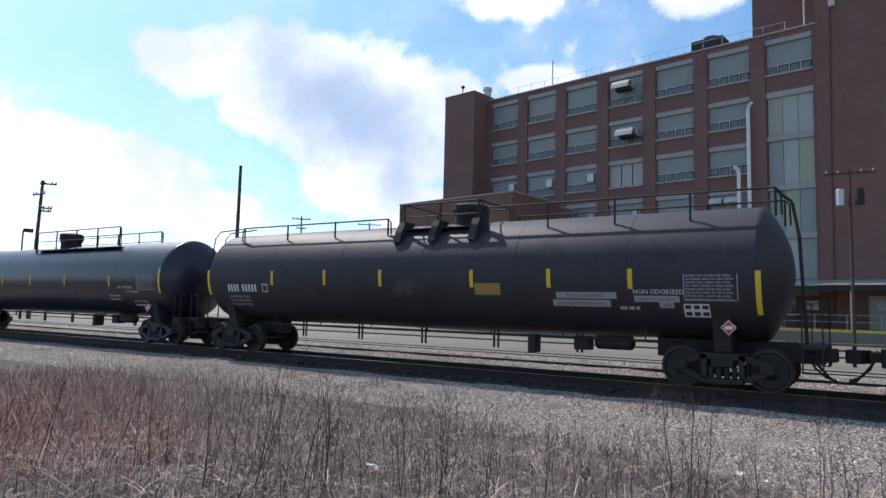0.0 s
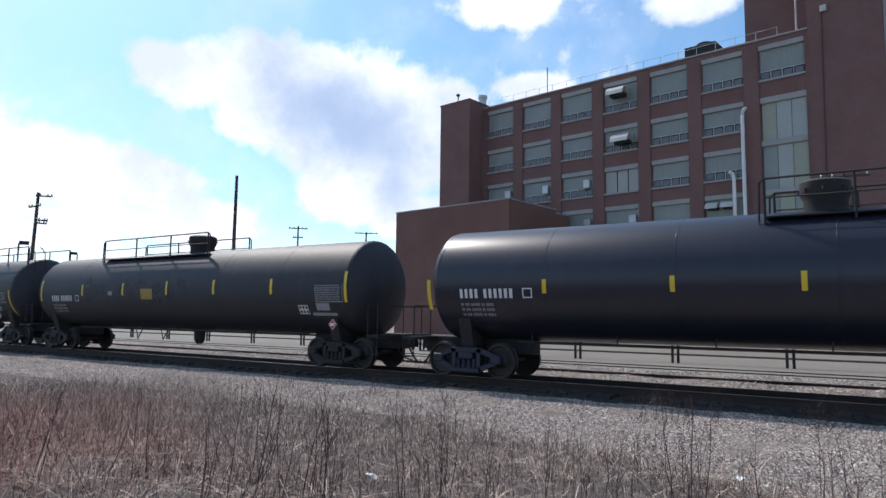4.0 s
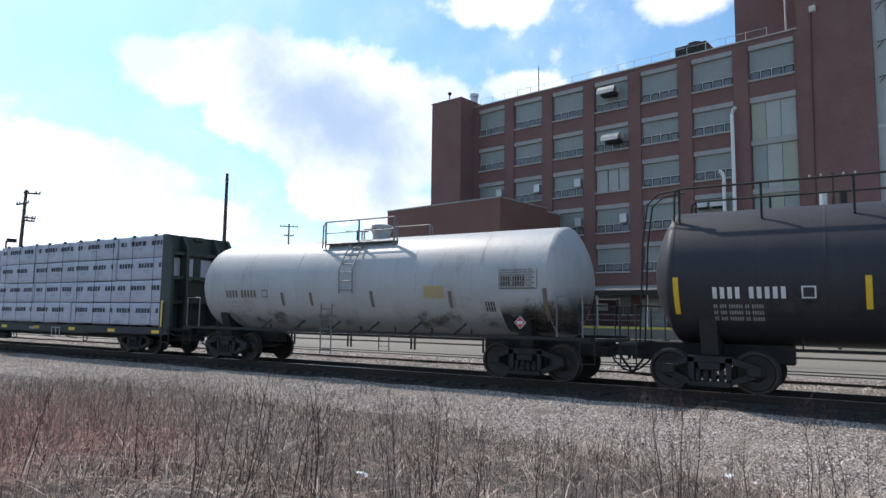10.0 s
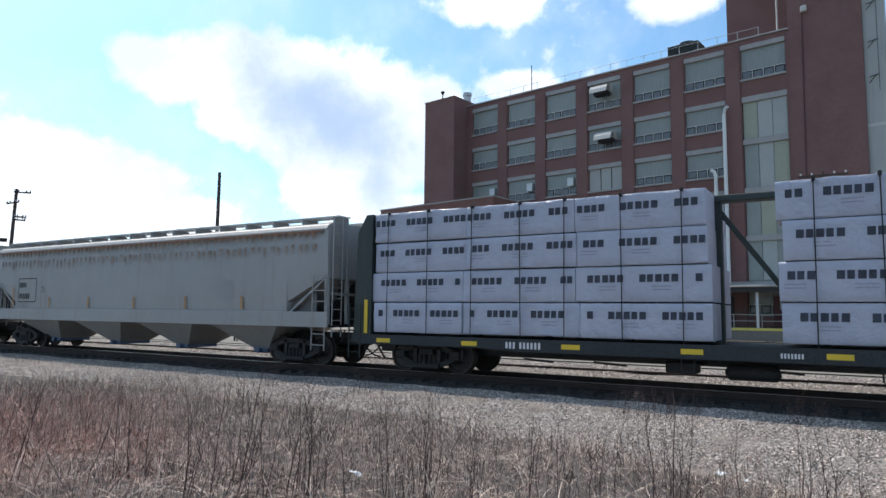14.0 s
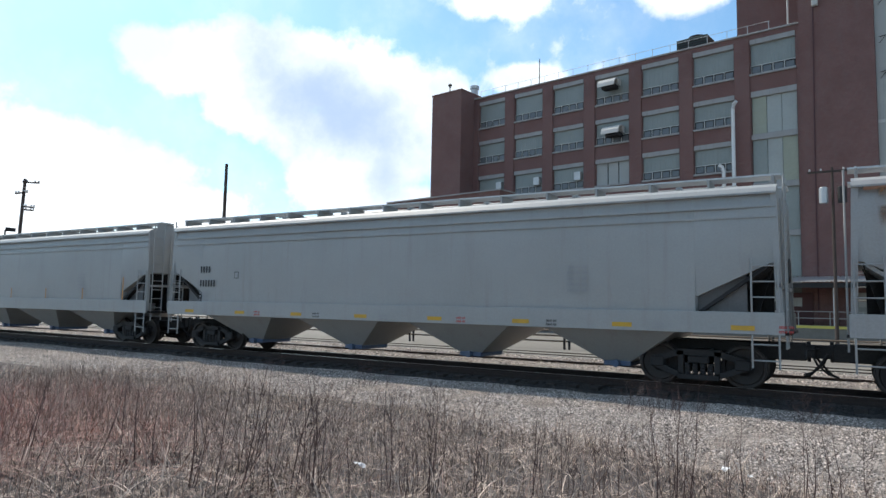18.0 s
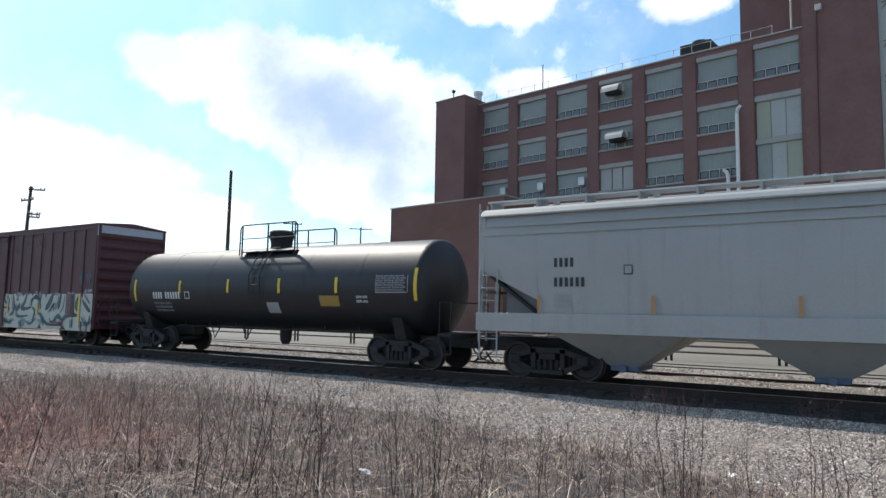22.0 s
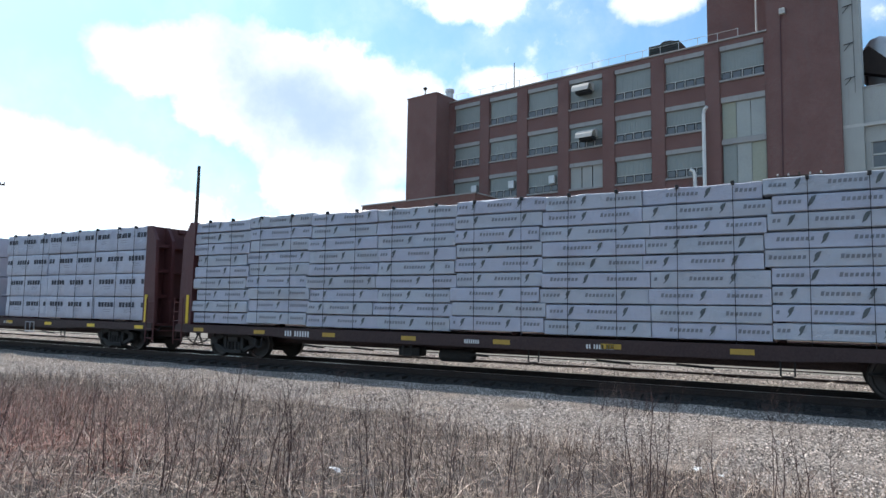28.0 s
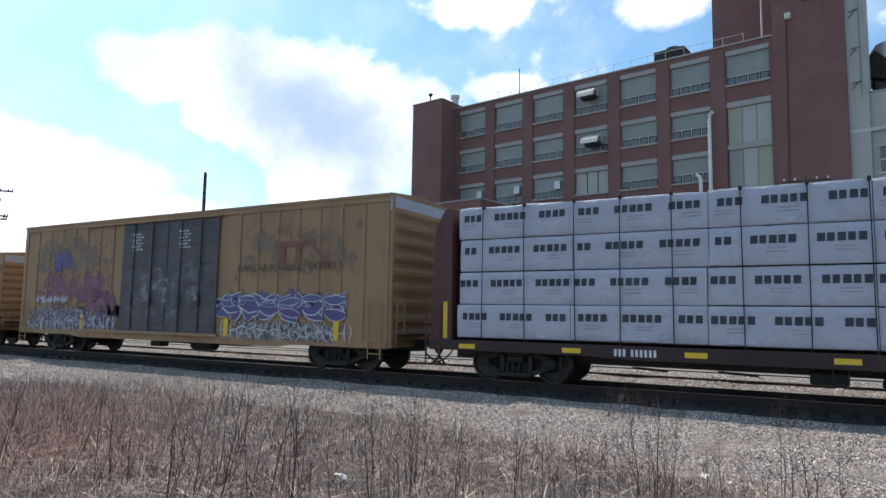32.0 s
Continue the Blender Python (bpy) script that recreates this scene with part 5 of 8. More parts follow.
    for x, w, h in domes:
        x -= mid
        bm = bmesh.new()
        lathe(bm, [(top - 0.12, w * 0.86), (top + h * 0.3, w * 0.87), (top + h * 0.48, w * 0.97), (top + h * 0.52, w), (top + h * 0.92, w), (top + h, w - 0.08), (top + h, 0.05)], 22, "z", (x, 0, 0))
        hood = part("valve_hood", bm, trim if paint is not WHITE_TANK else WHITE_TANK, car, "", True)
        bm = bmesh.new()
        for k in range(8):
            a = math.pi / 4 * k
            lathe(bm, [(top + h * 0.6, 0.035), (top + h * 0.7, 0.035)], 6, "z", (x + (w + 0.01) * math.cos(a), (w + 0.01) * math.sin(a), 0))
        part("bolt_ring", bm, trim, hood)
        for dx in (-1.8, -0.6, 0.7) if len(boards) > 1 and seed == 1 else (-1.5, -0.25, 1.05) if boards[0][1] - boards[0][0] > 8 or len(boards) > 1 else ():          # curved brackets that carry the platform
            bm = bmesh.new()
            prism(bm, [(-1.02, top + 0.02), (-0.5, top + 0.02), (-0.62, top - 0.12), (-0.95, top - 0.3), (-1.18, top - 0.66), (-1.3, top - 0.6), (-1.2, top - 0.3)], x + dx - 0.04, x + dx + 0.18, "x")
            part("platform_bracket", bm, trim, car)
    # yellow reflective stripes and stencils
    for x, z, h in stripes:
        bm = bmesh.new()
        patch(bm, on, x - mid - 0.055, x - mid + 0.055, z - h, z, 0.012, 0, 10)
        part("reflector", bm, YELLOW if paint is not WHITE_TANK else DULL_STRIPE, car, "yellow reflective stripe" if paint is not WHITE_TANK else "grimy dull stripe")
    for kind, x, z, spec in fine_print:
        x -= mid
        if kind == "mark":          # reporting mark and small weights below it
            bm = bmesh.new()
            e = bars(bm, on, x, z, spec, 0.24)
            part("stencil", bm, WHITE if paint is not WHITE_TANK else DULL_STRIPE, car)
            bm = bmesh.new()
            for q in range(3):
                bars(bm, on, x, z - 0.2 - 0.13 * q, (2, 3, 6, 2, 5), 0.075)
            part("stencil", bm, GREYINK, car)
            bm = bmesh.new()
            patch(bm, on, e + 0.1, e + 0.36, z, z + 0.25, 0.012)
            outline = part("test_stencil", bm, WHITE if paint is not WHITE_TANK else DULL_STRIPE, car)
            bm = bmesh.new()
            patch(bm, on, e + 0.13, e + 0.33, z + 0.03, z + 0.22, 0.015)
            part("field", bm, paint, outline)
        elif kind == "table":       # the white-ruled data panel
            w, h = spec
            bm = bmesh.new()
            for q in range(8):
                zz = z - h * q / 7.6
                bars(bm, on, x, zz - 0.06, (4, 7, 6, 3, 5, 6) if q % 2 else (8, 5, 7, 4, 6), w / 23)
            patch(bm, on, x - 0.04, x - 0.02, z - h, z)
            patch(bm, on, x + w, x + w + 0.02, z - h, z)
            patch(bm, on, x - 0.04, x + w, z - h - 0.02, z - h, 0.013, 0, 2)
            part("data_panel", bm, GREYINK if paint is not WHITE_TANK else DULL_STRIPE, car)
        elif kind == "panel":
            w, h, m = spec
            bm = bmesh.new()
            patch(bm, on, x, x + w, z - h, z)
            part("panel", bm, m, car)
        elif kind == "plate":       # pale plate with dark lettering
            w, h, say = spec
            bm = bmesh.new()
            patch(bm, on, x, x + w, z - h, z)
            sign = part("panel", bm, GREYINK, car, "pale painted plate")
            words(say, min(h * 0.8, w / (0.66 * len(say))), on, x + w / 2, z - h * 0.76, BLACKINK, sign, 0.016, True)
        elif kind == "grime":       # dirt or a grey blotch with a ragged edge on the shell
            w, h, m = spec
            bm = bmesh.new()
            for k in range(6):
                patch(bm, on, x + w * k / 6, x + w * (k + 1) / 6, z - h, z, 0.006, 0, 12)
            bmesh.ops.remove_doubles(bm, verts=bm.verts, dist=0.001)
            part("grime", bm, m, tank, "ragged patch of dirt", True)
        elif kind == "head_grime":  # dirt thrown up on the dished end
            bm = bmesh.new()
            grid = []
            for i in range(11):
                z_ = zc - 1.35 + 1.25 * i / 10
                grid.append([])
                for j in range(15):
                    y_ = -1.3 + 2.6 * j / 14
                    q = min(math.hypot(y_, z_ - zc) / r1, 0.98)
                    f_ = q / max(math.hypot(y_, z_ - zc) / r1, 0.001)
                    grid[-1].append(bm.verts.new((half - 0.62 + d1 + (0.62 - d1) * (1 - q * q) + 0.008, y_ * f_, zc + (z_ - zc) * f_)))
            for p_, q_ in zip(grid, grid[1:]):
                for j in range(14):
                    bm.faces.new((p_[j], p_[j + 1], q_[j + 1], q_[j]))
            part("grime", bm, spec, tank, "dark road dirt on the tank's end", True)
        elif kind == "text":
            words(spec[0], spec[1], on, x, z, WHITE, car)
        elif kind == "lines":
            bm = bmesh.new()
            for q in range(spec[1]):
                bars(bm, on, x, z - 0.13 * q, spec[0], spec[2])
            part("stencil", bm, WHITE if paint is not WHITE_TANK else BLACKINK, car)
        elif kind == "frame":
            bm = bmesh.new()
            patch(bm, on, x, x + spec[0], z - spec[1], z)
            f = part("test_panel", bm, WHITE, car)
            bm = bmesh.new()
            for q in range(2):
                for p in range(3):
                    a = x + 0.03 + spec[0] * p / 3
                    patch(bm, on, a, a + spec[0] / 3 - 0.05, z - spec[1] * (q + 1) / 2 + 0.03, z - spec[1] * q / 2 - 0.03, 0.015, 0, 2)
            part("field", bm, paint, f)
        elif kind == "placard":     # hazard diamond, standing on a holder
            bm = bmesh.new()
            s = 0.16
            y = -r * 0.93
            prism(bm, [(x - s, z), (x, z - s), (x + s, z), (x, z + s)], y - 0.03, y - 0.01, "y")
            d = part("placard", bm, WHITE, car, "red and white diamond placard")
            bm = bmesh.new()
            s = 0.14
            prism(bm, [(x - s, z), (x, z - s), (x + s, z), (x, z + s)], y - 0.036, y - 0.031, "y")
            part("diamond", bm, REDINK, d)
            bm = bmesh.new()
            box(bm, x - 0.08, x + 0.08, y - 0.041, y - 0.0365, z - 0.04, z + 0.04)
            part("plate", bm, WHITE, d)
    return car


def hopper_car(label, x0, x1, paint, mark, dull=False, seed=0, sill_marks=True):
    mid, half = (x0 + x1) / 2, (x1 - x0) / 2
    car = thing("covered_hopper", label, "hopper car", "covered hopper cars")
    CARS.append((car, mid))
    yb, zs, ze, zr = 1.56, 1.28, 4.12, 4.38
    # body: sheer sides with the lower corners cut away at the ends
    cut_x, cut_z = 1.7, 2.65
    bm = bmesh.new()
    out = [(-half + cut_x, zs), (half - cut_x, zs), (half - 0.25, cut_z), (half - 0.12, ze), (-half + 0.12, ze), (-half + 0.25, cut_z)]
    bulge = [(0.0, 0.0), (0.35, 0.06), (0.75, 0.07), (1.0, 0.0)]
    sections = []
    for x, za in ((-half + 0.12, cut_z), (-half + 0.25, cut_z), (-half + cut_x, 1.95), (-half + cut_x + 0.02, zs), (half - cut_x - 0.02, zs), (half - cut_x, 1.95), (half - 0.25, cut_z), (half - 0.12, cut_z)):
        left = [(-(yb - 0.06) - b, za + (ze - za) * f) for f, b in bulge] + [(-yb + 0.12, ze + 0.16), (-0.9, zr - 0.08), (0.0, zr)]
        ringv = left + [(-p, q) for p, q in left[-2::-1]]
        sections.append([bm.verts.new((x, p, q)) for p, q in ringv])
    for a, b in zip(sections, sections[1:]):
        for k in range(len(a)):
            bm.faces.new((a[k], a[(k + 1) % len(a)], b[(k + 1) % len(b)], b[k]))
    bm.faces.new(sections[0][::-1])
    bm.faces.new(sections[-1])
    body = part("body", bm, paint, car, "", True)
    on = side(-yb - 0.005)
    # side sill, top chord
    for s in (-1, 1):
        bm = bmesh.new()
        a, b = sorted((s * (yb - 0.02), s * (yb + 0.06)))
        box(bm, -half, half, a, b, zs - 0.1, zs + 0.36, 0.01)
        part("side_sill", bm, paint, car)
        bm = bmesh.new()
        prism(bm, [(s * (yb + 0.05), ze - 0.03), (s * (yb + 0.05), ze + 0.01), (s * (yb - 0.02), ze + 0.11), (s * (yb - 0.14), ze + 0.18), (s * (yb - 0.14), ze - 0.03)], -half + 0.1, half - 0.1, "x")
        part("top_chord", bm, paint, car)
        if dull:
            continue
        bm = bmesh.new()
        for z in (ze - 0.28, ze - 0.5):
            beam(bm, (-half + 0.15, s * (yb + 0.0), z), (half - 0.15, s * (yb + 0.0), z), 0.06, 0.05)
        part("stiffener", bm, paint, car)
    # roof: hatch trough, running boards on brackets
    bm = bmesh.new()
    box(bm, -half + 1.0, half - 1.0, -0.28, 0.28, zr - 0.02, zr + 0.16, 0.02)
    for k in range(int(half / 1.3)):
        x = -half + 1.6 + k * 2.6
        box(bm, x, x + 0.1, -0.36, 0.36, zr + 0.1, zr + 0.22)
    part("hatch", bm, paint, car)
    for s in (-1, 1):
        bm = bmesh.new()
        for k in range(4):
            y = s * (0.62 + 0.15 * k)
            box(bm, -half + 0.05, half - 0.05, y - 0.045, y + 0.045, zr + 0.16, zr + 0.2)
        board = part("running_board", bm, GALV, car)
        m = 15
        for k in range(m + 1):
            x = -half + 0.2 + (2 * half - 0.4) * k / m
            bm = bmesh.new()
            prism(bm, [(s * 0.5, zr - 0.06), (s * 1.18, zr - 0.2), (s * 1.2, zr + 0.16), (s * 0.5, zr + 0.16)], x - 0.025, x + 0.025, "x")
            part("bracket", bm, paint, board)
    # ends: slope sheet, corner posts, ladders, cross platform
    for s in (-1, 1):
        e = s * half
        bm = bmesh.new()
        prism(bm, [(s * (half - 0.3), cut_z), (s * (half - 2.1), zs + 0.05), (s * (half - 2.1), zs - 0.03), (s * (half - 0.3), cut_z - 0.09)], -yb + 0.1, yb - 0.1, "y")
        # the sheet is car-coloured; its near-black carries the shade below the slope
        part("slope_sheet", bm, DARK if not dull else DULL_HOPPER, car)
        bm = bmesh.new()
        a, b = sorted((s * (half - 1.86), s * (half - 1.78)))
        box(bm, a, b, -yb + 0.13, yb - 0.13, zs - 0.04, 2.0)
        part("end_bulkhead", bm, paint, car)
        # added plate that closes the see-through gap, coloured dark as shade
        bm = bmesh.new()
        prism(bm, [(s * (half - 0.32), cut_z - 0.1), (s * (half - 1.76), zs + 0.16), (s * (half - 1.76), zs - 0.03), (s * (half - 0.32), zs - 0.03)], -0.05, 0.05, "y")
        part("centre_web", bm, DARK, car, "dark upright plate under the slope sheet")
        for y in (-yb + 0.05, yb - 0.05, -0.6, 0.6):
            bm = bmesh.new()
            beam(bm, (e - s * 0.08, y, zs), (e - s * 0.16, y, ze), 0.1, 0.12)
            part("end_post", bm, paint, car)
        bm = bmesh.new()
        beam(bm, (e - s * 0.1, -yb, zs + 0.9), (e - s * 0.1, yb, zs + 0.9), 0.08, 0.08)
        part("end_beam", bm, paint, car)
        for y in (-0.6, 0.6):
            bm = bmesh.new()
            beam(bm, (e - s * 0.7, y, zs), (e - s * 0.14, y, cut_z + 0.5), 0.06, 0.06)
            part("end_brace", bm, DARK, car)
            # hopper paint in shade: the darker grey holds that shade
            bm = bmesh.new()
            prism(bm, [(s * (half - 1.77), zs + 0.3), (s * (half - 1.77), 1.98), (s * (half - 0.72), 2.44), (s * (half - 0.72), zs + 0.3)], math.copysign(yb - 0.3, y) - 0.015, math.copysign(yb - 0.3, y) + 0.015, "y")
            part("shear_plate", bm, TRIMGREY, car, "grimy grey plate in the car's end opening")
        for args in ((e - s * 0.35, -yb - 0.04, 0.5, cut_z + 0.1, 0.5), (e - s * 0.35, yb + 0.04, 0.5, cut_z + 0.1, 0.5), (e + s * 0.02, -yb + 0.35, 0.9, zr + 0.1, 0.42, None, "y")):
            bm = bmesh.new()
            ladder(bm, *args)
            part("ladder", bm, paint, car)
        bm = bmesh.new()
        a, b = sorted((e - s * 1.3, e + s * 0.05))
        box(bm, a, b, -1.45, 1.45, zs - 0.1, zs - 0.04)
        a, b = sorted((e - s * 3.0, e + s * 0.3))
        box(bm, a, b, -0.25, 0.25, 0.62, 1.0, 0.02)
        part("end_platform", bm, DARK, car)
        if s > 0:
            bm = bmesh.new()
            lathe(bm, [(-0.02, 0.28), (0.02, 0.28)], 18, "x", (e - 0.05, 0.55, 2.6))
            part("brake_wheel", bm, DARK, car)
            bm = bmesh.new()
            lathe(bm, [(-0.55, 0.04), (-0.5, 0.15), (-0.45, 0.17), (0.45, 0.17), (0.5, 0.15), (0.55, 0.04)], 14, "y", (e - 0.6, 0.2, zs + 0.2))
            part("brake_reservoir", bm, DARK, car, smooth=True)
    # discharge bays
    bays = [-6.3, -2.05, 2.05, 6.1]
    k0 = half / 9.8
    for x in bays:
        x *= k0
        bm = bmesh.new()
        w = 1.6 * k0
        lo, hi = 0.4, zs - 0.06
        v = [bm.verts.new(p) for p in ((x - w, -yb + 0.05, hi), (x + w, -yb + 0.05, hi), (x + w, yb - 0.05, hi), (x - w, yb - 0.05, hi),
                                       (x - 0.32, -0.62, lo), (x + 0.32, -0.62, lo), (x + 0.32, 0.62, lo), (x - 0.32, 0.62, lo))]
        for q in ((3, 2, 1, 0), (4, 5, 6, 7), (0, 1, 5, 4), (1, 2, 6, 5), (2, 3, 7, 6), (3, 0, 4, 7)):
            bm.faces.new([v[i] for i in q])
        bay = part("discharge_bay", bm, paint, car)
        bm = bmesh.new()
        box(bm, x - 0.33, x + 0.33, -0.66, 0.66, lo - 0.1, lo + 0.02, 0.01)
        tube(bm, [(x, -0.8, lo - 0.04), (x, -0.6, lo - 0.04)], 0.09, 10)
        part("outlet_gate", bm, GATE, bay, "blue-grey outlet gate")
    running_gear(car, -half + 1.75, half - 1.75, [(half + 0.1, 1, 0.75), (-half - 0.1, -1, 0.75)])
    # marks
    xm, zm, two = mark
    bm = bmesh.new()
    bars(bm, on, xm - mid, zm, (4,), 0.22)
    bars(bm, on, xm - mid, zm - 0.47, (6,), 0.22)
    part("stencil", bm, BLACKINK, car)
    bm = bmesh.new()
    for q in range(3):
        bars(bm, on, xm - mid, zm - 0.72 - 0.12 * q, (2, 4, 3), 0.07)
    for q in range(5):
        bars(bm, on, half - 4.6, 2.6 - 0.14 * q, (5, 3, 4), 0.06)
    part("stencil", bm, GREYINK, car)
    if dull:
        bm = bmesh.new()
        a, b, c, d = xm - mid - 0.12, xm - mid + 1.3, zm - 0.62, zm + 0.36
        for p, q, r_, s_ in ((a, b, d, d + 0.04), (a, b, c, c + 0.04), (a, a + 0.04, c, d), (b - 0.04, b, c, d)):
            patch(bm, on, p, q, r_, s_, 0.013, 0, 1)
        part("stencil_frame", bm, BLACKINK, car)
        bm = bmesh.new()
        patch(bm, on, -half + 0.3, half - 0.3, ze - 0.1, ze - 0.035, 0.064, 0, 1)
        part("rust_run", bm, RUST_EDGE, car, "rusty line along the roof edge")
        r_ = random.Random(seed)
        x = -half + 0.5
        while x < half - 0.5:           # two rows of soft runs, one at the edge and one below it
            for hi, lo in ((ze - 0.05, ze - r_.uniform(0.3, 0.42)), (ze - r_.uniform(0.38, 0.44), ze - r_.uniform(0.72, 0.95))):
                w_ = r_.uniform(0.2, 0.32)
                bm = bmesh.new()
                patch(bm, on, x, x + w_, lo, hi, 0.07, 0, 3)
                part("rust_run", bm, RUSTDRIP, car, "soft rust run below the roof edge")
            x += r_.uniform(0.27, 0.31)
        for x in (-141.75, -138.9, -136.1, -133.2, -130.3, -127.5):
            bm = bmesh.new()
            patch(bm, on, x - mid, x - mid + 0.1, zs + 0.42, zs + (1.3 if x < -141 else 0.84), 0.03)
            part("reflector", bm, ORANGE, car, "faded orange stripe")
    bm = bmesh.new()
    for k in range(2):
        patch(bm, on, xm - mid + 1.7, xm - mid + 1.9, zm - 0.2, zm + 0.02, 0.012)
    f = part("test_stencil", bm, BLACKINK, car)
    bm = bmesh.new()
    patch(bm, on, xm - mid + 1.72, xm - mid + 1.88, zm - 0.18, zm + 0.0, 0.015)
    part("field", bm, paint, f)
    if sill_marks and not dull:
        sill = side(-yb - 0.06)
        for k in range(8):
            x = -half + 1.0 + (2 * half - 2) * k / 7
            bm = bmesh.new()
            patch(bm, sill, x, x + 0.45, zs - 0.02, zs + 0.08, 0.008, 0, 1)
            part("reflector", bm, AMBER, car, "amber reflective stripe")
            bm = bmesh.new()
            for q in range(2):
                bars(bm, sill, x + 0.9, zs + 0.04 - 0.09 * q, (5, 3), 0.05, 0.008)
            part("stencil", bm, (GREYINK, REDINK, BLACKINK)[k % 3], car)
    elif not dull:
        for x, tall in ((-183.33, 0.42), (-180.6, 0.42), (-177.71, 0.42), (-174.94, 0.42), (-172.09, 0.42), (-169.36, 0.42), (-166.68, 0.84)):
            x -= mid
            bm = bmesh.new()
            patch(bm, on, x, x + 0.08, zs + 0.37, zs + 0.37 + tall, 0.075)
            part("reflector", bm, ORANGE, car, "faded orange stripe")
    return car


GATE = surface("blue_grey_gate_paint", (0.07, 0.12, 0.22), (0.15, 0.16, 0.18), 3, 30, 0.6, 0, 0.1, 0.004, 0.5, None, 0.3)


def lumber_car(label, x0, x1, paint, halves, tiers, load_label, seed, full_ends, small=False):
    """A centre-beam flat car and its wrapped load. halves: (from, to, columns) of each stack."""
    mid, half = (x0 + x1) / 2, (x1 - x0) / 2
    car = thing("centre_beam_car", label, "flat car", "centre-beam lumber cars")
    CARS.append((car, mid))
    deck = 1.0
    zt = 4.45
    grimy = GRIMY_GREEN if paint is GREEN else GRIMY_SILL
    bm = bmesh.new()
    box(bm, -half + 0.05, half - 0.05, -1.42, 1.42, deck - 0.08, deck)
    part("deck", bm, paint, car)
    for s in (-1, 1):
        bm = bmesh.new()
        y = s * 1.42
        prism(bm, [(-half, deck - 0.24), (-half + 4.2, deck - 0.24), (-half + 5.2, deck - 0.29), (half - 5.2, deck - 0.29), (half - 4.2, deck - 0.24), (half, deck - 0.24), (half, deck + 0.02), (-half, deck + 0.02)], min(y, y + s * 0.08), max(y, y + s * 0.08), "y")
        part("side_sill", bm, grimy, car)
    bm = bmesh.new()
    box(bm, -half + 0.2, half - 0.2, -0.3, 0.3, deck - 0.5, deck - 0.085)
    part("centre_sill", bm, grimy, car)
    # centre beam: posts, top chord, diagonals
    bm = bmesh.new()
    box(bm, -half + 0.4, half - 0.4, -0.2, 0.2, zt - 0.16, zt, 0.02)
    part("top_chord", bm, paint, car)
    for k in range(11):
        x = -half + 1.2 + (2 * half - 2.4) * k / 10
        bm = bmesh.new()
        box(bm, x - 0.09, x + 0.09, -0.12, 0.12, deck, zt - 0.16)
        part("post", bm, paint, car)
        if k < 10:
            bm = bmesh.new()
            x2 = x + (2 * half - 2.4) / 10
            beam(bm, (x, 0, deck + 0.1) if k % 2 else (x, 0, zt - 0.3), (x2, 0, zt - 0.3) if k % 2 else (x2, 0, deck + 0.1), 0.1, 0.12)
            part("diagonal", bm, paint, car)
    # bulkheads with stiffeners
    for s in (-1, 1):
        bm = bmesh.new()
        a, b = sorted((s * (half - 0.62), s * (half - 0.5)))
        box(bm, a, b, -1.42, 1.42, deck, zt)
        head = part("bulkhead", bm, paint, car)
        for y in (-1.36, -0.7, 0.7, 1.36):
            bm = bmesh.new()
            prism(bm, [(s * (half - 0.5), deck), (s * half, deck), (s * (half - 0.1), zt - 0.5), (s * (half - 0.4), zt), (s * (half - 0.5), zt)], y - 0.06, y + 0.06, "y")
            part("stiffener", bm, paint, head)
        for z in (1.9, 2.8, 3.7):
            bm = bmesh.new()
            a, b = sorted((s * (half - 0.49), s * (half - 0.2)))
            box(bm, a, b, -1.3, 1.3, z, z + 0.12)
            part("cross_rib", bm, paint, head)
        bm = bmesh.new()
        box(bm, s * (half - 0.45) - 0.06, s * (half - 0.45) + 0.06, -1.445, -1.425, deck + 0.05, deck + 1.0)
        part("reflector", bm, YELLOW, head, "yellow reflective stripe")
        bm = bmesh.new()
        ladder(bm, s * (half - 0.1), -1.5, 0.35, 1.9, 0.4)
        tube(bm, [(s * (half - 0.05), -1.46, 0.9), (s * (half + 0.05), -1.2, 0.75), (s * (half + 0.1), 0, 0.75)], 0.02, 5)
        part("ladder", bm, paint, car)
    running_gear(car, -half + 2.3, half - 2.55, [(half, 1, 0.7), (-half, -1, 0.7)])
    on = side(-1.5)
    for k in range(9):
        x = -half + 0.9 + (2 * half - 1.8) * k / 8
        bm = bmesh.new()
        patch(bm, on, x, x + 0.46, deck - 0.19, deck - 0.075, 0.006, 0, 1)
        part("reflector", bm, SILL_YELLOW if small else YELLOW, car, "yellow reflective stripe")
    bm = bmesh.new()
    bars(bm, on, -half + 4.9, deck - 0.22, (3, 6), 0.16, 0.006)
    bars(bm, on, half - 9.4, deck - 0.2, (2, 4, 3), 0.1, 0.006)
    bars(bm, on, -0.8, deck - 0.2, (7,), 0.1, 0.006)
    part("stencil", bm, WHITE, car)
    if not small:
        bm = bmesh.new()
        for u, v, s_, t_ in ((4.2, 4.85, deck - 0.12, deck - 0.08), (4.2, 4.85, deck - 0.5, deck - 0.46), (4.2, 4.24, deck - 0.46, deck - 0.12), (4.81, 4.85, deck - 0.46, deck - 0.12), (4.52, 4.55, deck - 0.46, deck - 0.12)):
            box(bm, u, v, -1.53, -1.505, s_, t_)
        part("test_frame", bm, GREYINK, car, "grey open frame below the sill")
    bm = bmesh.new()
    box(bm, -3.2, -2.5, -0.9, -0.5, 0.35, 0.6, 0.03)
    part("brake_valve", bm, DARK, car)
    bm = bmesh.new()
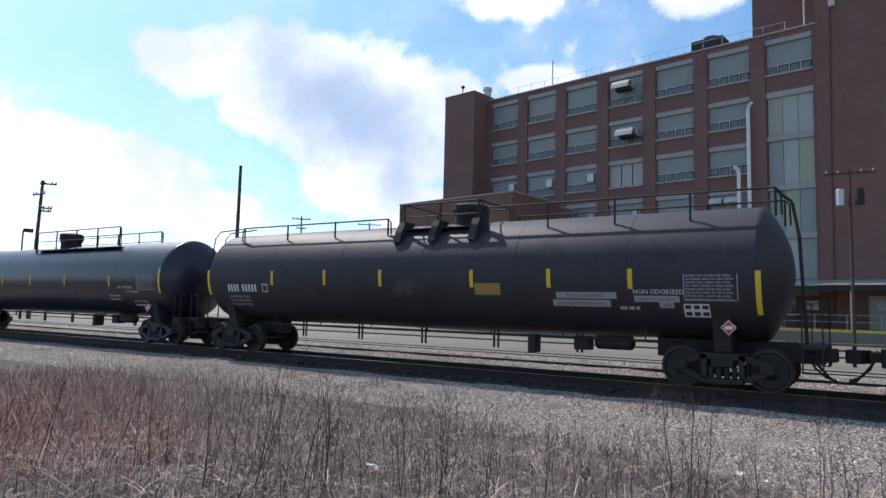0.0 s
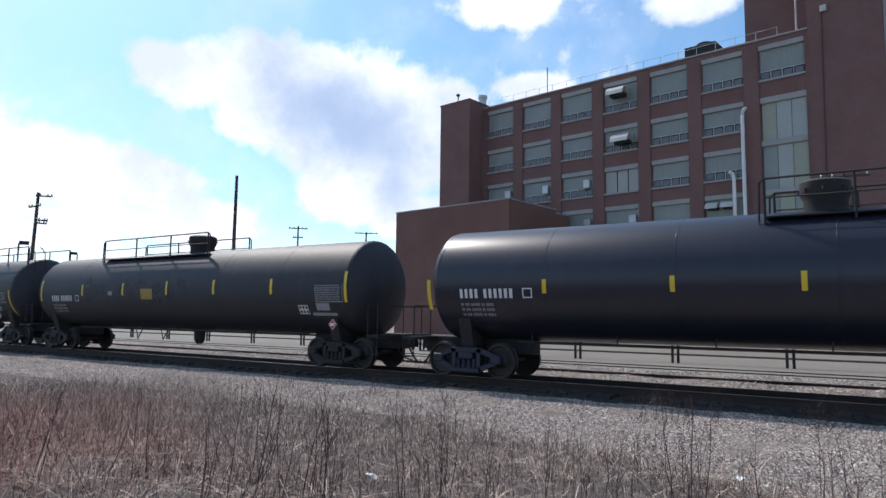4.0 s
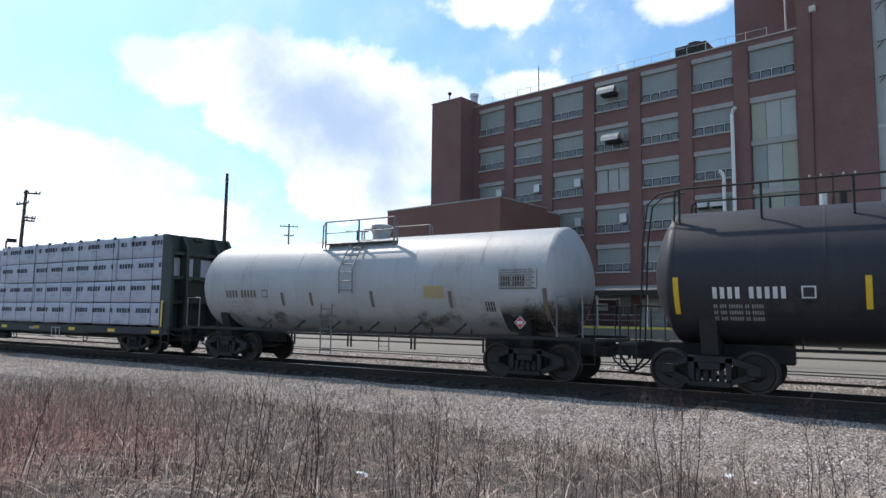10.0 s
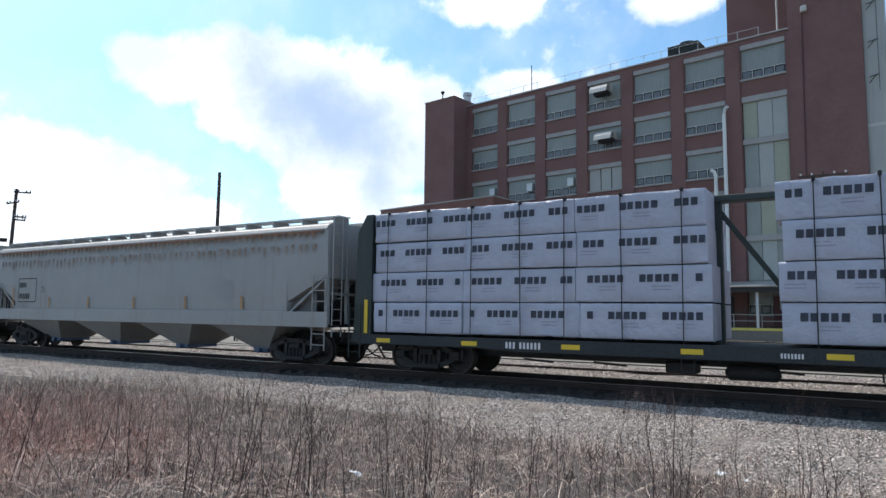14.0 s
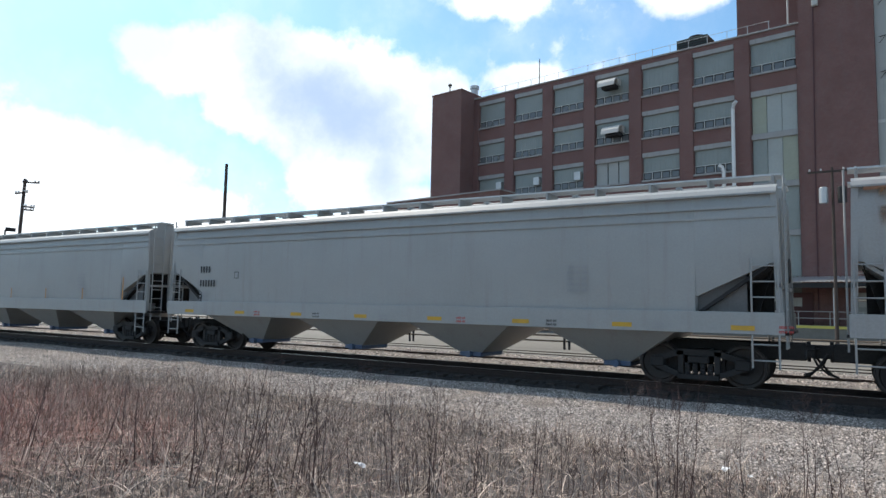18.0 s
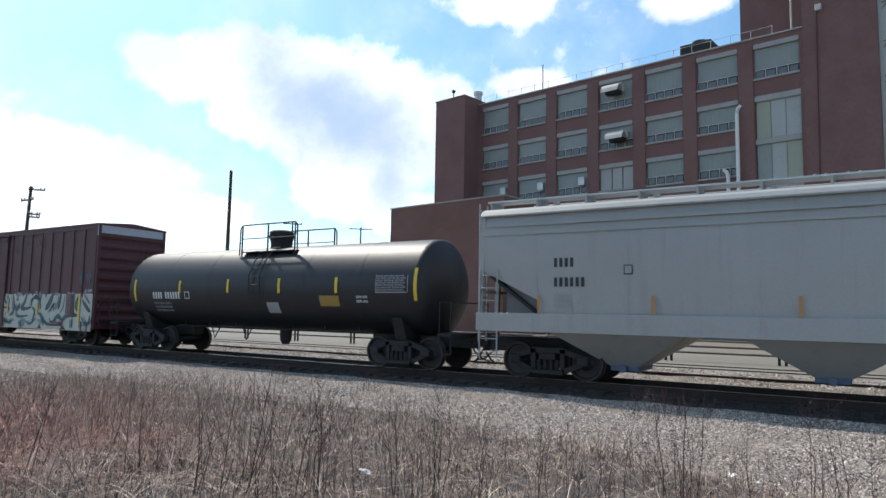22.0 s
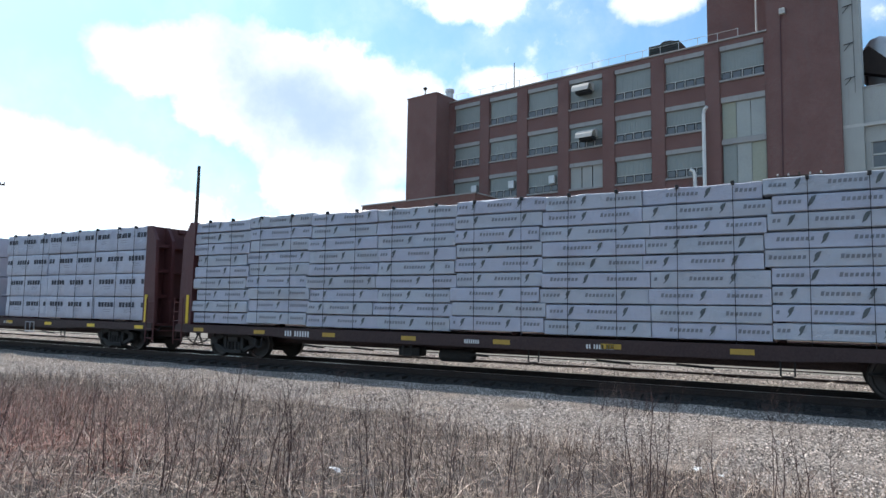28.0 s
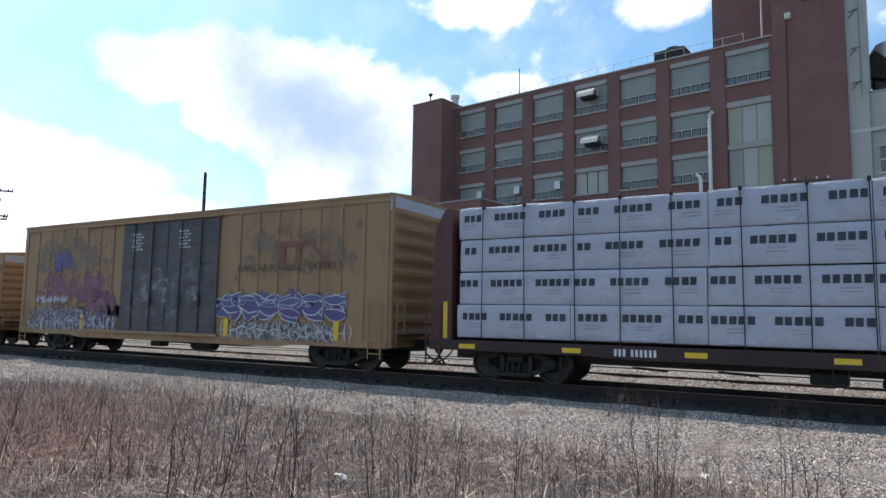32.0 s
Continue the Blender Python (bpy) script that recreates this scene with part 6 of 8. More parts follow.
    lathe(bm, [(-0.55, 0.05), (-0.5, 0.14), (-0.45, 0.17), (0.45, 0.17), (0.5, 0.14), (0.55, 0.05)], 14, "x", (-1.4, -0.75, 0.42))
    part("brake_reservoir", bm, DARK, car, smooth=True)
    for k in range(10):
        bm = bmesh.new()
        x = -half + 3.6 + (2 * half - 7.2) * k / 9
        if k in (0, 3, 5, 8):
            tube(bm, [(x, -1.4, deck - 0.3), (x, -1.4, 0.42), (x + 0.04, -1.4, 0.4), (x + 0.22, -1.4, 0.4), (x + 0.26, -1.4, 0.42), (x + 0.26, -1.4, deck - 0.3)], 0.02, 5)
            part("stirrup", bm, DARK, car)
        else:
            tube(bm, [(x - 0.3, -0.9, 0.5), (x + 0.5, -0.9, 0.46)], 0.03, 5)
            part("brake_rod", bm, DARK, car)
    # the load
    r = random.Random(seed)
    load = thing("lumber_load", load_label, "lumber", "wrapped lumber loads")
    CARS.append((load, mid))
    h_all = (zt + 0.02) - (deck + 0.1)
    th = h_all / tiers
    for xa, xb, cols in halves:
        xa, xb = xa - mid, xb - mid
        w = (xb - xa) / cols
        for t in range(tiers):
            cuts = [xa + r.uniform(-0.06, 0.08) * (2.2 if small else 1)] + [xa + w * c + r.choice((-0.1, -0.03, 0.02, 0.07)) for c in range(1, cols)] + [xb + r.uniform(-0.1, 0.05)]
            phase = r.uniform(0, 1)
            for c in range(cols):
                shift = 0.03 * math.sin(c * 2.1 + seed) if small else 0.0
                for s in (-1, 1):
                    z0 = deck + 0.09 + th * t
                    z0 += r.uniform(0, 0.014) + shift
                    z1 = deck + 0.09 + th * (t + 1) - r.uniform(0.012, 0.03) + shift
                    a, b = cuts[c] + 0.008, cuts[c + 1] - 0.008
                    y_in, y_out = 0.18, 1.36 + r.uniform(-0.02, 0.05)
                    sag = r.uniform(-0.02, 0.02)
                    bm = bmesh.new()
                    nx = 22
                    top = t == tiers - 1

                    def fy(x, z):
                        return y_out + sag * (z - z0) / th + 0.024 * noise.noise(Vector((x * 2.6, z * 4, seed + c))) + 0.012 * noise.noise(Vector((x * 7.0 + z * 5, z * 3, seed + c))) + (0.06 * noise.noise(Vector((x * 2.8, 7, c))) if top else 0)
                    rows = []
                    for f in (0.0, 0.05, 0.3, 0.6, 0.85, 0.95, 1.0):
                        z = z0 + (z1 - z0) * f
                        inset = 0.025 if f in (0.0, 1.0) else 0.0
                        rows.append([])
                        for k in range(nx + 1):
                            x = a + (b - a) * k / nx
                            lift = 0.035 * noise.noise(Vector((x * 1.9, c, t))) if top and f > 0.8 else 0.0
                            rows[-1].append(bm.verts.new((x, s * (fy(x, z) - inset - (0.02 if k in (0, nx) else 0)), z + lift)))
                    back = [[bm.verts.new((x, s * y_in, z)) for x in (a, b)] for z in (z0, z1)]
                    for p, q in zip(rows, rows[1:]):
                        for k in range(nx):
                            bm.faces.new((p[k], p[k + 1], q[k + 1], q[k]))
                    bm.faces.new([back[1][0], back[1][1]] + rows[-1][::-1])
                    bm.faces.new([back[0][1], back[0][0]] + rows[0])
                    bm.faces.new([back[0][0], back[1][0]] + [row[0] for row in rows[::-1]])
                    bm.faces.new([back[1][1], back[0][1]] + [row[-1] for row in rows])
                    bm.faces.new((back[0][0], back[0][1], back[1][1], back[1][0]))
                    pack = part("lumber_pack", bm, (WRAP, WRAP_B)[(c + t + seed) % 2 if small else 0], load, "", True)
                    if s > 0:
                        continue

                    def near(x, z, lift):
                        return (x, -fy(x, z) - lift - 0.006, z)
                    bm = bmesh.new()
                    if not small:
                        # a maker's mark as five plain shapes, with small lines below
                        step = 1.22
                        x = a - 0.55 + phase * 0.9 + r.uniform(-0.03, 0.03)
                        fine = bmesh.new()
                        zl, zh = z0 + th * 0.53, z0 + th * 0.735
                        while x < b - 0.1:
                            for q in range(5):
                                u = x + q * 0.178
                                if not a + 0.03 < u < b - 0.16:
                                    continue
                                k_ = 0.015 * (q % 2)
                                bm.faces.new([bm.verts.new(near(u + m_, z_, 0.006)) for m_, z_ in ((0.0, zl), (0.142 - k_, zl), (0.148 - k_, zh), (0.006, zh))])
                            for q in range(2):
                                u = x + 0.3
                                if a + 0.03 < u < b - 0.5:
                                    for g in range(9):
                                        patch(fine, near, u + g * 0.045, u + g * 0.045 + 0.03, z0 + th * (0.4 - 0.09 * q), z0 + th * (0.43 - 0.09 * q), 0.005, 0, 1)
                            x += step
                        bmesh.ops.triangulate(bm, faces=bm.faces)
                        part("print", bm, PRINT, pack, "dark printed maker's mark")
                        part("print", fine, FAINT, pack, "faint lines of small print")
                    else:
                        leaf = bmesh.new()
                        x = a - 0.6 + (phase + c * 0.37) % 1.0 * 1.2
                        while x < b - 0.2:
                            for q in range(8):
                                u = x + 0.088 * q
                                if a + 0.03 < u < b - 0.1:
                                    patch(bm, near, u, u + 0.058, z0 + th * 0.42, z0 + th * (0.66 if q == 0 else 0.62), 0.005, 0.2, 1)
                            u = x + 0.8
                            if a + 0.03 < u < b - 0.2:
                                vs = [leaf.verts.new(near(u + m_ * 0.8, z0 + th * k_, 0.006)) for m_, k_ in ((0.0, 0.2), (0.1, 0.36), (0.16, 0.6), (0.2, 0.84), (0.09, 0.76), (0.04, 0.58), (0.07, 0.42))]
                                leaf.faces.new(vs)
                                bmesh.ops.triangulate(leaf, faces=leaf.faces)
                            x += r.uniform(1.25, 1.45)
                        for b_, ink, name, say in ((bm, DULLINK, "print", "faded grey printed maker's mark"), (leaf, LEAFINK, "leaf_mark", "dark grey leaf-shaped mark")):
                            if len(b_.faces):
                                tagged(part(name, b_, ink, pack, say), say, kind="stuff")
                            else:
                                b_.free()
        # straps over each stack, with corner guards
        m = round((xb - xa) / 1.22)
        thin = 0.014 if small else 0.024
        for k in range(m):
            x = xa + (xb - xa) * (k + 0.5) / m + r.uniform(-0.12, 0.12)
            bm = bmesh.new()
            lean = r.uniform(-0.03, 0.03)
            beam(bm, (x, -1.452, deck + 0.02), (x + lean, -1.455, zt + 0.0), 0.006, thin)
            box(bm, x + lean - 0.035, x + lean + 0.035, -1.465, -1.36, zt - 0.06, zt + 0.025, 0.01)
            part("strap", bm, DARK, load, "dark tie-down strap with a corner guard")
    return car


DULLINK = surface("dull_grey_print", (0.18, 0.185, 0.205), (0.28, 0.285, 0.31), 5, 60, 0.7, 0, 0.0, 0.002, 0.4, None, 0.2)
LEAFINK = surface("dark_green_print", (0.07, 0.085, 0.085), (0.16, 0.17, 0.18), 5, 60, 0.7, 0, 0.0, 0.002, 0.4, None, 0.2)


def box_car(label, x0, x1, paint, door, height, seed, roof=GALV, rib=0.017, notices=()):
    mid, half = (x0 + x1) / 2, (x1 - x0) / 2
    car = thing("box_car", label, "box car", "box cars")
    CARS.append((car, mid))
    yb, zs, ze = 1.5, 0.72, height - 0.22
    bm = bmesh.new()
    box(bm, -half + 0.12, half - 0.12, -yb, yb, zs, ze)
    body = part("body", bm, paint, car)
    bm = bmesh.new()
    prism(bm, [(-yb - 0.06, ze), (yb + 0.06, ze), (yb + 0.06, ze + 0.07), (0, ze + 0.2), (-yb - 0.06, ze + 0.07)], -half + 0.05, half - 0.05, "x")
    top = part("roof", bm, roof, car)
    bm = bmesh.new()
    for k in range(17):
        x = -half + 0.4 + (2 * half - 0.8) * k / 16
        prism(bm, [(-yb + 0.1, ze + 0.076), (0, ze + 0.202), (yb - 0.1, ze + 0.076), (yb - 0.1, ze + 0.1), (0, ze + 0.235), (-yb + 0.1, ze + 0.1)], x - 0.05, x + 0.05, "x")
    part("roof_rib", bm, roof, top)
    d0, d1 = door[0] - mid, door[1] - mid
    m = 22
    bm = bmesh.new()
    box(bm, -0.07, 0.07, -rib, rib, zs + 0.05, ze - 0.03, rib * 0.35)
    post_me = mesh_of("side_post", bm, paint)
    for k in range(m + 1):
        x = -half + 0.2 + (2 * half - 0.4) * k / m
        if d0 - 0.1 < x < d1 + 0.1:
            continue
        for s in (-1, 1):
            sharing("side_post", post_me, car, (x, s * (yb + rib), 0))
    for s in (-1, 1):
        bm = bmesh.new()
        a, b = sorted((s * (yb - 0.02), s * (yb + 0.036)))
        prism(bm, [(-half + 0.1, zs - 0.02), (-half + 0.1, zs + 0.16), (half - 0.1, zs + 0.16), (half - 0.1, zs - 0.02), (half - 3.6, zs - 0.02), (half - 4.2, zs - 0.1), (-half + 4.2, zs - 0.1), (-half + 3.6, zs - 0.02)], a, b, "y")
        part("side_sill", bm, paint, car)
        bm = bmesh.new()
        a, b = sorted((s * (yb - 0.02), s * (yb + 0.036)))
        box(bm, -half + 0.1, half - 0.1, a, b, ze - 0.16, ze)
        part("top_plate", bm, paint, car)
    # doors with locking rods
    dm = (d0 + d1) / 2
    for a, b in ((d0, dm - 0.02), (dm + 0.02, d1)):
        bm = bmesh.new()
        box(bm, a, b, -yb - 0.09, -yb - 0.005, zs + 0.18, ze - 0.2, 0.02)
        leaf = part("door", bm, door[2], car)
        bm = bmesh.new()
        for z in range(6):
            zz = zs + 0.5 + z * (ze - zs - 0.9) / 5
            box(bm, a + 0.08, b - 0.08, -yb - 0.115, -yb - 0.092, zz, zz + 0.07)
        part("door_rib", bm, door[2], leaf)
        bm = bmesh.new()
        for f in (0.3, 0.7):
            x = a + (b - a) * f
            tube(bm, [(x, -yb - 0.14, zs + 0.2), (x, -yb - 0.14, ze - 0.22)], 0.022, 6)
            box(bm, x - 0.05, x + 0.05, -yb - 0.17, -yb - 0.12, zs + 1.1, zs + 1.5)
        part("lock_rod", bm, DARK, leaf)
        q = side(-yb - 0.118)
        if notices:
            words(notices[0 if a == d0 else 1], 0.125, q, (a + b) / 2, ze - 0.62, WHITE, leaf, 0.012, True)
            bm = bmesh.new()
            for k in range(3):
                bars(bm, q, (a + b) / 2 - 0.2, zs + 1.55 - 0.16 * k, (4,) if k else (8,), 0.1)
            part("notice", bm, GREYINK, leaf, "small pale notices")
            bm = bmesh.new()
            patch(bm, q, (a + b) / 2 - 0.28, (a + b) / 2 - 0.17, zs + 0.88, zs + 1.12, 0.01, 0, 1)
            patch(bm, q, (a + b) / 2 - 0.26, (a + b) / 2 - 0.15, zs + 1.2, zs + 1.32, 0.01, 0, 1)
            patch(bm, q, (a + b) / 2 - 0.5, (a + b) / 2 + 0.5, zs + 1.5, zs + 1.516, 0.01, 0, 1)
            patch(bm, q, (a + b) / 2 - 0.1, (a + b) / 2 + 0.06, zs + 1.34, zs + 1.42, 0.01, 0.4, 1)
            part("notice", bm, WHITE, leaf, "small white door placard")
            bm = bmesh.new()
            patch(bm, q, (a + b) / 2 - 0.55, (a + b) / 2 - 0.4, zs + 0.9, zs + 1.04, 0.01, 0, 1)
            part("notice", bm, ORANGE, leaf, "faded orange square")
        else:
            bm = bmesh.new()
            for k in range(6):
                bars(bm, q, a + 0.6 + 0.06 * (k % 2), ze - 0.62 - 0.11 * k, (3, 5, 4) if k % 2 else (6, 5), 0.065)
            part("notice", bm, GREYINK if door[2] is not DOORGREY else WHITE, leaf, "block of small notices")
    for z in (zs + 0.12, ze - 0.18):
        bm = bmesh.new()
        box(bm, d0 - 2.4, d1 + 0.2, -yb - 0.16, -yb - 0.105, z, z + 0.09)
        part("door_track", bm, paint, car)
    # corrugated ends
    for s in (-1, 1):
        e = s * (half - 0.12)
        bm = bmesh.new()
        for k in range(9):
            z = zs + 0.35 + (ze - zs - 0.75) * k / 8
            prism(bm, [(e, z - 0.17), (e + s * 0.09, z - 0.05), (e + s * 0.09, z + 0.05), (e, z + 0.17)], -yb + 0.08, yb - 0.08, "y")
        part("end_rib", bm, paint, car)
        for y in (-yb + 0.04, yb - 0.04):
            bm = bmesh.new()
            box(bm, min(e, e + s * 0.1), max(e, e + s * 0.1), y - 0.05, y + 0.05, zs, ze)
            part("corner_post", bm, paint, car)
        bm = bmesh.new()
        box(bm, min(e, e + s * 0.06), max(e, e + s * 0.06), -yb - 0.02, yb + 0.02, ze - 0.42, ze + 0.02)
        part("end_cap", bm, WRAP_B, car, "pale end panel below the roof")
        bm = bmesh.new()
        ladder(bm, s * (half - 0.5), -yb - 0.12, 0.4, 1.0 if notices else 2.0, 0.42)
        ladder(bm, e + s * 0.14, -yb + 0.4, 0.9, 2.0, 0.4, None, "y")
        part("ladder", bm, paint, car)
        bm = bmesh.new()
        a, b = sorted((s * (half - 3.4), s * (half + 0.1)))
        box(bm, a, b, -0.25, 0.25, 0.6, zs - 0.004, 0.02)
        box(bm, min(e, e + s * 0.35), max(e, e + s * 0.35), -1.3, 1.3, 1.05, 1.1)
        part("draft_sill", bm, DARK, car)
    running_gear(car, -half + 2.2, half - 2.2, [(half, 1, 0.75), (-half, -1, 0.75)])
    bm = bmesh.new()
    box(bm, -2.4, 2.4, -0.3, 0.3, 0.5, zs - 0.005)
    lathe(bm, [(-0.5, 0.2), (0.5, 0.2)], 12, "x", (1.2, -0.9, 0.55))
    box(bm, -1.4, -0.9, -1.1, -0.7, 0.4, 0.7, 0.02)
    part("brake_gear", bm, DARK, car)
    return car, half, mid, yb, zs, ze


def ribbon(bm, on, pts, widths, lift):
    """A stroke through the points, of changing width."""
    fine = []
    m = len(pts)
    for i in range(m - 1):
        p0, p1, p2, p3 = pts[max(i - 1, 0)], pts[i], pts[i + 1], pts[min(i + 2, m - 1)]
        for k in range(6):
            f = k / 6
            fine.append([0.5 * (2 * p1[j] + (p2[j] - p0[j]) * f + (2 * p0[j] - 5 * p1[j] + 4 * p2[j] - p3[j]) * f * f + (3 * p1[j] - p0[j] - 3 * p2[j] + p3[j]) * f ** 3) for j in (0, 1)])
    fine.append(list(pts[-1]))
    rows = []
    for i, (x, z) in enumerate(fine):
        (ax, az), (bx, bz) = fine[max(i - 1, 0)], fine[min(i + 1, len(fine) - 1)]
        d = math.hypot(bx - ax, bz - az) or 1.0
        f = i / (len(fine) - 1) * (len(widths) - 1)
        j = min(int(f), len(widths) - 2)
        w = (widths[j] + (widths[j + 1] - widths[j]) * (f - j)) / 2
        rows.append([bm.verts.new(on(x - (bz - az) / d * w, z + (bx - ax) / d * w, lift)), bm.verts.new(on(x + (bz - az) / d * w, z - (bx - ax) / d * w, lift))])
    for a, b in zip(rows, rows[1:]):
        bm.faces.new((a[0], a[1], b[1], b[0]))


def sheet(car, name, x0, x1, z0, z1, y, lift, material, seed=0, wave=0.0, label=""):
    """A flat field of sprayed paint with an uneven upper edge."""
    r = random.Random(seed)
    bm = bmesh.new()
    on = side(y)
    m = 40
    rows = []
    for k in range(m + 1):
        x = x0 + (x1 - x0) * k / m
        h = z1 + wave * noise.noise(Vector((x * 1.3, seed, 0)))
        rows.append([bm.verts.new(on(x, z0, lift)), bm.verts.new(on(x, h, lift))])
    for a, b in zip(rows, rows[1:]):
        bm.faces.new((a[0], b[0], b[1], a[1]))
    return part(name, bm, material, car, label)


def sprayed(car, x0, x1, z0, z1, y, line, inner, seed, letters=7, thick=0.12, core=0.55):
    """Sprayed letters without a readable word: bent strokes with darker outlines."""
    r = random.Random(seed)
    w = (x1 - x0) / letters
    on = side(y)
    h = z1 - z0
    for k in range(letters):
        cx = x0 + w * (k + 0.5)
        for q in range(3):
            f0 = r.uniform(-0.5, 0.5)
            bend = r.uniform(-0.5, 0.5)
            lo, hi = (0.08, 0.92) if q == 0 else (r.uniform(0.05, 0.35), r.uniform(0.55, 0.95))
            pts = [(cx + w * f0, z0 + h * hi), (cx + w * (f0 + bend * 0.9), z0 + h * (hi * 0.65 + lo * 0.35)), (cx + w * (f0 + bend * 0.6), z0 + h * (hi * 0.3 + lo * 0.7)), (cx + w * (f0 + r.uniform(-0.3, 0.3)), z0 + h * lo)]
            if q == 2:
                zz = z0 + h * r.uniform(0.3, 0.65)
                pts = [(cx - w * 0.45, zz), (cx - w * 0.1, zz + h * r.uniform(-0.15, 0.15)), (cx + w * 0.45, zz + h * r.uniform(-0.2, 0.2))]
            g = thick * r.uniform(0.6, 1.4)
            bm = bmesh.new()
            ribbon(bm, on, pts, (g * 0.5, g, g * 1.2, g * 0.35), 0.006 + 0.0007 * (3 * k + q))
            stroke = part("graffiti_stroke", bm, line, car)
            if inner is not None:
                bm = bmesh.new()
                ribbon(bm, on, pts, (g * core * 0.3, g * core, g * core * 1.2, g * core * 0.2), 0.0063 + 0.0007 * (3 * k + q))
                part("graffiti_fill", bm, inner, stroke)


def blades_of_paint(car, strokes, x0, x1, z0, z1, y, line, inner, lift=0.006):
    """Tapering sprayed strokes with a lighter core. strokes: a width, then shares of the field's length and height."""
    on = side(y)
    for k, (w, *flat) in enumerate(strokes):
        w *= 1.35
        pts = [(x0 + (x1 - x0) * u, z0 + (z1 - z0) * v) for u, v in zip(flat[::2], flat[1::2])]
        bm = bmesh.new()
        ribbon(bm, on, pts, (w * 0.3, w * 0.85, w, w * 0.9, w * 0.35), lift + 0.0006 * k)
        stroke = part("graffiti_stroke", bm, line, car)
        bm = bmesh.new()
        ribbon(bm, on, pts, (0.01, w * 0.3, w * 0.5, w * 0.3, 0.01), lift + 0.0003 + 0.0006 * k)
        part("graffiti_core", bm, inner, stroke)
        for s_ in ((-1,), (), (1,))[k % 3]:       # a thin line follows some strokes
            bm = bmesh.new()
            ribbon(bm, on, [(x + s_ * (w * 0.5 + 0.07), z + 0.03 * s_) for x, z in pts], (0.015, 0.045, 0.045, 0.015), lift + 0.0002 + 0.0006 * k)
            part("graffiti_outline", bm, line, stroke)


# the fifteen cars, front to back
tank_car("black tank car with a long railed walkway along its top", -19.42, -1.19, 4.09, 1.06, BLACK,
         [(-1.9, 2.56, 0.92), (-4.57, 2.63, 0.46), (-6.58, 2.65, 0.46), (-8.77, 2.65, 0.46), (-11.82, 2.68, 0.47), (-13.98, 2.7, 0.46), (-16.26, 2.7, 0.46), (-19.42, 2.75, 0.85)],
         [(-18.3, -12.0, 0.36, "rail"), (-11.4, -8.9, 0.74, "cage"), (-8.6, -1.6, 0.5, "rail")], [(-9.7, 0.52, 0.56)], DARK, 1,
         [("mark", -18.43, 2.02, (4, 5)), ("panel", -8.69, 2.3, (0.76, 0.3, ORANGE_PANEL)), ("text", -4.52, 2.06, ("NON ODORIZED", 0.145)), ("plate", -4.5, 2.02, (1.0, 0.14, "LIQUEFIED PETROLEUM")), ("plate", -3.95, 1.88, (0.32, 0.13, "GAS")),
          ("plate", -6.41, 2.09, (1.5, 0.15, "NON ODORIZED")), ("plate", -6.52, 1.91, (1.45, 0.16, "LIQUEFIED PETROLEUM GAS")), ("lines", -4.85, 1.7, ((4, 3, 2), 1, 0.07)), ("table", -3.36, 2.5, (1.05, 0.56)), ("frame", -3.43, 1.85, (0.54, 0.29)), ("placard", -2.49, 1.36, 0), ("grime", -17.5, 2.9, (9.0, 1.4, GREY_BLOTCH)), ("grime", -8.0, 3.6, (6.0, 1.2, GREY_BLOTCH))], gap=(0.4, 0.75), extras="brake")
tank_car("glossy blue-black tank car with a railed platform", -40.77, -21.51, 4.03, 1.0, NAVY,
         [(-22.31, 2.87, 0.92), (-25.59, 2.6, 0.42), (-28.95, 2.62, 0.42), (-31.87, 2.62, 0.4), (-34.44, 2.58, 0.36), (-37.5, 2.56, 0.35), (-40.9, 2.6, 0.8)],
         [(-32.6, -25.95, 0.85)], [(-31.5, 0.5, 0.66)], DARK, 2,
         [("mark", -39.92, 2.1, (4, 6)), ("text", -25.0, 2.1, ("NOT ODORIZED", 0.125)), ("text", -24.5, 1.94, ("PETROLEUM GAS", 0.105)), ("text", -24.2, 1.57, ("NON ODORIZED", 0.11)),
          ("lines", -25.75, 1.78, ((10, 6, 8), 2, 0.05)), ("table", -23.7, 2.62, (1.15, 0.56)), ("panel", -24.25, 1.49, (1.15, 0.05, WHITE)), ("placard", -23.0, 1.36, 0)], gap=(0.75, 0.6), extras="brake")
tank_car("black tank car with a railed platform", -61.71, -43.17, 3.98, 0.98, BLACK,
         [(-43.91, 2.92, 0.92), (-47.06, 2.75, 0.5), (-49.9, 2.77, 0.5), (-52.54, 2.77, 0.5), (-55.3, 2.75, 0.48), (-58.16, 2.72, 0.46), (-61.42, 2.95, 0.9)],
         [(-57.6, -51.0, 0.8)], [(-52.55, 0.52, 0.62)], DARK, 3,
         [("mark", -60.53, 2.05, (4, 6)), ("panel", -54.12, 2.51, (0.72, 0.4, ORANGE_PANEL)), ("panel", -56.3, 2.43, (0.3, 0.15, GREYINK)), ("table", -45.1, 2.54, (1.06, 0.52)),
          ("panel", -45.16, 1.97, (0.54, 0.22, GREYINK)), ("panel", -45.4, 1.68, (1.0, 0.09, GREYINK)), ("frame", -45.93, 1.91, (0.42, 0.28)), ("placard", -44.44, 1.33, 0), ("grime", -60.0, 3.3, (10.0, 1.5, GREY_BLOTCH))], gap=(0.6, 0.5), extras="outlet")
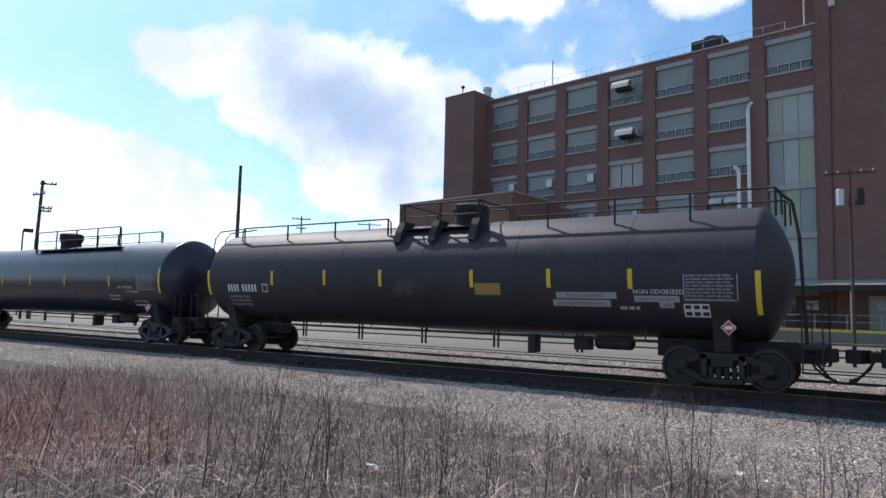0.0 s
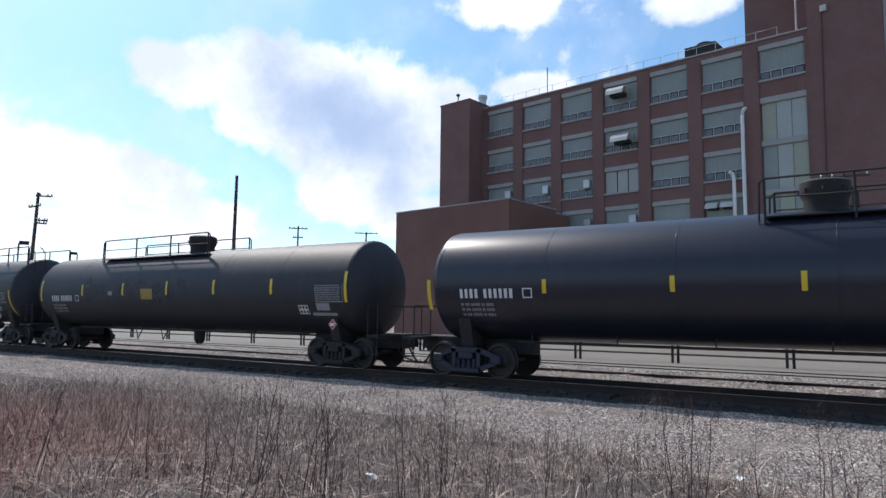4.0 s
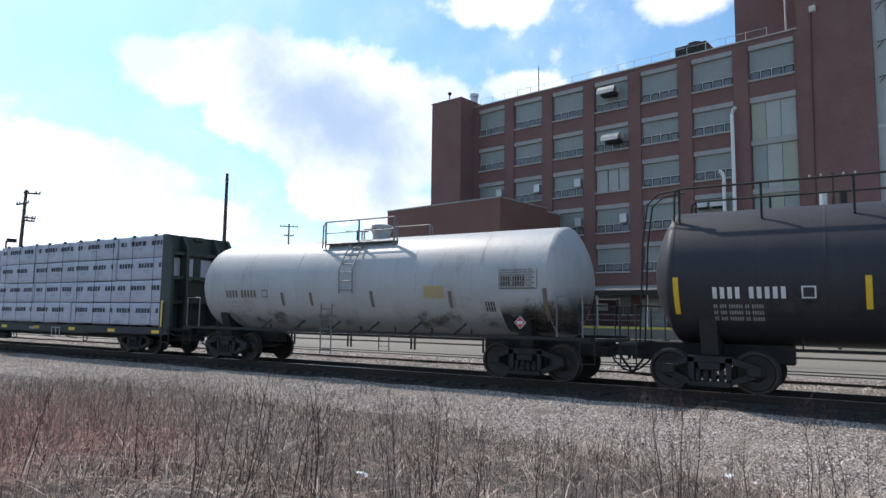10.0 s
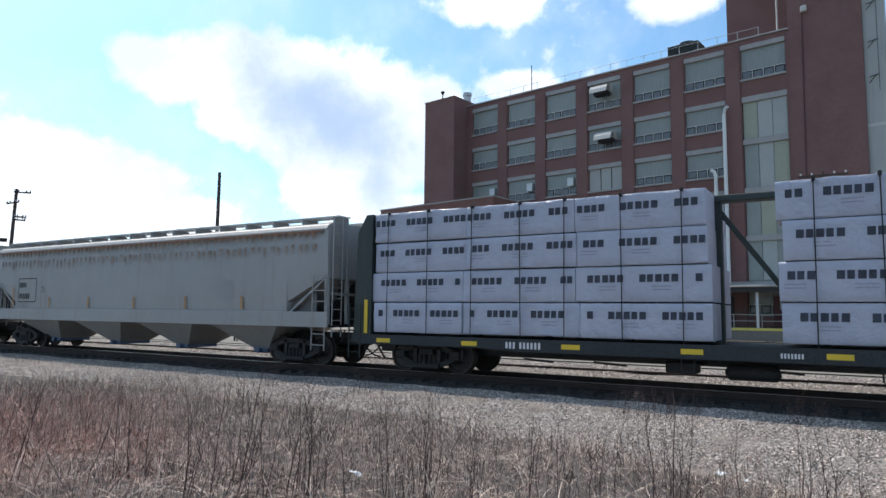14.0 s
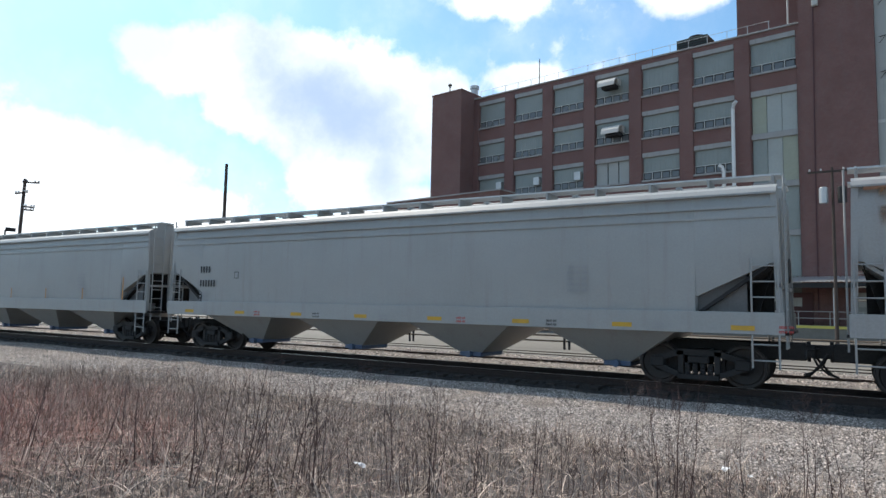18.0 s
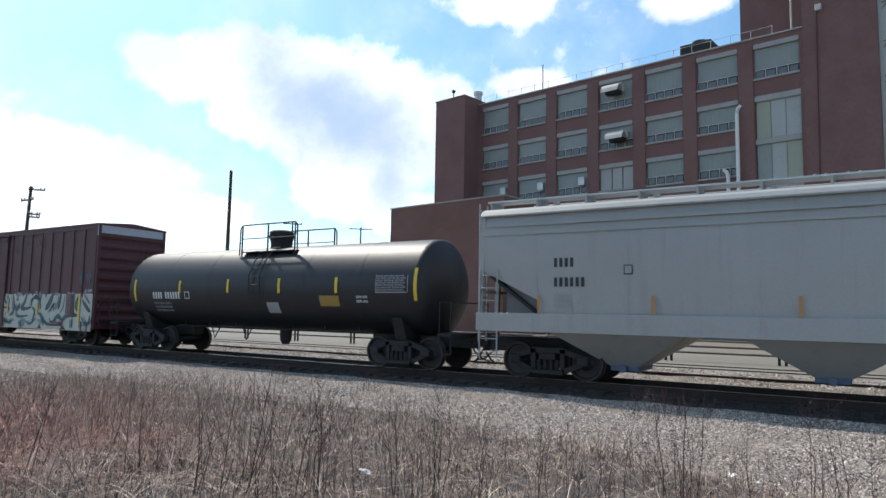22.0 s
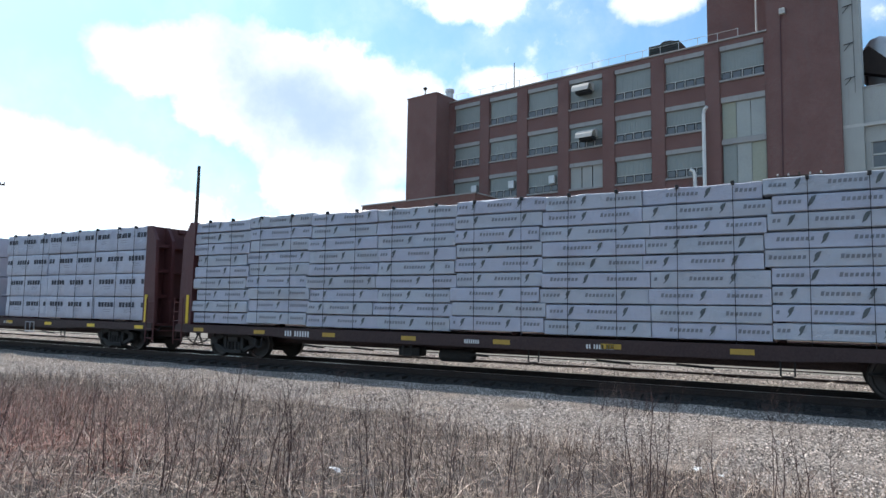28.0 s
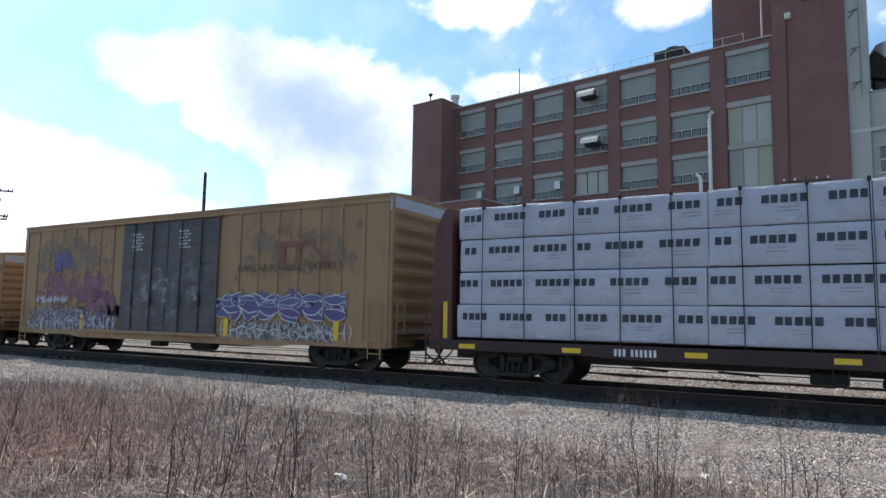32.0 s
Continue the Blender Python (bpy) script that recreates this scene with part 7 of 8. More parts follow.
tank_car("black tank car with a long railed walkway and sooty stripes", -81.92, -63.38, 4.11, 1.05, BLACK,
         [(-64.32, 2.56, 1.12), (-69.09, 2.51, 0.85), (-72.72, 2.5, 0.75), (-74.6, 2.5, 0.75), (-78.13, 2.48, 0.65), (-81.7, 2.5, 0.8)],
         [(-81.7, -74.9, 0.66, "rail"), (-74.4, -71.8, 0.78, "cage"), (-71.5, -64.0, 0.73, "rail")], [(-72.9, 0.5, 0.46)], DARK, 4,
         [("mark", -80.95, 2.04, (4, 5)), ("panel", -72.21, 2.37, (0.8, 0.32, ORANGE_PANEL)), ("lines", -72.2, 1.93, ((4, 3, 4), 1, 0.09)), ("panel", -68.81, 1.98, (1.27, 0.28, GREYINK)),
          ("lines", -67.2, 1.9, ((5, 4, 4), 2, 0.06)), ("text", -66.14, 1.95, ("FRA AIR", 0.14)), ("frame", -65.96, 1.92, (0.5, 0.29)), ("table", -65.53, 2.5, (0.85, 0.5)), ("placard", -65.2, 1.35, 0), ("grime", -76.0, 3.7, (7.0, 1.5, GREY_BLOTCH)), ("grime", -81.0, 2.4, (6.0, 1.1, GREY_BLOTCH))], gap=(0.6, 0.75), extras="brake")
tank_car("small dirty white tank car with a side sill walkway", -97.49, -84.01, 3.97, 1.04, WHITE_TANK,
         [(-84.82, 2.3, 0.8), (-87.54, 2.25, 0.45), (-90.18, 2.27, 0.46), (-92.53, 2.25, 0.4), (-93.74, 2.25, 0.4)],
         [(-92.4, -89.75, 0.72)], [(-90.95, 0.32, 0.45)], TRIMGREY, 5,
         [("mark", -96.31, 2.1, (4, 5)), ("panel", -88.36, 2.4, (0.64, 0.34, DULL_PANEL)), ("table", -86.02, 2.81, (1.0, 0.5)), ("lines", -86.0, 2.5, ((4, 5), 2, 0.11)), ("lines", -86.5, 1.85, ((4,), 2, 0.12)), ("grime", -85.7, 2.15, (1.6, 1.0, GRIME)), ("grime", -89.5, 1.85, (4.4, 0.8, SOFT_GRIME)), ("grime", -97.4, 1.8, (6.5, 0.75, SOFT_GRIME)), ("grime", -86.1, 2.3, (2.0, 1.2, HEAD_GRIME)), ("head_grime", 0, 0, HEAD_GRIME), ("placard", -85.5, 1.45, 0)], gap=(0.75, 0.45), extras="sill")
lumber_car("dark green centre-beam flat car", -122.95, -99.3, GREEN, [(-122.3, -113.22, 3), (-111.9, -99.78, 4)], 4, "white-wrapped lumber bundles with a dark printed mark, four tiers high", 6, True)
hopper_car("chalky grey covered hopper with rust runs below its roof", -143.3, -123.8, DULL_HOPPER, (-141.2, 2.54, 1), True, 7)
hopper_car("clean light grey covered hopper with yellow sill reflectors", -163.95, -144.4, GREY_HOPPER, (-162.3, 2.62, 2), False, 8)
hopper_car("light grey covered hopper with orange side stripes", -185.05, -165.2, GREY_HOPPER, (-182.92, 2.76, 2), False, 9, False)
tank_car("short black tank car with a small railed platform", -200.4, -186.36, 3.78, 0.93, SATIN_BLACK,
         [(-187.09, 2.85, 0.92), (-189.97, 2.62, 0.47), (-192.37, 2.62, 0.47), (-194.79, 2.62, 0.46), (-197.34, 2.6, 0.44), (-200.0, 2.65, 0.8)],
         [(-194.7, -192.2, 0.95)], [(-193.8, 0.42, 0.6)], DARK, 10,
         [("mark", -198.9, 1.95, (4, 6)), ("panel", -190.66, 2.07, (0.78, 0.32, ORANGE_PANEL)), ("panel", -192.99, 1.85, (0.54, 0.34, GREYINK)), ("table", -188.44, 2.67, (1.08, 0.5)), ("lines", -189.2, 2.0, ((5, 4), 2, 0.07))], gap=(0.75, 0.8), extras="outlet")
brown, half, mid, yb, zs, ze = box_car("brown box car with sprayed graffiti along its lower side", -221.3, -202.5, BROWN, (-215.2, -209.7, BROWN), 5.13, 11, roof=BROWN,
    notices=("IMPORTANT\nCLOSE THIS DOOR\nBEFORE CLOSING\nMAIN DOOR\nIMPORTANT\nFERMER CETTE PORTE\nAVANT DE FERMER\nLA PORTE PRINCIPALE", "CLOSE AND LOCK\nBOTH DOORS BEFORE\nMOVING CAR\nFERMER ET VERROUILLER\nLES DEUX PORTES\nAVANT\nDE DEPLACER LE WAGON"))
GX = (-209.9 - mid, -202.6 - mid, zs - 0.08, zs + 1.42)
sheet(brown, "graffiti_field", GX[0], GX[1] - 0.02, zs - 0.1, zs + 1.4, -yb - 0.04, 0.003, GRAF_WHITE, 21, 0.07, "pale sprayed field of graffiti")
for k, (u, w_, up) in enumerate(((-0.08, 0.5, 0.9), (0.16, 0.6, 1.56), (0.27, 0.5, 1.54), (0.37, 0.9, 1.6), (0.58, 0.5, 1.54), (0.73, 0.8, 1.56), (0.9, 0.8, 1.65))):
    x = GX[0] + (GX[1] - GX[0]) * u
    sheet(brown, "graffiti_cloud", x, x + w_, zs + up - (0.9 if k == 0 else 0.3), zs + up, -yb - 0.04, 0.0045, HAZE_LILAC, 60 + k, 0.1, "lilac overspray at the field's edge")
for k, (u, w_) in enumerate(((0.0, 1.2), (0.2, 1.6), (0.38, 1.1), (0.86, 1.0))):
    x = GX[0] + (GX[1] - GX[0]) * u
    sheet(brown, "graffiti_cloud", x, x + w_, zs - 0.06, zs + 0.42, -yb - 0.04, 0.0045, HAZE_TEAL, 70 + k, 0.08, "pale teal overspray low on the field")
blades_of_paint(brown, ((0.06, 0.06, 0.98, 0.09, 0.8, 0.08, 0.62), (0.11, -0.02, 0.62, 0.02, 0.84, 0.07, 0.64), (0.09, 0.02, 0.58, 0.08, 0.55, 0.05, 0.36), (0.11, 0.13, 0.99, 0.15, 0.72, 0.15, 0.45, 0.11, 0.34),
                        (0.05, 0.19, 0.97, 0.18, 0.82, 0.2, 0.82, 0.2, 0.98), (0.14, 0.15, 0.7, 0.19, 0.53, 0.22, 0.7), (0.08, 0.19, 0.58, 0.2, 0.36, 0.25, 0.32, 0.33, 0.36), (0.14, 0.3, 0.99, 0.28, 0.76, 0.25, 0.56, 0.35, 0.58)),
                *GX, -yb - 0.04, GRAF_TEAL, GRAF_STEEL)
blades_of_paint(brown, ((0.11, 0.355, 0.58, 0.365, 0.8, 0.4, 0.9, 0.45, 0.82), (0.1, 0.37, 0.6, 0.4, 0.48, 0.38, 0.2), (0.1, 0.44, 0.45, 0.48, 0.32, 0.51, 0.09), (0.1, 0.47, 0.99, 0.455, 0.76, 0.47, 0.54), (0.2, 0.595, 0.99, 0.56, 0.72, 0.52, 0.54),
                        (0.08, 0.555, 0.45, 0.605, 0.7, 0.61, 0.5)), *GX, -yb - 0.04, GRAF_TEAL, GRAF_STEEL, 0.011)
blades_of_paint(brown, ((0.14, 0.68, 0.99, 0.67, 0.76, 0.66, 0.56), (0.05, 0.72, 0.95, 0.71, 0.63, 0.68, 0.45), (0.16, 0.7, 0.22, 0.76, 0.4, 0.86, 0.4), (0.1, 0.81, 0.32, 0.81, 0.05), (0.13, 0.9, 0.82, 0.95, 0.62, 0.985, 0.5),
                        (0.1, 0.9, 0.36, 0.94, 0.18, 0.975, 0.2, 0.985, 0.42), (0.1, 0.24, 0.22, 0.26, 0.0), (0.06, 0.57, 0.3, 0.6, 0.2, 0.63, 0.3)), *GX, -yb - 0.04, GRAF_TEAL, GRAF_STEEL, 0.015)
blades_of_paint(brown, ((0.12, 0.62, 0.1, 0.66, 0.38, 0.72, 0.2), (0.1, 0.76, 0.95, 0.79, 0.7, 0.75, 0.58), (0.11, 0.87, 0.96, 0.84, 0.7, 0.86, 0.52), (0.08, 0.5, 0.28, 0.56, 0.14, 0.64, 0.12), (0.07, 0.3, 0.22, 0.36, 0.12, 0.42, 0.3), (0.07, 0.02, 0.3, 0.08, 0.14, 0.15, 0.2),
                        (0.09, 0.41, 0.98, 0.42, 0.86, 0.44, 0.98), (0.06, 0.92, 0.98, 0.95, 0.84, 0.98, 0.72)), *GX, -yb - 0.04, GRAF_TEAL, GRAF_STEEL, 0.02)
on_g = side(-yb - 0.04)
for k, (u, v, du, dv) in enumerate(((0.01, 1.0, 0.035, -0.3), (0.23, 1.0, 0.05, -0.1), (0.345, 1.0, 0.03, -0.08), (0.5, 1.0, 0.03, -0.14), (0.88, 1.0, 0.03, -0.16), (-0.01, 0.0, 0.06, 0.24), (0.44, 0.0, 0.05, 0.12), (0.68, 0.0, 0.07, 0.12))):
    xa, za, w_, h_ = GX[0] + (GX[1] - GX[0]) * u, GX[2] + (GX[3] - GX[2]) * v, (GX[1] - GX[0]) * du, (GX[3] - GX[2]) * dv
    bm = bmesh.new()            # the car's own paint left bare between the letters
    bm.faces.new([bm.verts.new(on_g(x, z, 0.0052)) for x, z in ((xa, za + (0.06 if dv < 0 else 0.0)), (xa + w_, za + (0.06 if dv < 0 else 0.0)), (xa + w_ * 0.75, za + h_ * 0.5), (xa + w_ * 0.45, za + h_))])
    part("bare_gap", bm, BROWN, brown, "brown paint left bare between the letters")
bm = bmesh.new()
xa = GX[0] + 0.74 * (GX[1] - GX[0])
patch(bm, on_g, xa, xa + 0.6, zs + 0.5, zs + 1.38, 0.0345, 0, 1)
patch(bm, on_g, xa - 1.2, xa - 0.15, zs + 0.06, zs + 0.24, 0.0345, 0, 1)
part("bare_panel", bm, BROWN, brown, "bare brown patch round the stencilled data")
bm = bmesh.new()
for q in range(8):
    bars(bm, on_g, xa + 0.05, zs + 1.27 - 0.105 * q, (3, 2, 2) if q % 2 else (4, 3), 0.06, 0.037)
bars(bm, on_g, xa - 1.15, zs + 0.14, (5, 4, 3, 4), 0.06, 0.037)
part("stencil", bm, GREYINK, brown)
sprayed(brown, -203.7 - mid, -202.75 - mid, 2.4, 3.1, -yb - 0.039, GRAF_STEEL, None, 26, 4, 0.03)
sheet(brown, "soot", -221.0 - mid, -203.0 - mid, zs + 2.2, ze - 0.1, -yb - 0.037, 0.001, HAZE_SOOT, 27, 0.2, "pale soot on the side")
on_b = side(-yb - 0.04)
for pts in (((-220.12, 4.0), (-220.42, 4.0), (-220.5, 3.9), (-220.5, 3.7), (-220.42, 3.6), (-220.15, 3.6), (-220.08, 3.7), (-220.08, 3.9), (-220.14, 4.0)), ((-219.98, 4.0), (-219.82, 3.8), (-219.66, 3.6))):
    bm = bmesh.new()
    ribbon(bm, on_b, [(x - mid, z) for x, z in pts], (0.075, 0.075), 0.004)
    part("emblem", bm, WHITE, brown, "white railway emblem line")
bm = bmesh.new()
bars(bm, on_b, -220.6 - mid, 3.22, (4, 5), 0.16)
bars(bm, on_b, -220.6 - mid, 2.75, (3,), 0.22)
bars(bm, on_b, -220.6 - mid, 2.3, (3, 3), 0.22)
part("stencil", bm, WHITE, brown)
for x in (-218.2, -216.3, -212.3, -209.35, -206.8):
    bm = bmesh.new()
    patch(bm, on_b, x - mid, x - mid + 0.11, zs + 0.5, zs + 1.0, 0.045)
    part("reflector", bm, YELLOW, brown, "yellow reflective stripe")
bm = bmesh.new()
patch(bm, on_b, -203.57 - mid, -203.44 - mid, zs + 0.22, zs + 1.4, 0.045)
part("reflector", bm, YELLOW, brown, "long yellow reflective stripe")
lumber_car("oxide red centre-beam flat car", -246.75, -223.2, OXIDE, [(-246.1, -223.8, 9)], 9, "pale wrapped lumber bundles with small leaf marks, nine tiers high", 12, True, True)
lumber_car("oxide red centre-beam flat car with a split load", -271.9, -248.0, OXIDE, [(-271.1, -258.85, 4), (-257.75, -248.58, 3)], 4, "white-wrapped lumber bundles with a dark printed mark, four tiers high", 13, True)
tan, half, mid, yb, zs, ze = box_car("faded yellow box car with dark doors and graffiti", -291.7, -273.1, TAN, (-285.0, -280.0, DOORGREY), 5.18, 14, roof=TAN)
sheet(tan, "graffiti_field", -280.0 - mid, -274.3 - mid, zs + 0.55, zs + 1.75, -yb - 0.04, 0.002, HAZE_BLUE, 22, 0.12, "blue and purple overspray")
sheet(tan, "graffiti_field", -280.0 - mid, -274.3 - mid, zs - 0.02, zs + 0.6, -yb - 0.04, 0.003, HAZE_PALE, 28, 0.12, "pale dripping overspray")
sprayed(tan, -279.8 - mid, -274.6 - mid, zs + 0.6, zs + 1.5, -yb - 0.04, GRAF_PALE, GRAF_VIOLET, 22, 6, 0.4, 0.84)
sprayed(tan, -279.8 - mid, -274.6 - mid, zs + 1.05, zs + 1.55, -yb - 0.055, GRAF_PALE, GRAF_BLUE, 44, 6, 0.2, 0.8)
sprayed(tan, -279.9 - mid, -274.5 - mid, zs + 0.02, zs + 0.7, -yb - 0.039, GRAF_PALE, None, 29, 12, 0.035)
sheet(tan, "graffiti_field", -291.3 - mid, -285.05 - mid, zs - 0.02, zs + 1.1, -yb - 0.04, 0.002, HAZE_PALE, 23, 0.15, "pale mottled overspray")
sheet(tan, "graffiti_field", -291.3 - mid, -285.1 - mid, zs + 0.4, zs + 2.9, -yb - 0.04, 0.0015, HAZE_ROSE, 35, 0.3, "faint rose overspray")
sheet(tan, "graffiti_field", -288.2 - mid, -285.05 - mid, zs + 0.7, zs + 1.9, -yb - 0.04, 0.003, HAZE_ROSE, 30, 0.3, "rose overspray")
sheet(tan, "graffiti_field", -289.6 - mid, -288.0 - mid, zs + 2.2, zs + 3.4, -yb - 0.04, 0.003, HAZE_BLUE, 31, 0.3, "small blue tag")
sheet(tan, "graffiti_field", -291.3 - mid, -285.0 - mid, zs - 0.02, zs + 1.15, -yb - 0.04, 0.0035, HAZE_MIX, 52, 0.15, "dark and pale mottled spray")
sheet(tan, "graffiti_field", -287.6 - mid, -285.0 - mid, zs + 0.5, zs + 1.7, -yb - 0.04, 0.004, HAZE_ROSE, 53, 0.3, "rose spray beside the door")
sheet(tan, "graffiti_field", -279.9 - mid, -274.4 - mid, zs - 0.02, zs + 0.75, -yb - 0.04, 0.0042, HAZE_MIX, 54, 0.1, "dark and pale drips")
sprayed(tan, -291.3 - mid, -285.1 - mid, zs + 0.05, zs + 1.0, -yb - 0.039, GRAF_PURPLE, None, 23, 16, 0.04)
sprayed(tan, -291.2 - mid, -285.1 - mid, zs + 0.05, zs + 0.8, -yb - 0.039, GRAF_PALE, None, 33, 18, 0.035)
sprayed(tan, -290.6 - mid, -288.3 - mid, zs + 1.15, zs + 1.5, -yb - 0.039, GRAF_PALE, None, 34, 7, 0.06)
sheet(tan, "graffiti_field", -285.0 - mid, -280.0 - mid, zs + 0.2, zs + 3.0, -yb - 0.118, 0.003, HAZE_GREY, 32, 0.5, "grey overspray on the doors")
sheet(tan, "rust_wash", -280.0 - mid, -273.4 - mid, zs + 1.6, ze - 0.15, -yb - 0.037, 0.001, RUSTWASH, 36, 0.2, "brown rust wash on the side")
sheet(tan, "rust_wash", -291.4 - mid, -285.1 - mid, zs + 1.8, ze - 0.15, -yb - 0.037, 0.001, RUSTWASH, 37, 0.2, "brown rust wash on the side")
words("RAILCAR POOLING EXPERTS", 0.33, side(-yb - 0.034), -279.1 - mid, zs + 2.2, FADED_INK, tan, 0.006)
for u0, u1, w0, w1 in ((-277.5, -276.25, 3.66, 3.82), (-277.28, -277.08, 3.1, 3.65), (-276.65, -276.45, 3.1, 3.65)):
    bm = bmesh.new()
    box(bm, u0 - mid, u1 - mid, -yb - 0.041, -yb - 0.036, w0, w1, 0.002)
    part("emblem", bm, FADED_RED, tan, "faded red emblem bar")
bm = bmesh.new()
ribbon(bm, side(-yb - 0.036), [(-276.1 - mid, 3.82), (-275.75 - mid, 3.46), (-275.4 - mid, 3.1)], (0.14, 0.14), 0.003)
part("emblem", bm, FADED_RED, tan, "faded red emblem bar")
for x in (-279.6, -275.1, -287.4):
    bm = bmesh.new()
    patch(bm, side(-yb - 0.04), x - mid, x - mid + 0.2, zs + 0.15, zs + 0.72, 0.018)
    part("reflector", bm, YELLOW, tan, "yellow reflective stripe")
box_car("tan box car at the end of the visible train", -312.0, -293.4, TAN, (-305.0, -300.0, TAN), 4.2, 15, roof=TAN)
hopper_car("light grey covered hopper ahead of the tank cars", 0.5, 19.3, GREY_HOPPER, (2.0, 2.62, 2), False, 16)

# ---- weeds, dry grass, litter ----
def ground_at(x, y):
    return profile(y) + noise.noise(Vector((x * 0.9, y * 0.9, 3))) * 0.05


def blades(name, count, where, height, width, bend, material, label, seed, droop=0.3, kinks=3, stray=1.2, heading=None):
    """Many thin bent blades in one mesh; neighbours lean much alike, some arch over."""
    r = random.Random(seed)
    verts, faces = [], []
    for _ in range(count):
        x, y = where(r)
        z = ground_at(x, y) - 0.02
        h = r.uniform(*height) * r.uniform(0.6, 1.15)
        w = r.uniform(*width)
        a = (9.0 * noise.noise(Vector((x * 0.5, y * 0.5, 5))) if heading is None else heading) + r.gauss(0, stray)
        lean = abs(r.gauss(0, bend))
        fall = min(0.95, droop * lean * r.uniform(0.6, 1.4))
        dx, dy = math.cos(a) * lean * h, math.sin(a) * lean * h
        b = r.uniform(0, 3.14)
        ux, uy = math.cos(b) * w, math.sin(b) * w
        curl = r.uniform(-0.3, 0.3) * h
        k = len(verts)
        for i in range(kinks + 1):
            f = i / kinks
            s = 1 - 0.7 * f
            g = f ** 1.5
            px, py = x + dx * g - uy / w * curl * f * (1 - f), y + dy * g + ux / w * curl * f * (1 - f)
            pz = z + h * f * (1 - fall * f)
            verts += [(px - ux * s, py - uy * s, pz), (px + ux * s, py + uy * s, pz)]
        for i in range(kinks):
            q = k + 2 * i
            faces.append((q, q + 1, q + 3, q + 2))
    me = bpy.data.meshes.new(name)
    me.from_pydata(verts, [], faces)
    me.materials.append(material)
    return tagged(new(name, me), label, "grass", "", "stuff")


def verge(reach=1.0, patchy=0.0):
    """A random place in the grass before the stones; the edge is ragged."""
    def pick(r):
        while True:
            az, d = radians(r.uniform(-8, 72)), math.sqrt(r.uniform(4.8 ** 2, 21.0 ** 2))
            x, y = -math.sin(az) * d, math.cos(az) * d
            over = y - edge_of_grass(x) * reach
            if over < 0 or r.random() < 0.35 * math.exp(-over * 1.3):
                if r.random() < 9.0 / d and noise.noise(Vector((x * 0.7, y * 0.7, 9))) + 0.5 * noise.noise(Vector((x * 2.3, y * 2.3, 4))) > patchy + r.uniform(-0.9, 0.15):
                    return x, y
    return pick


def tufts(count, seed, reach, spread):
    """Places gathered in clumps."""
    r0 = random.Random(seed)
    pick = verge(reach)
    hearts = [pick(r0) for _ in range(count)]

    def one(r):
        x, y = r.choice(hearts)
        return x + r.gauss(0, spread), y + r.gauss(0, spread)
    return one


def thicket(r):
    while True:
        az, d = radians(r.triangular(51, 74, 66)), r.uniform(7.4, 16)
        x, y = -math.sin(az) * d, math.cos(az) * d
        if y < 8.4 and noise.noise(Vector((x * 0.5, y * 0.5, 4))) > -0.25:
            return x, y


def leaning_place(r):
    az, d = radians(r.uniform(40, 66)), r.uniform(5.4, 8.2)
    return -math.sin(az) * d, math.cos(az) * d


def back_brush(r):
    while True:
        az, d = radians(r.triangular(46, 70, 60)), r.uniform(9, 19)
        x, y = -math.sin(az) * d, math.cos(az) * d
        if y < edge_of_grass(x) + 1.2 and noise.noise(Vector((x * 1.1, y * 1.1, 14))) > -0.1:
            return x, y


blades("dry_grass", 46000, verge(), (0.07, 0.27), (0.0034, 0.0075), 1.8, STRAW, "dry straw-coloured winter grass", 31, 0.5, 2)
blades("dead_thatch", 34000, verge(1.0, 0.05), (0.06, 0.22), (0.0025, 0.005), 2.6, THATCH, "flattened grey-brown dead stalks", 32, 0.3, 3, 3.0)
blades("brown_brush", 1900, tufts(260, 41, 1.08, 0.14), (0.12, 0.5), (0.0016, 0.0034), 0.9, BRAMBLE, "thin brown standing weed stalks in tufts", 33, 0.3, 4, 2.0)
blades("bramble_thicket", 8200, thicket, (0.16, 0.55), (0.003, 0.0062), 2.8, RED_BRAMBLE, "tangled red-brown bramble canes", 34, 0.55, 5, 3.0)
blades("pale_canes", 1500, thicket, (0.35, 0.8), (0.0035, 0.0065), 2.6, ROSE_CANE, "pale bent dead canes in the brambles", 36, 0.5, 6, 0.8)
blades("fallen_canes", 110, leaning_place, (0.3, 0.75), (0.0035, 0.006), 1.5, ROSE_CANE, "long pale dead canes leaning over the grass", 38, 0.12, 6, 0.35, 0.15)
blades("tan_brush", 2600, back_brush, (0.25, 0.75), (0.002, 0.0042), 0.7, TAN_BRUSH, "tan standing brush at the edge of the stones", 39, 0.25, 4, 2.0)
blades("bent_straw", 7000, tufts(520, 42, 1.0, 0.32), (0.16, 0.5), (0.003, 0.0068), 2.4, PALE_CANE, "pale bent dead stalks in the grass", 37, 0.42, 5, 2.0)
blades("gravel_weeds", 5200, tufts(520, 43, 1.22, 0.45), (0.1, 0.42), (0.0015, 0.0028), 0.8, THATCH, "sparse dead weeds in the stones", 35, 0.3, 4, 2.0)


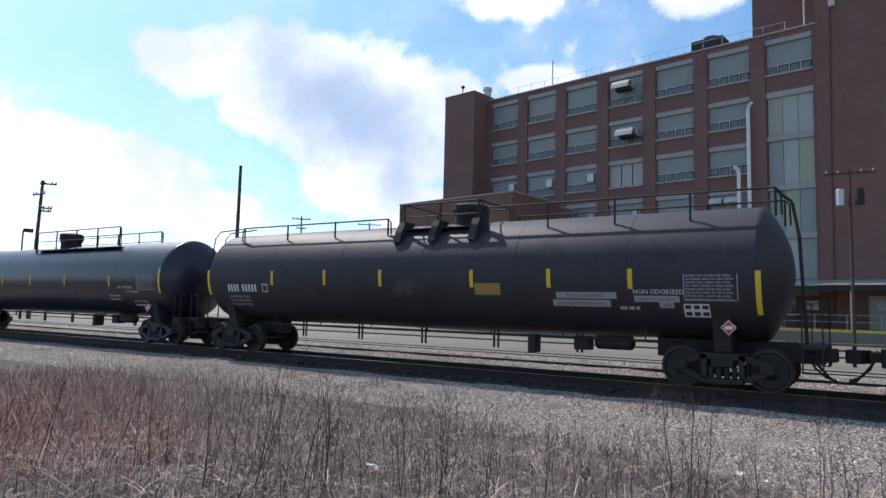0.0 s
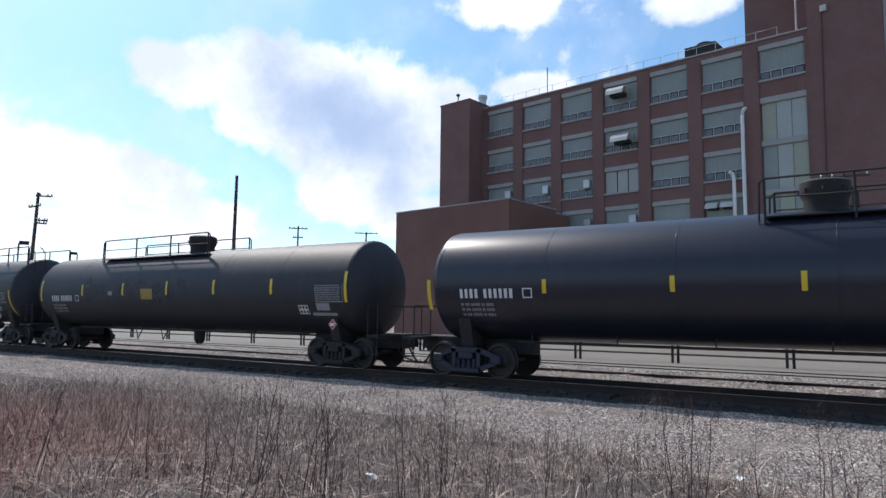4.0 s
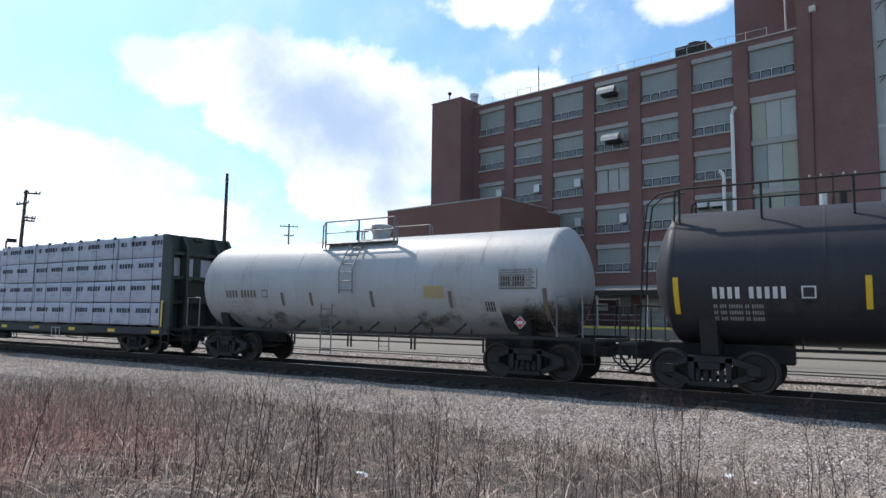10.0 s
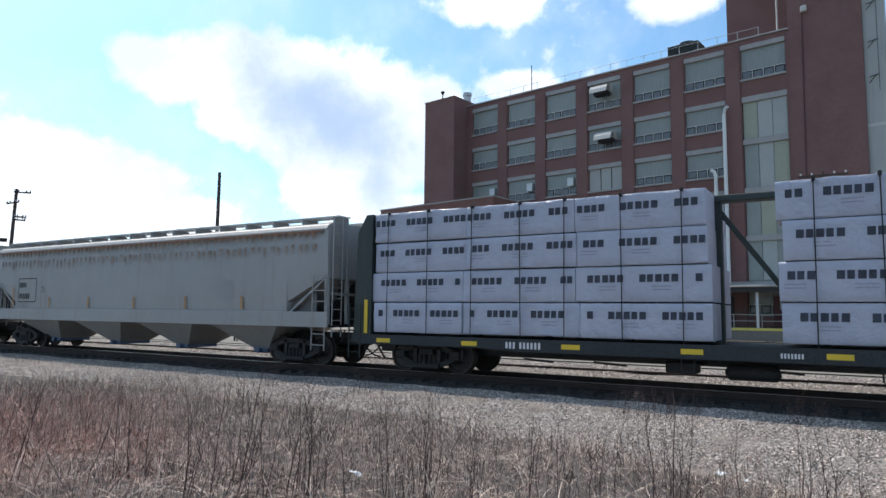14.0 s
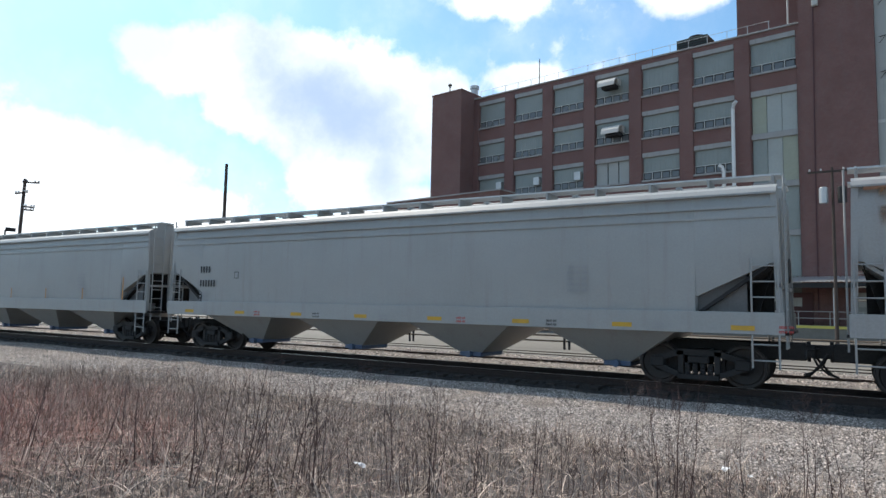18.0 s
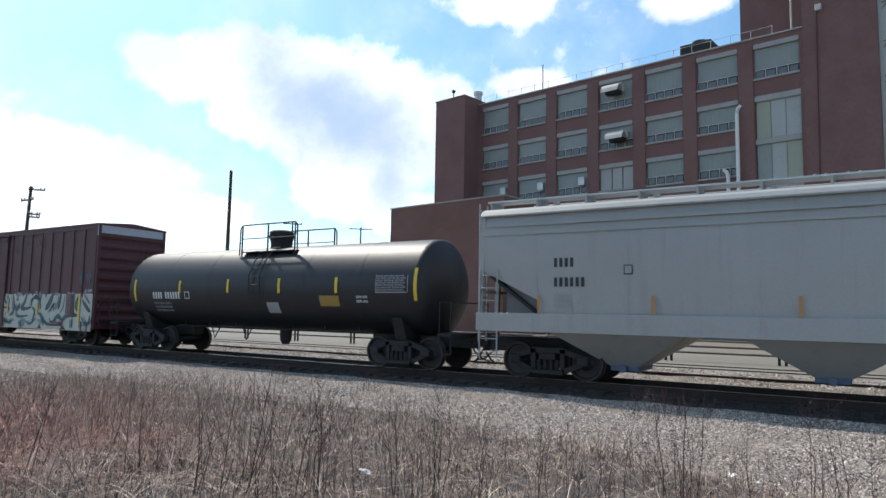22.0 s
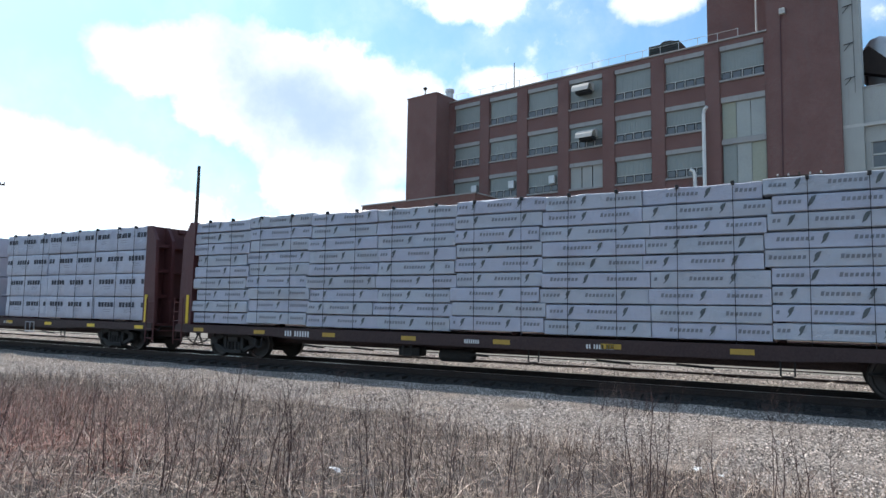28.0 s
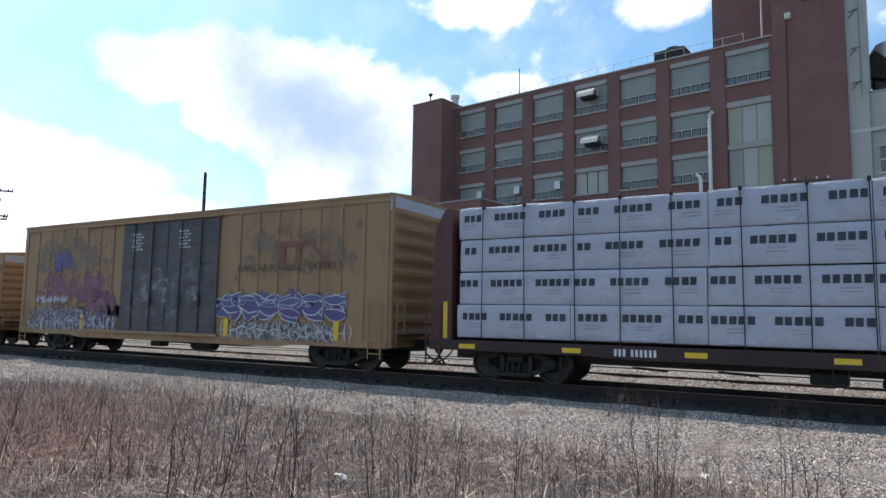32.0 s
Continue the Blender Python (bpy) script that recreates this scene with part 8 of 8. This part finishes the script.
def weed(x, y, h, stems, seed, tilt=0.0, spread=0.16, stuff=None):
    """One tall dead weed: thin uneven stems that fork near the top."""
    stuff = stuff or STEM
    r = random.Random(seed)
    p = thing("tall_weed", "tall bare dark-red dead weed standing in dry grass", "weed", "tall dead weeds", "", pose(x, y, ground_at(x, y) - 0.03))
    twigs = bmesh.new()
    for k in range(stems):
        bm = bmesh.new()
        hh = h * r.choice((0.97, 0.85, 0.66, 0.5, 0.36)) * r.uniform(0.85, 1.05) if k else h
        lx, ly = (tilt + r.gauss(0, spread)) * hh, r.gauss(0, spread) * hh
        bx, by = r.gauss(0, 0.09), r.gauss(0, 0.09)
        bow, wob = r.uniform(-0.08, 0.08) * hh, r.uniform(0.5, 1.5)

        def at(f):
            return Vector((bx + lx * f + bow * math.sin(3.14 * f) + 0.03 * noise.noise(Vector((f * 4 * wob, seed * 0.1, k))), by + ly * f, hh * f))
        thick = r.uniform(0.0034, 0.0066) * (1.15 if k == 0 else 0.85)
        tube(bm, [at(f) for f in (0, 0.17, 0.34, 0.5, 0.67, 0.84, 1.0)], thick, 5, 0.0013)
        part("stem", bm, stuff, p)
        for _ in range(r.randint(2, 9)):
            f = r.uniform(0.4, 0.97)
            c = at(f)
            b = r.uniform(0, 6.28)
            g = r.uniform(0.05, 0.26) * (1.2 - f) * (0.5 + hh)
            e = c + Vector((math.cos(b) * g * 0.75, math.sin(b) * g * 0.75, g * r.uniform(0.7, 1.7)))
            tube(twigs, [c, (c + e) / 2 + Vector((math.cos(b), math.sin(b), 0)) * g * 0.16, e], 0.0019, 3, 0.001)
            for _ in range(r.randint(0, 2)):
                q = c.lerp(e, r.uniform(0.4, 0.9))
                tube(twigs, [q, q + Vector((r.gauss(0, 0.03), r.gauss(0, 0.03), r.uniform(0.02, 0.08)))], 0.0013, 3, 0.0009)
    part("twig_spray", twigs, stuff, p)
    return p


wr = random.Random(77)
# heading from the camera, distance, height, stems, lean towards +x
for az, d, h, n_, lean in ((63.0, 7.6, 1.05, 2, 0.12), (58.6, 7.5, 1.0, 2, 0.22), (55.4, 7.5, 0.9, 3, -0.1), (52.4, 6.6, 1.05, 3, 0.15), (49.6, 6.3, 1.2, 2, 0.25), (48.2, 6.3, 1.26, 3, 0.28), (47.2, 6.3, 1.28, 3, 0.32),
                           (44.3, 6.3, 1.15, 2, 0.3), (42.6, 6.3, 1.17, 3, 0.03), (41.4, 6.3, 1.2, 4, 0.04), (38.6, 6.3, 0.95, 2, 0.0), (35.4, 6.3, 1.12, 3, -0.05), (34.1, 6.3, 1.14, 3, 0.0), (32.9, 6.3, 1.06, 3, 0.0),
                           (31.4, 6.3, 1.08, 3, 0.0), (28.1, 6.3, 0.8, 2, 0.1), (23.4, 6.3, 0.8, 3, 0.08), (21.6, 6.3, 0.86, 3, 0.0), (18.4, 6.3, 0.74, 2, 0.0), (17.2, 6.3, 0.8, 3, 0.1), (13.6, 6.3, 1.26, 3, -0.08),
                           (12.2, 6.3, 1.2, 4, 0.0), (11.2, 6.3, 1.24, 3, 0.05), (8.2, 6.3, 0.86, 2, -0.1), (3.9, 6.3, 1.2, 3, 0.0), (2.2, 6.3, 0.96, 2, 0.0), (1.4, 6.3, 0.8, 2, 0.1), (-0.9, 6.3, 1.08, 2, 0.0)):
    weed(-math.sin(radians(az)) * d, math.cos(radians(az)) * d, h, n_ + 1, wr.randint(0, 9999), lean, 0.05 if az < 44 else 0.1)
for k in range(26):
    az, d = wr.uniform(14, 68), wr.uniform(6.2, 10.5)
    weed(-math.sin(radians(az)) * d, math.cos(radians(az)) * d, wr.uniform(0.5, 1.0), wr.randint(1, 4), wr.randint(0, 9999), wr.uniform(-0.1, 0.35), 0.26, DRYSTEM)
for az, d in ((15.0, 13.4), (14.0, 13.6), (13.0, 13.5), (16.0, 13.5), (12.4, 13.6), (3.5, 13.9), (2.6, 13.8), (10.5, 13.7), (37.5, 16.6), (38.4, 16.4), (45.5, 18.3)):
    weed(-math.sin(radians(az)) * d, math.cos(radians(az)) * d, wr.uniform(0.5, 0.85), 5, wr.randint(0, 9999), 0.1, 0.35)


def litter(az, d, s, seed):
    r = random.Random(seed)
    x, y = -math.sin(radians(az)) * d, math.cos(radians(az)) * d
    bm = bmesh.new()
    rows = [[bm.verts.new((s * (i - 1.5) * 0.5, s * (j - 1) * 0.45, s * r.uniform(0, 0.5))) for i in range(4)] for j in range(3)]
    for p, q in zip(rows, rows[1:]):
        for i in range(3):
            bm.faces.new((p[i], p[i + 1], q[i + 1], q[i]))
    ob = part("paper_litter", bm, WHITE)
    ob.matrix_basis = pose(x, y, ground_at(x, y) + 0.08, 10, 5, r.uniform(0, 90))
    tagged(ob, "crumpled scrap of white litter in the grass", "litter", "scraps of litter")


litter(8.75, 8.35, 0.1, 1)
litter(38.4, 7.2, 0.085, 2)
litter(7.0, 8.1, 0.05, 3)


# ---- what moves ----
def motions():
    for car, x in CARS:
        walk(car, [(t, pose(x + s, TRACK, RAIL)) for t, s in TRAVEL])
    rows, t = [], 0.0
    times, gone = [a for a, _ in TRAVEL], [b for _, b in TRAVEL]
    while t <= 32.0001:
        s = float(np.interp(t, times, gone))
        rows.append((t, pose(0, 0, 0.457, 0, math.degrees(s / 0.457), 0)))
        t += 1 / 15
    walk(WHEELSETS[0], rows)
    turn = WHEELSETS[0].animation_data
    for w in WHEELSETS[1:]:
        w.rotation_mode = "QUATERNION"
        w.animation_data_create()
        w.animation_data.action = turn.action
        w.animation_data.action_slot = turn.action_slot


motions()
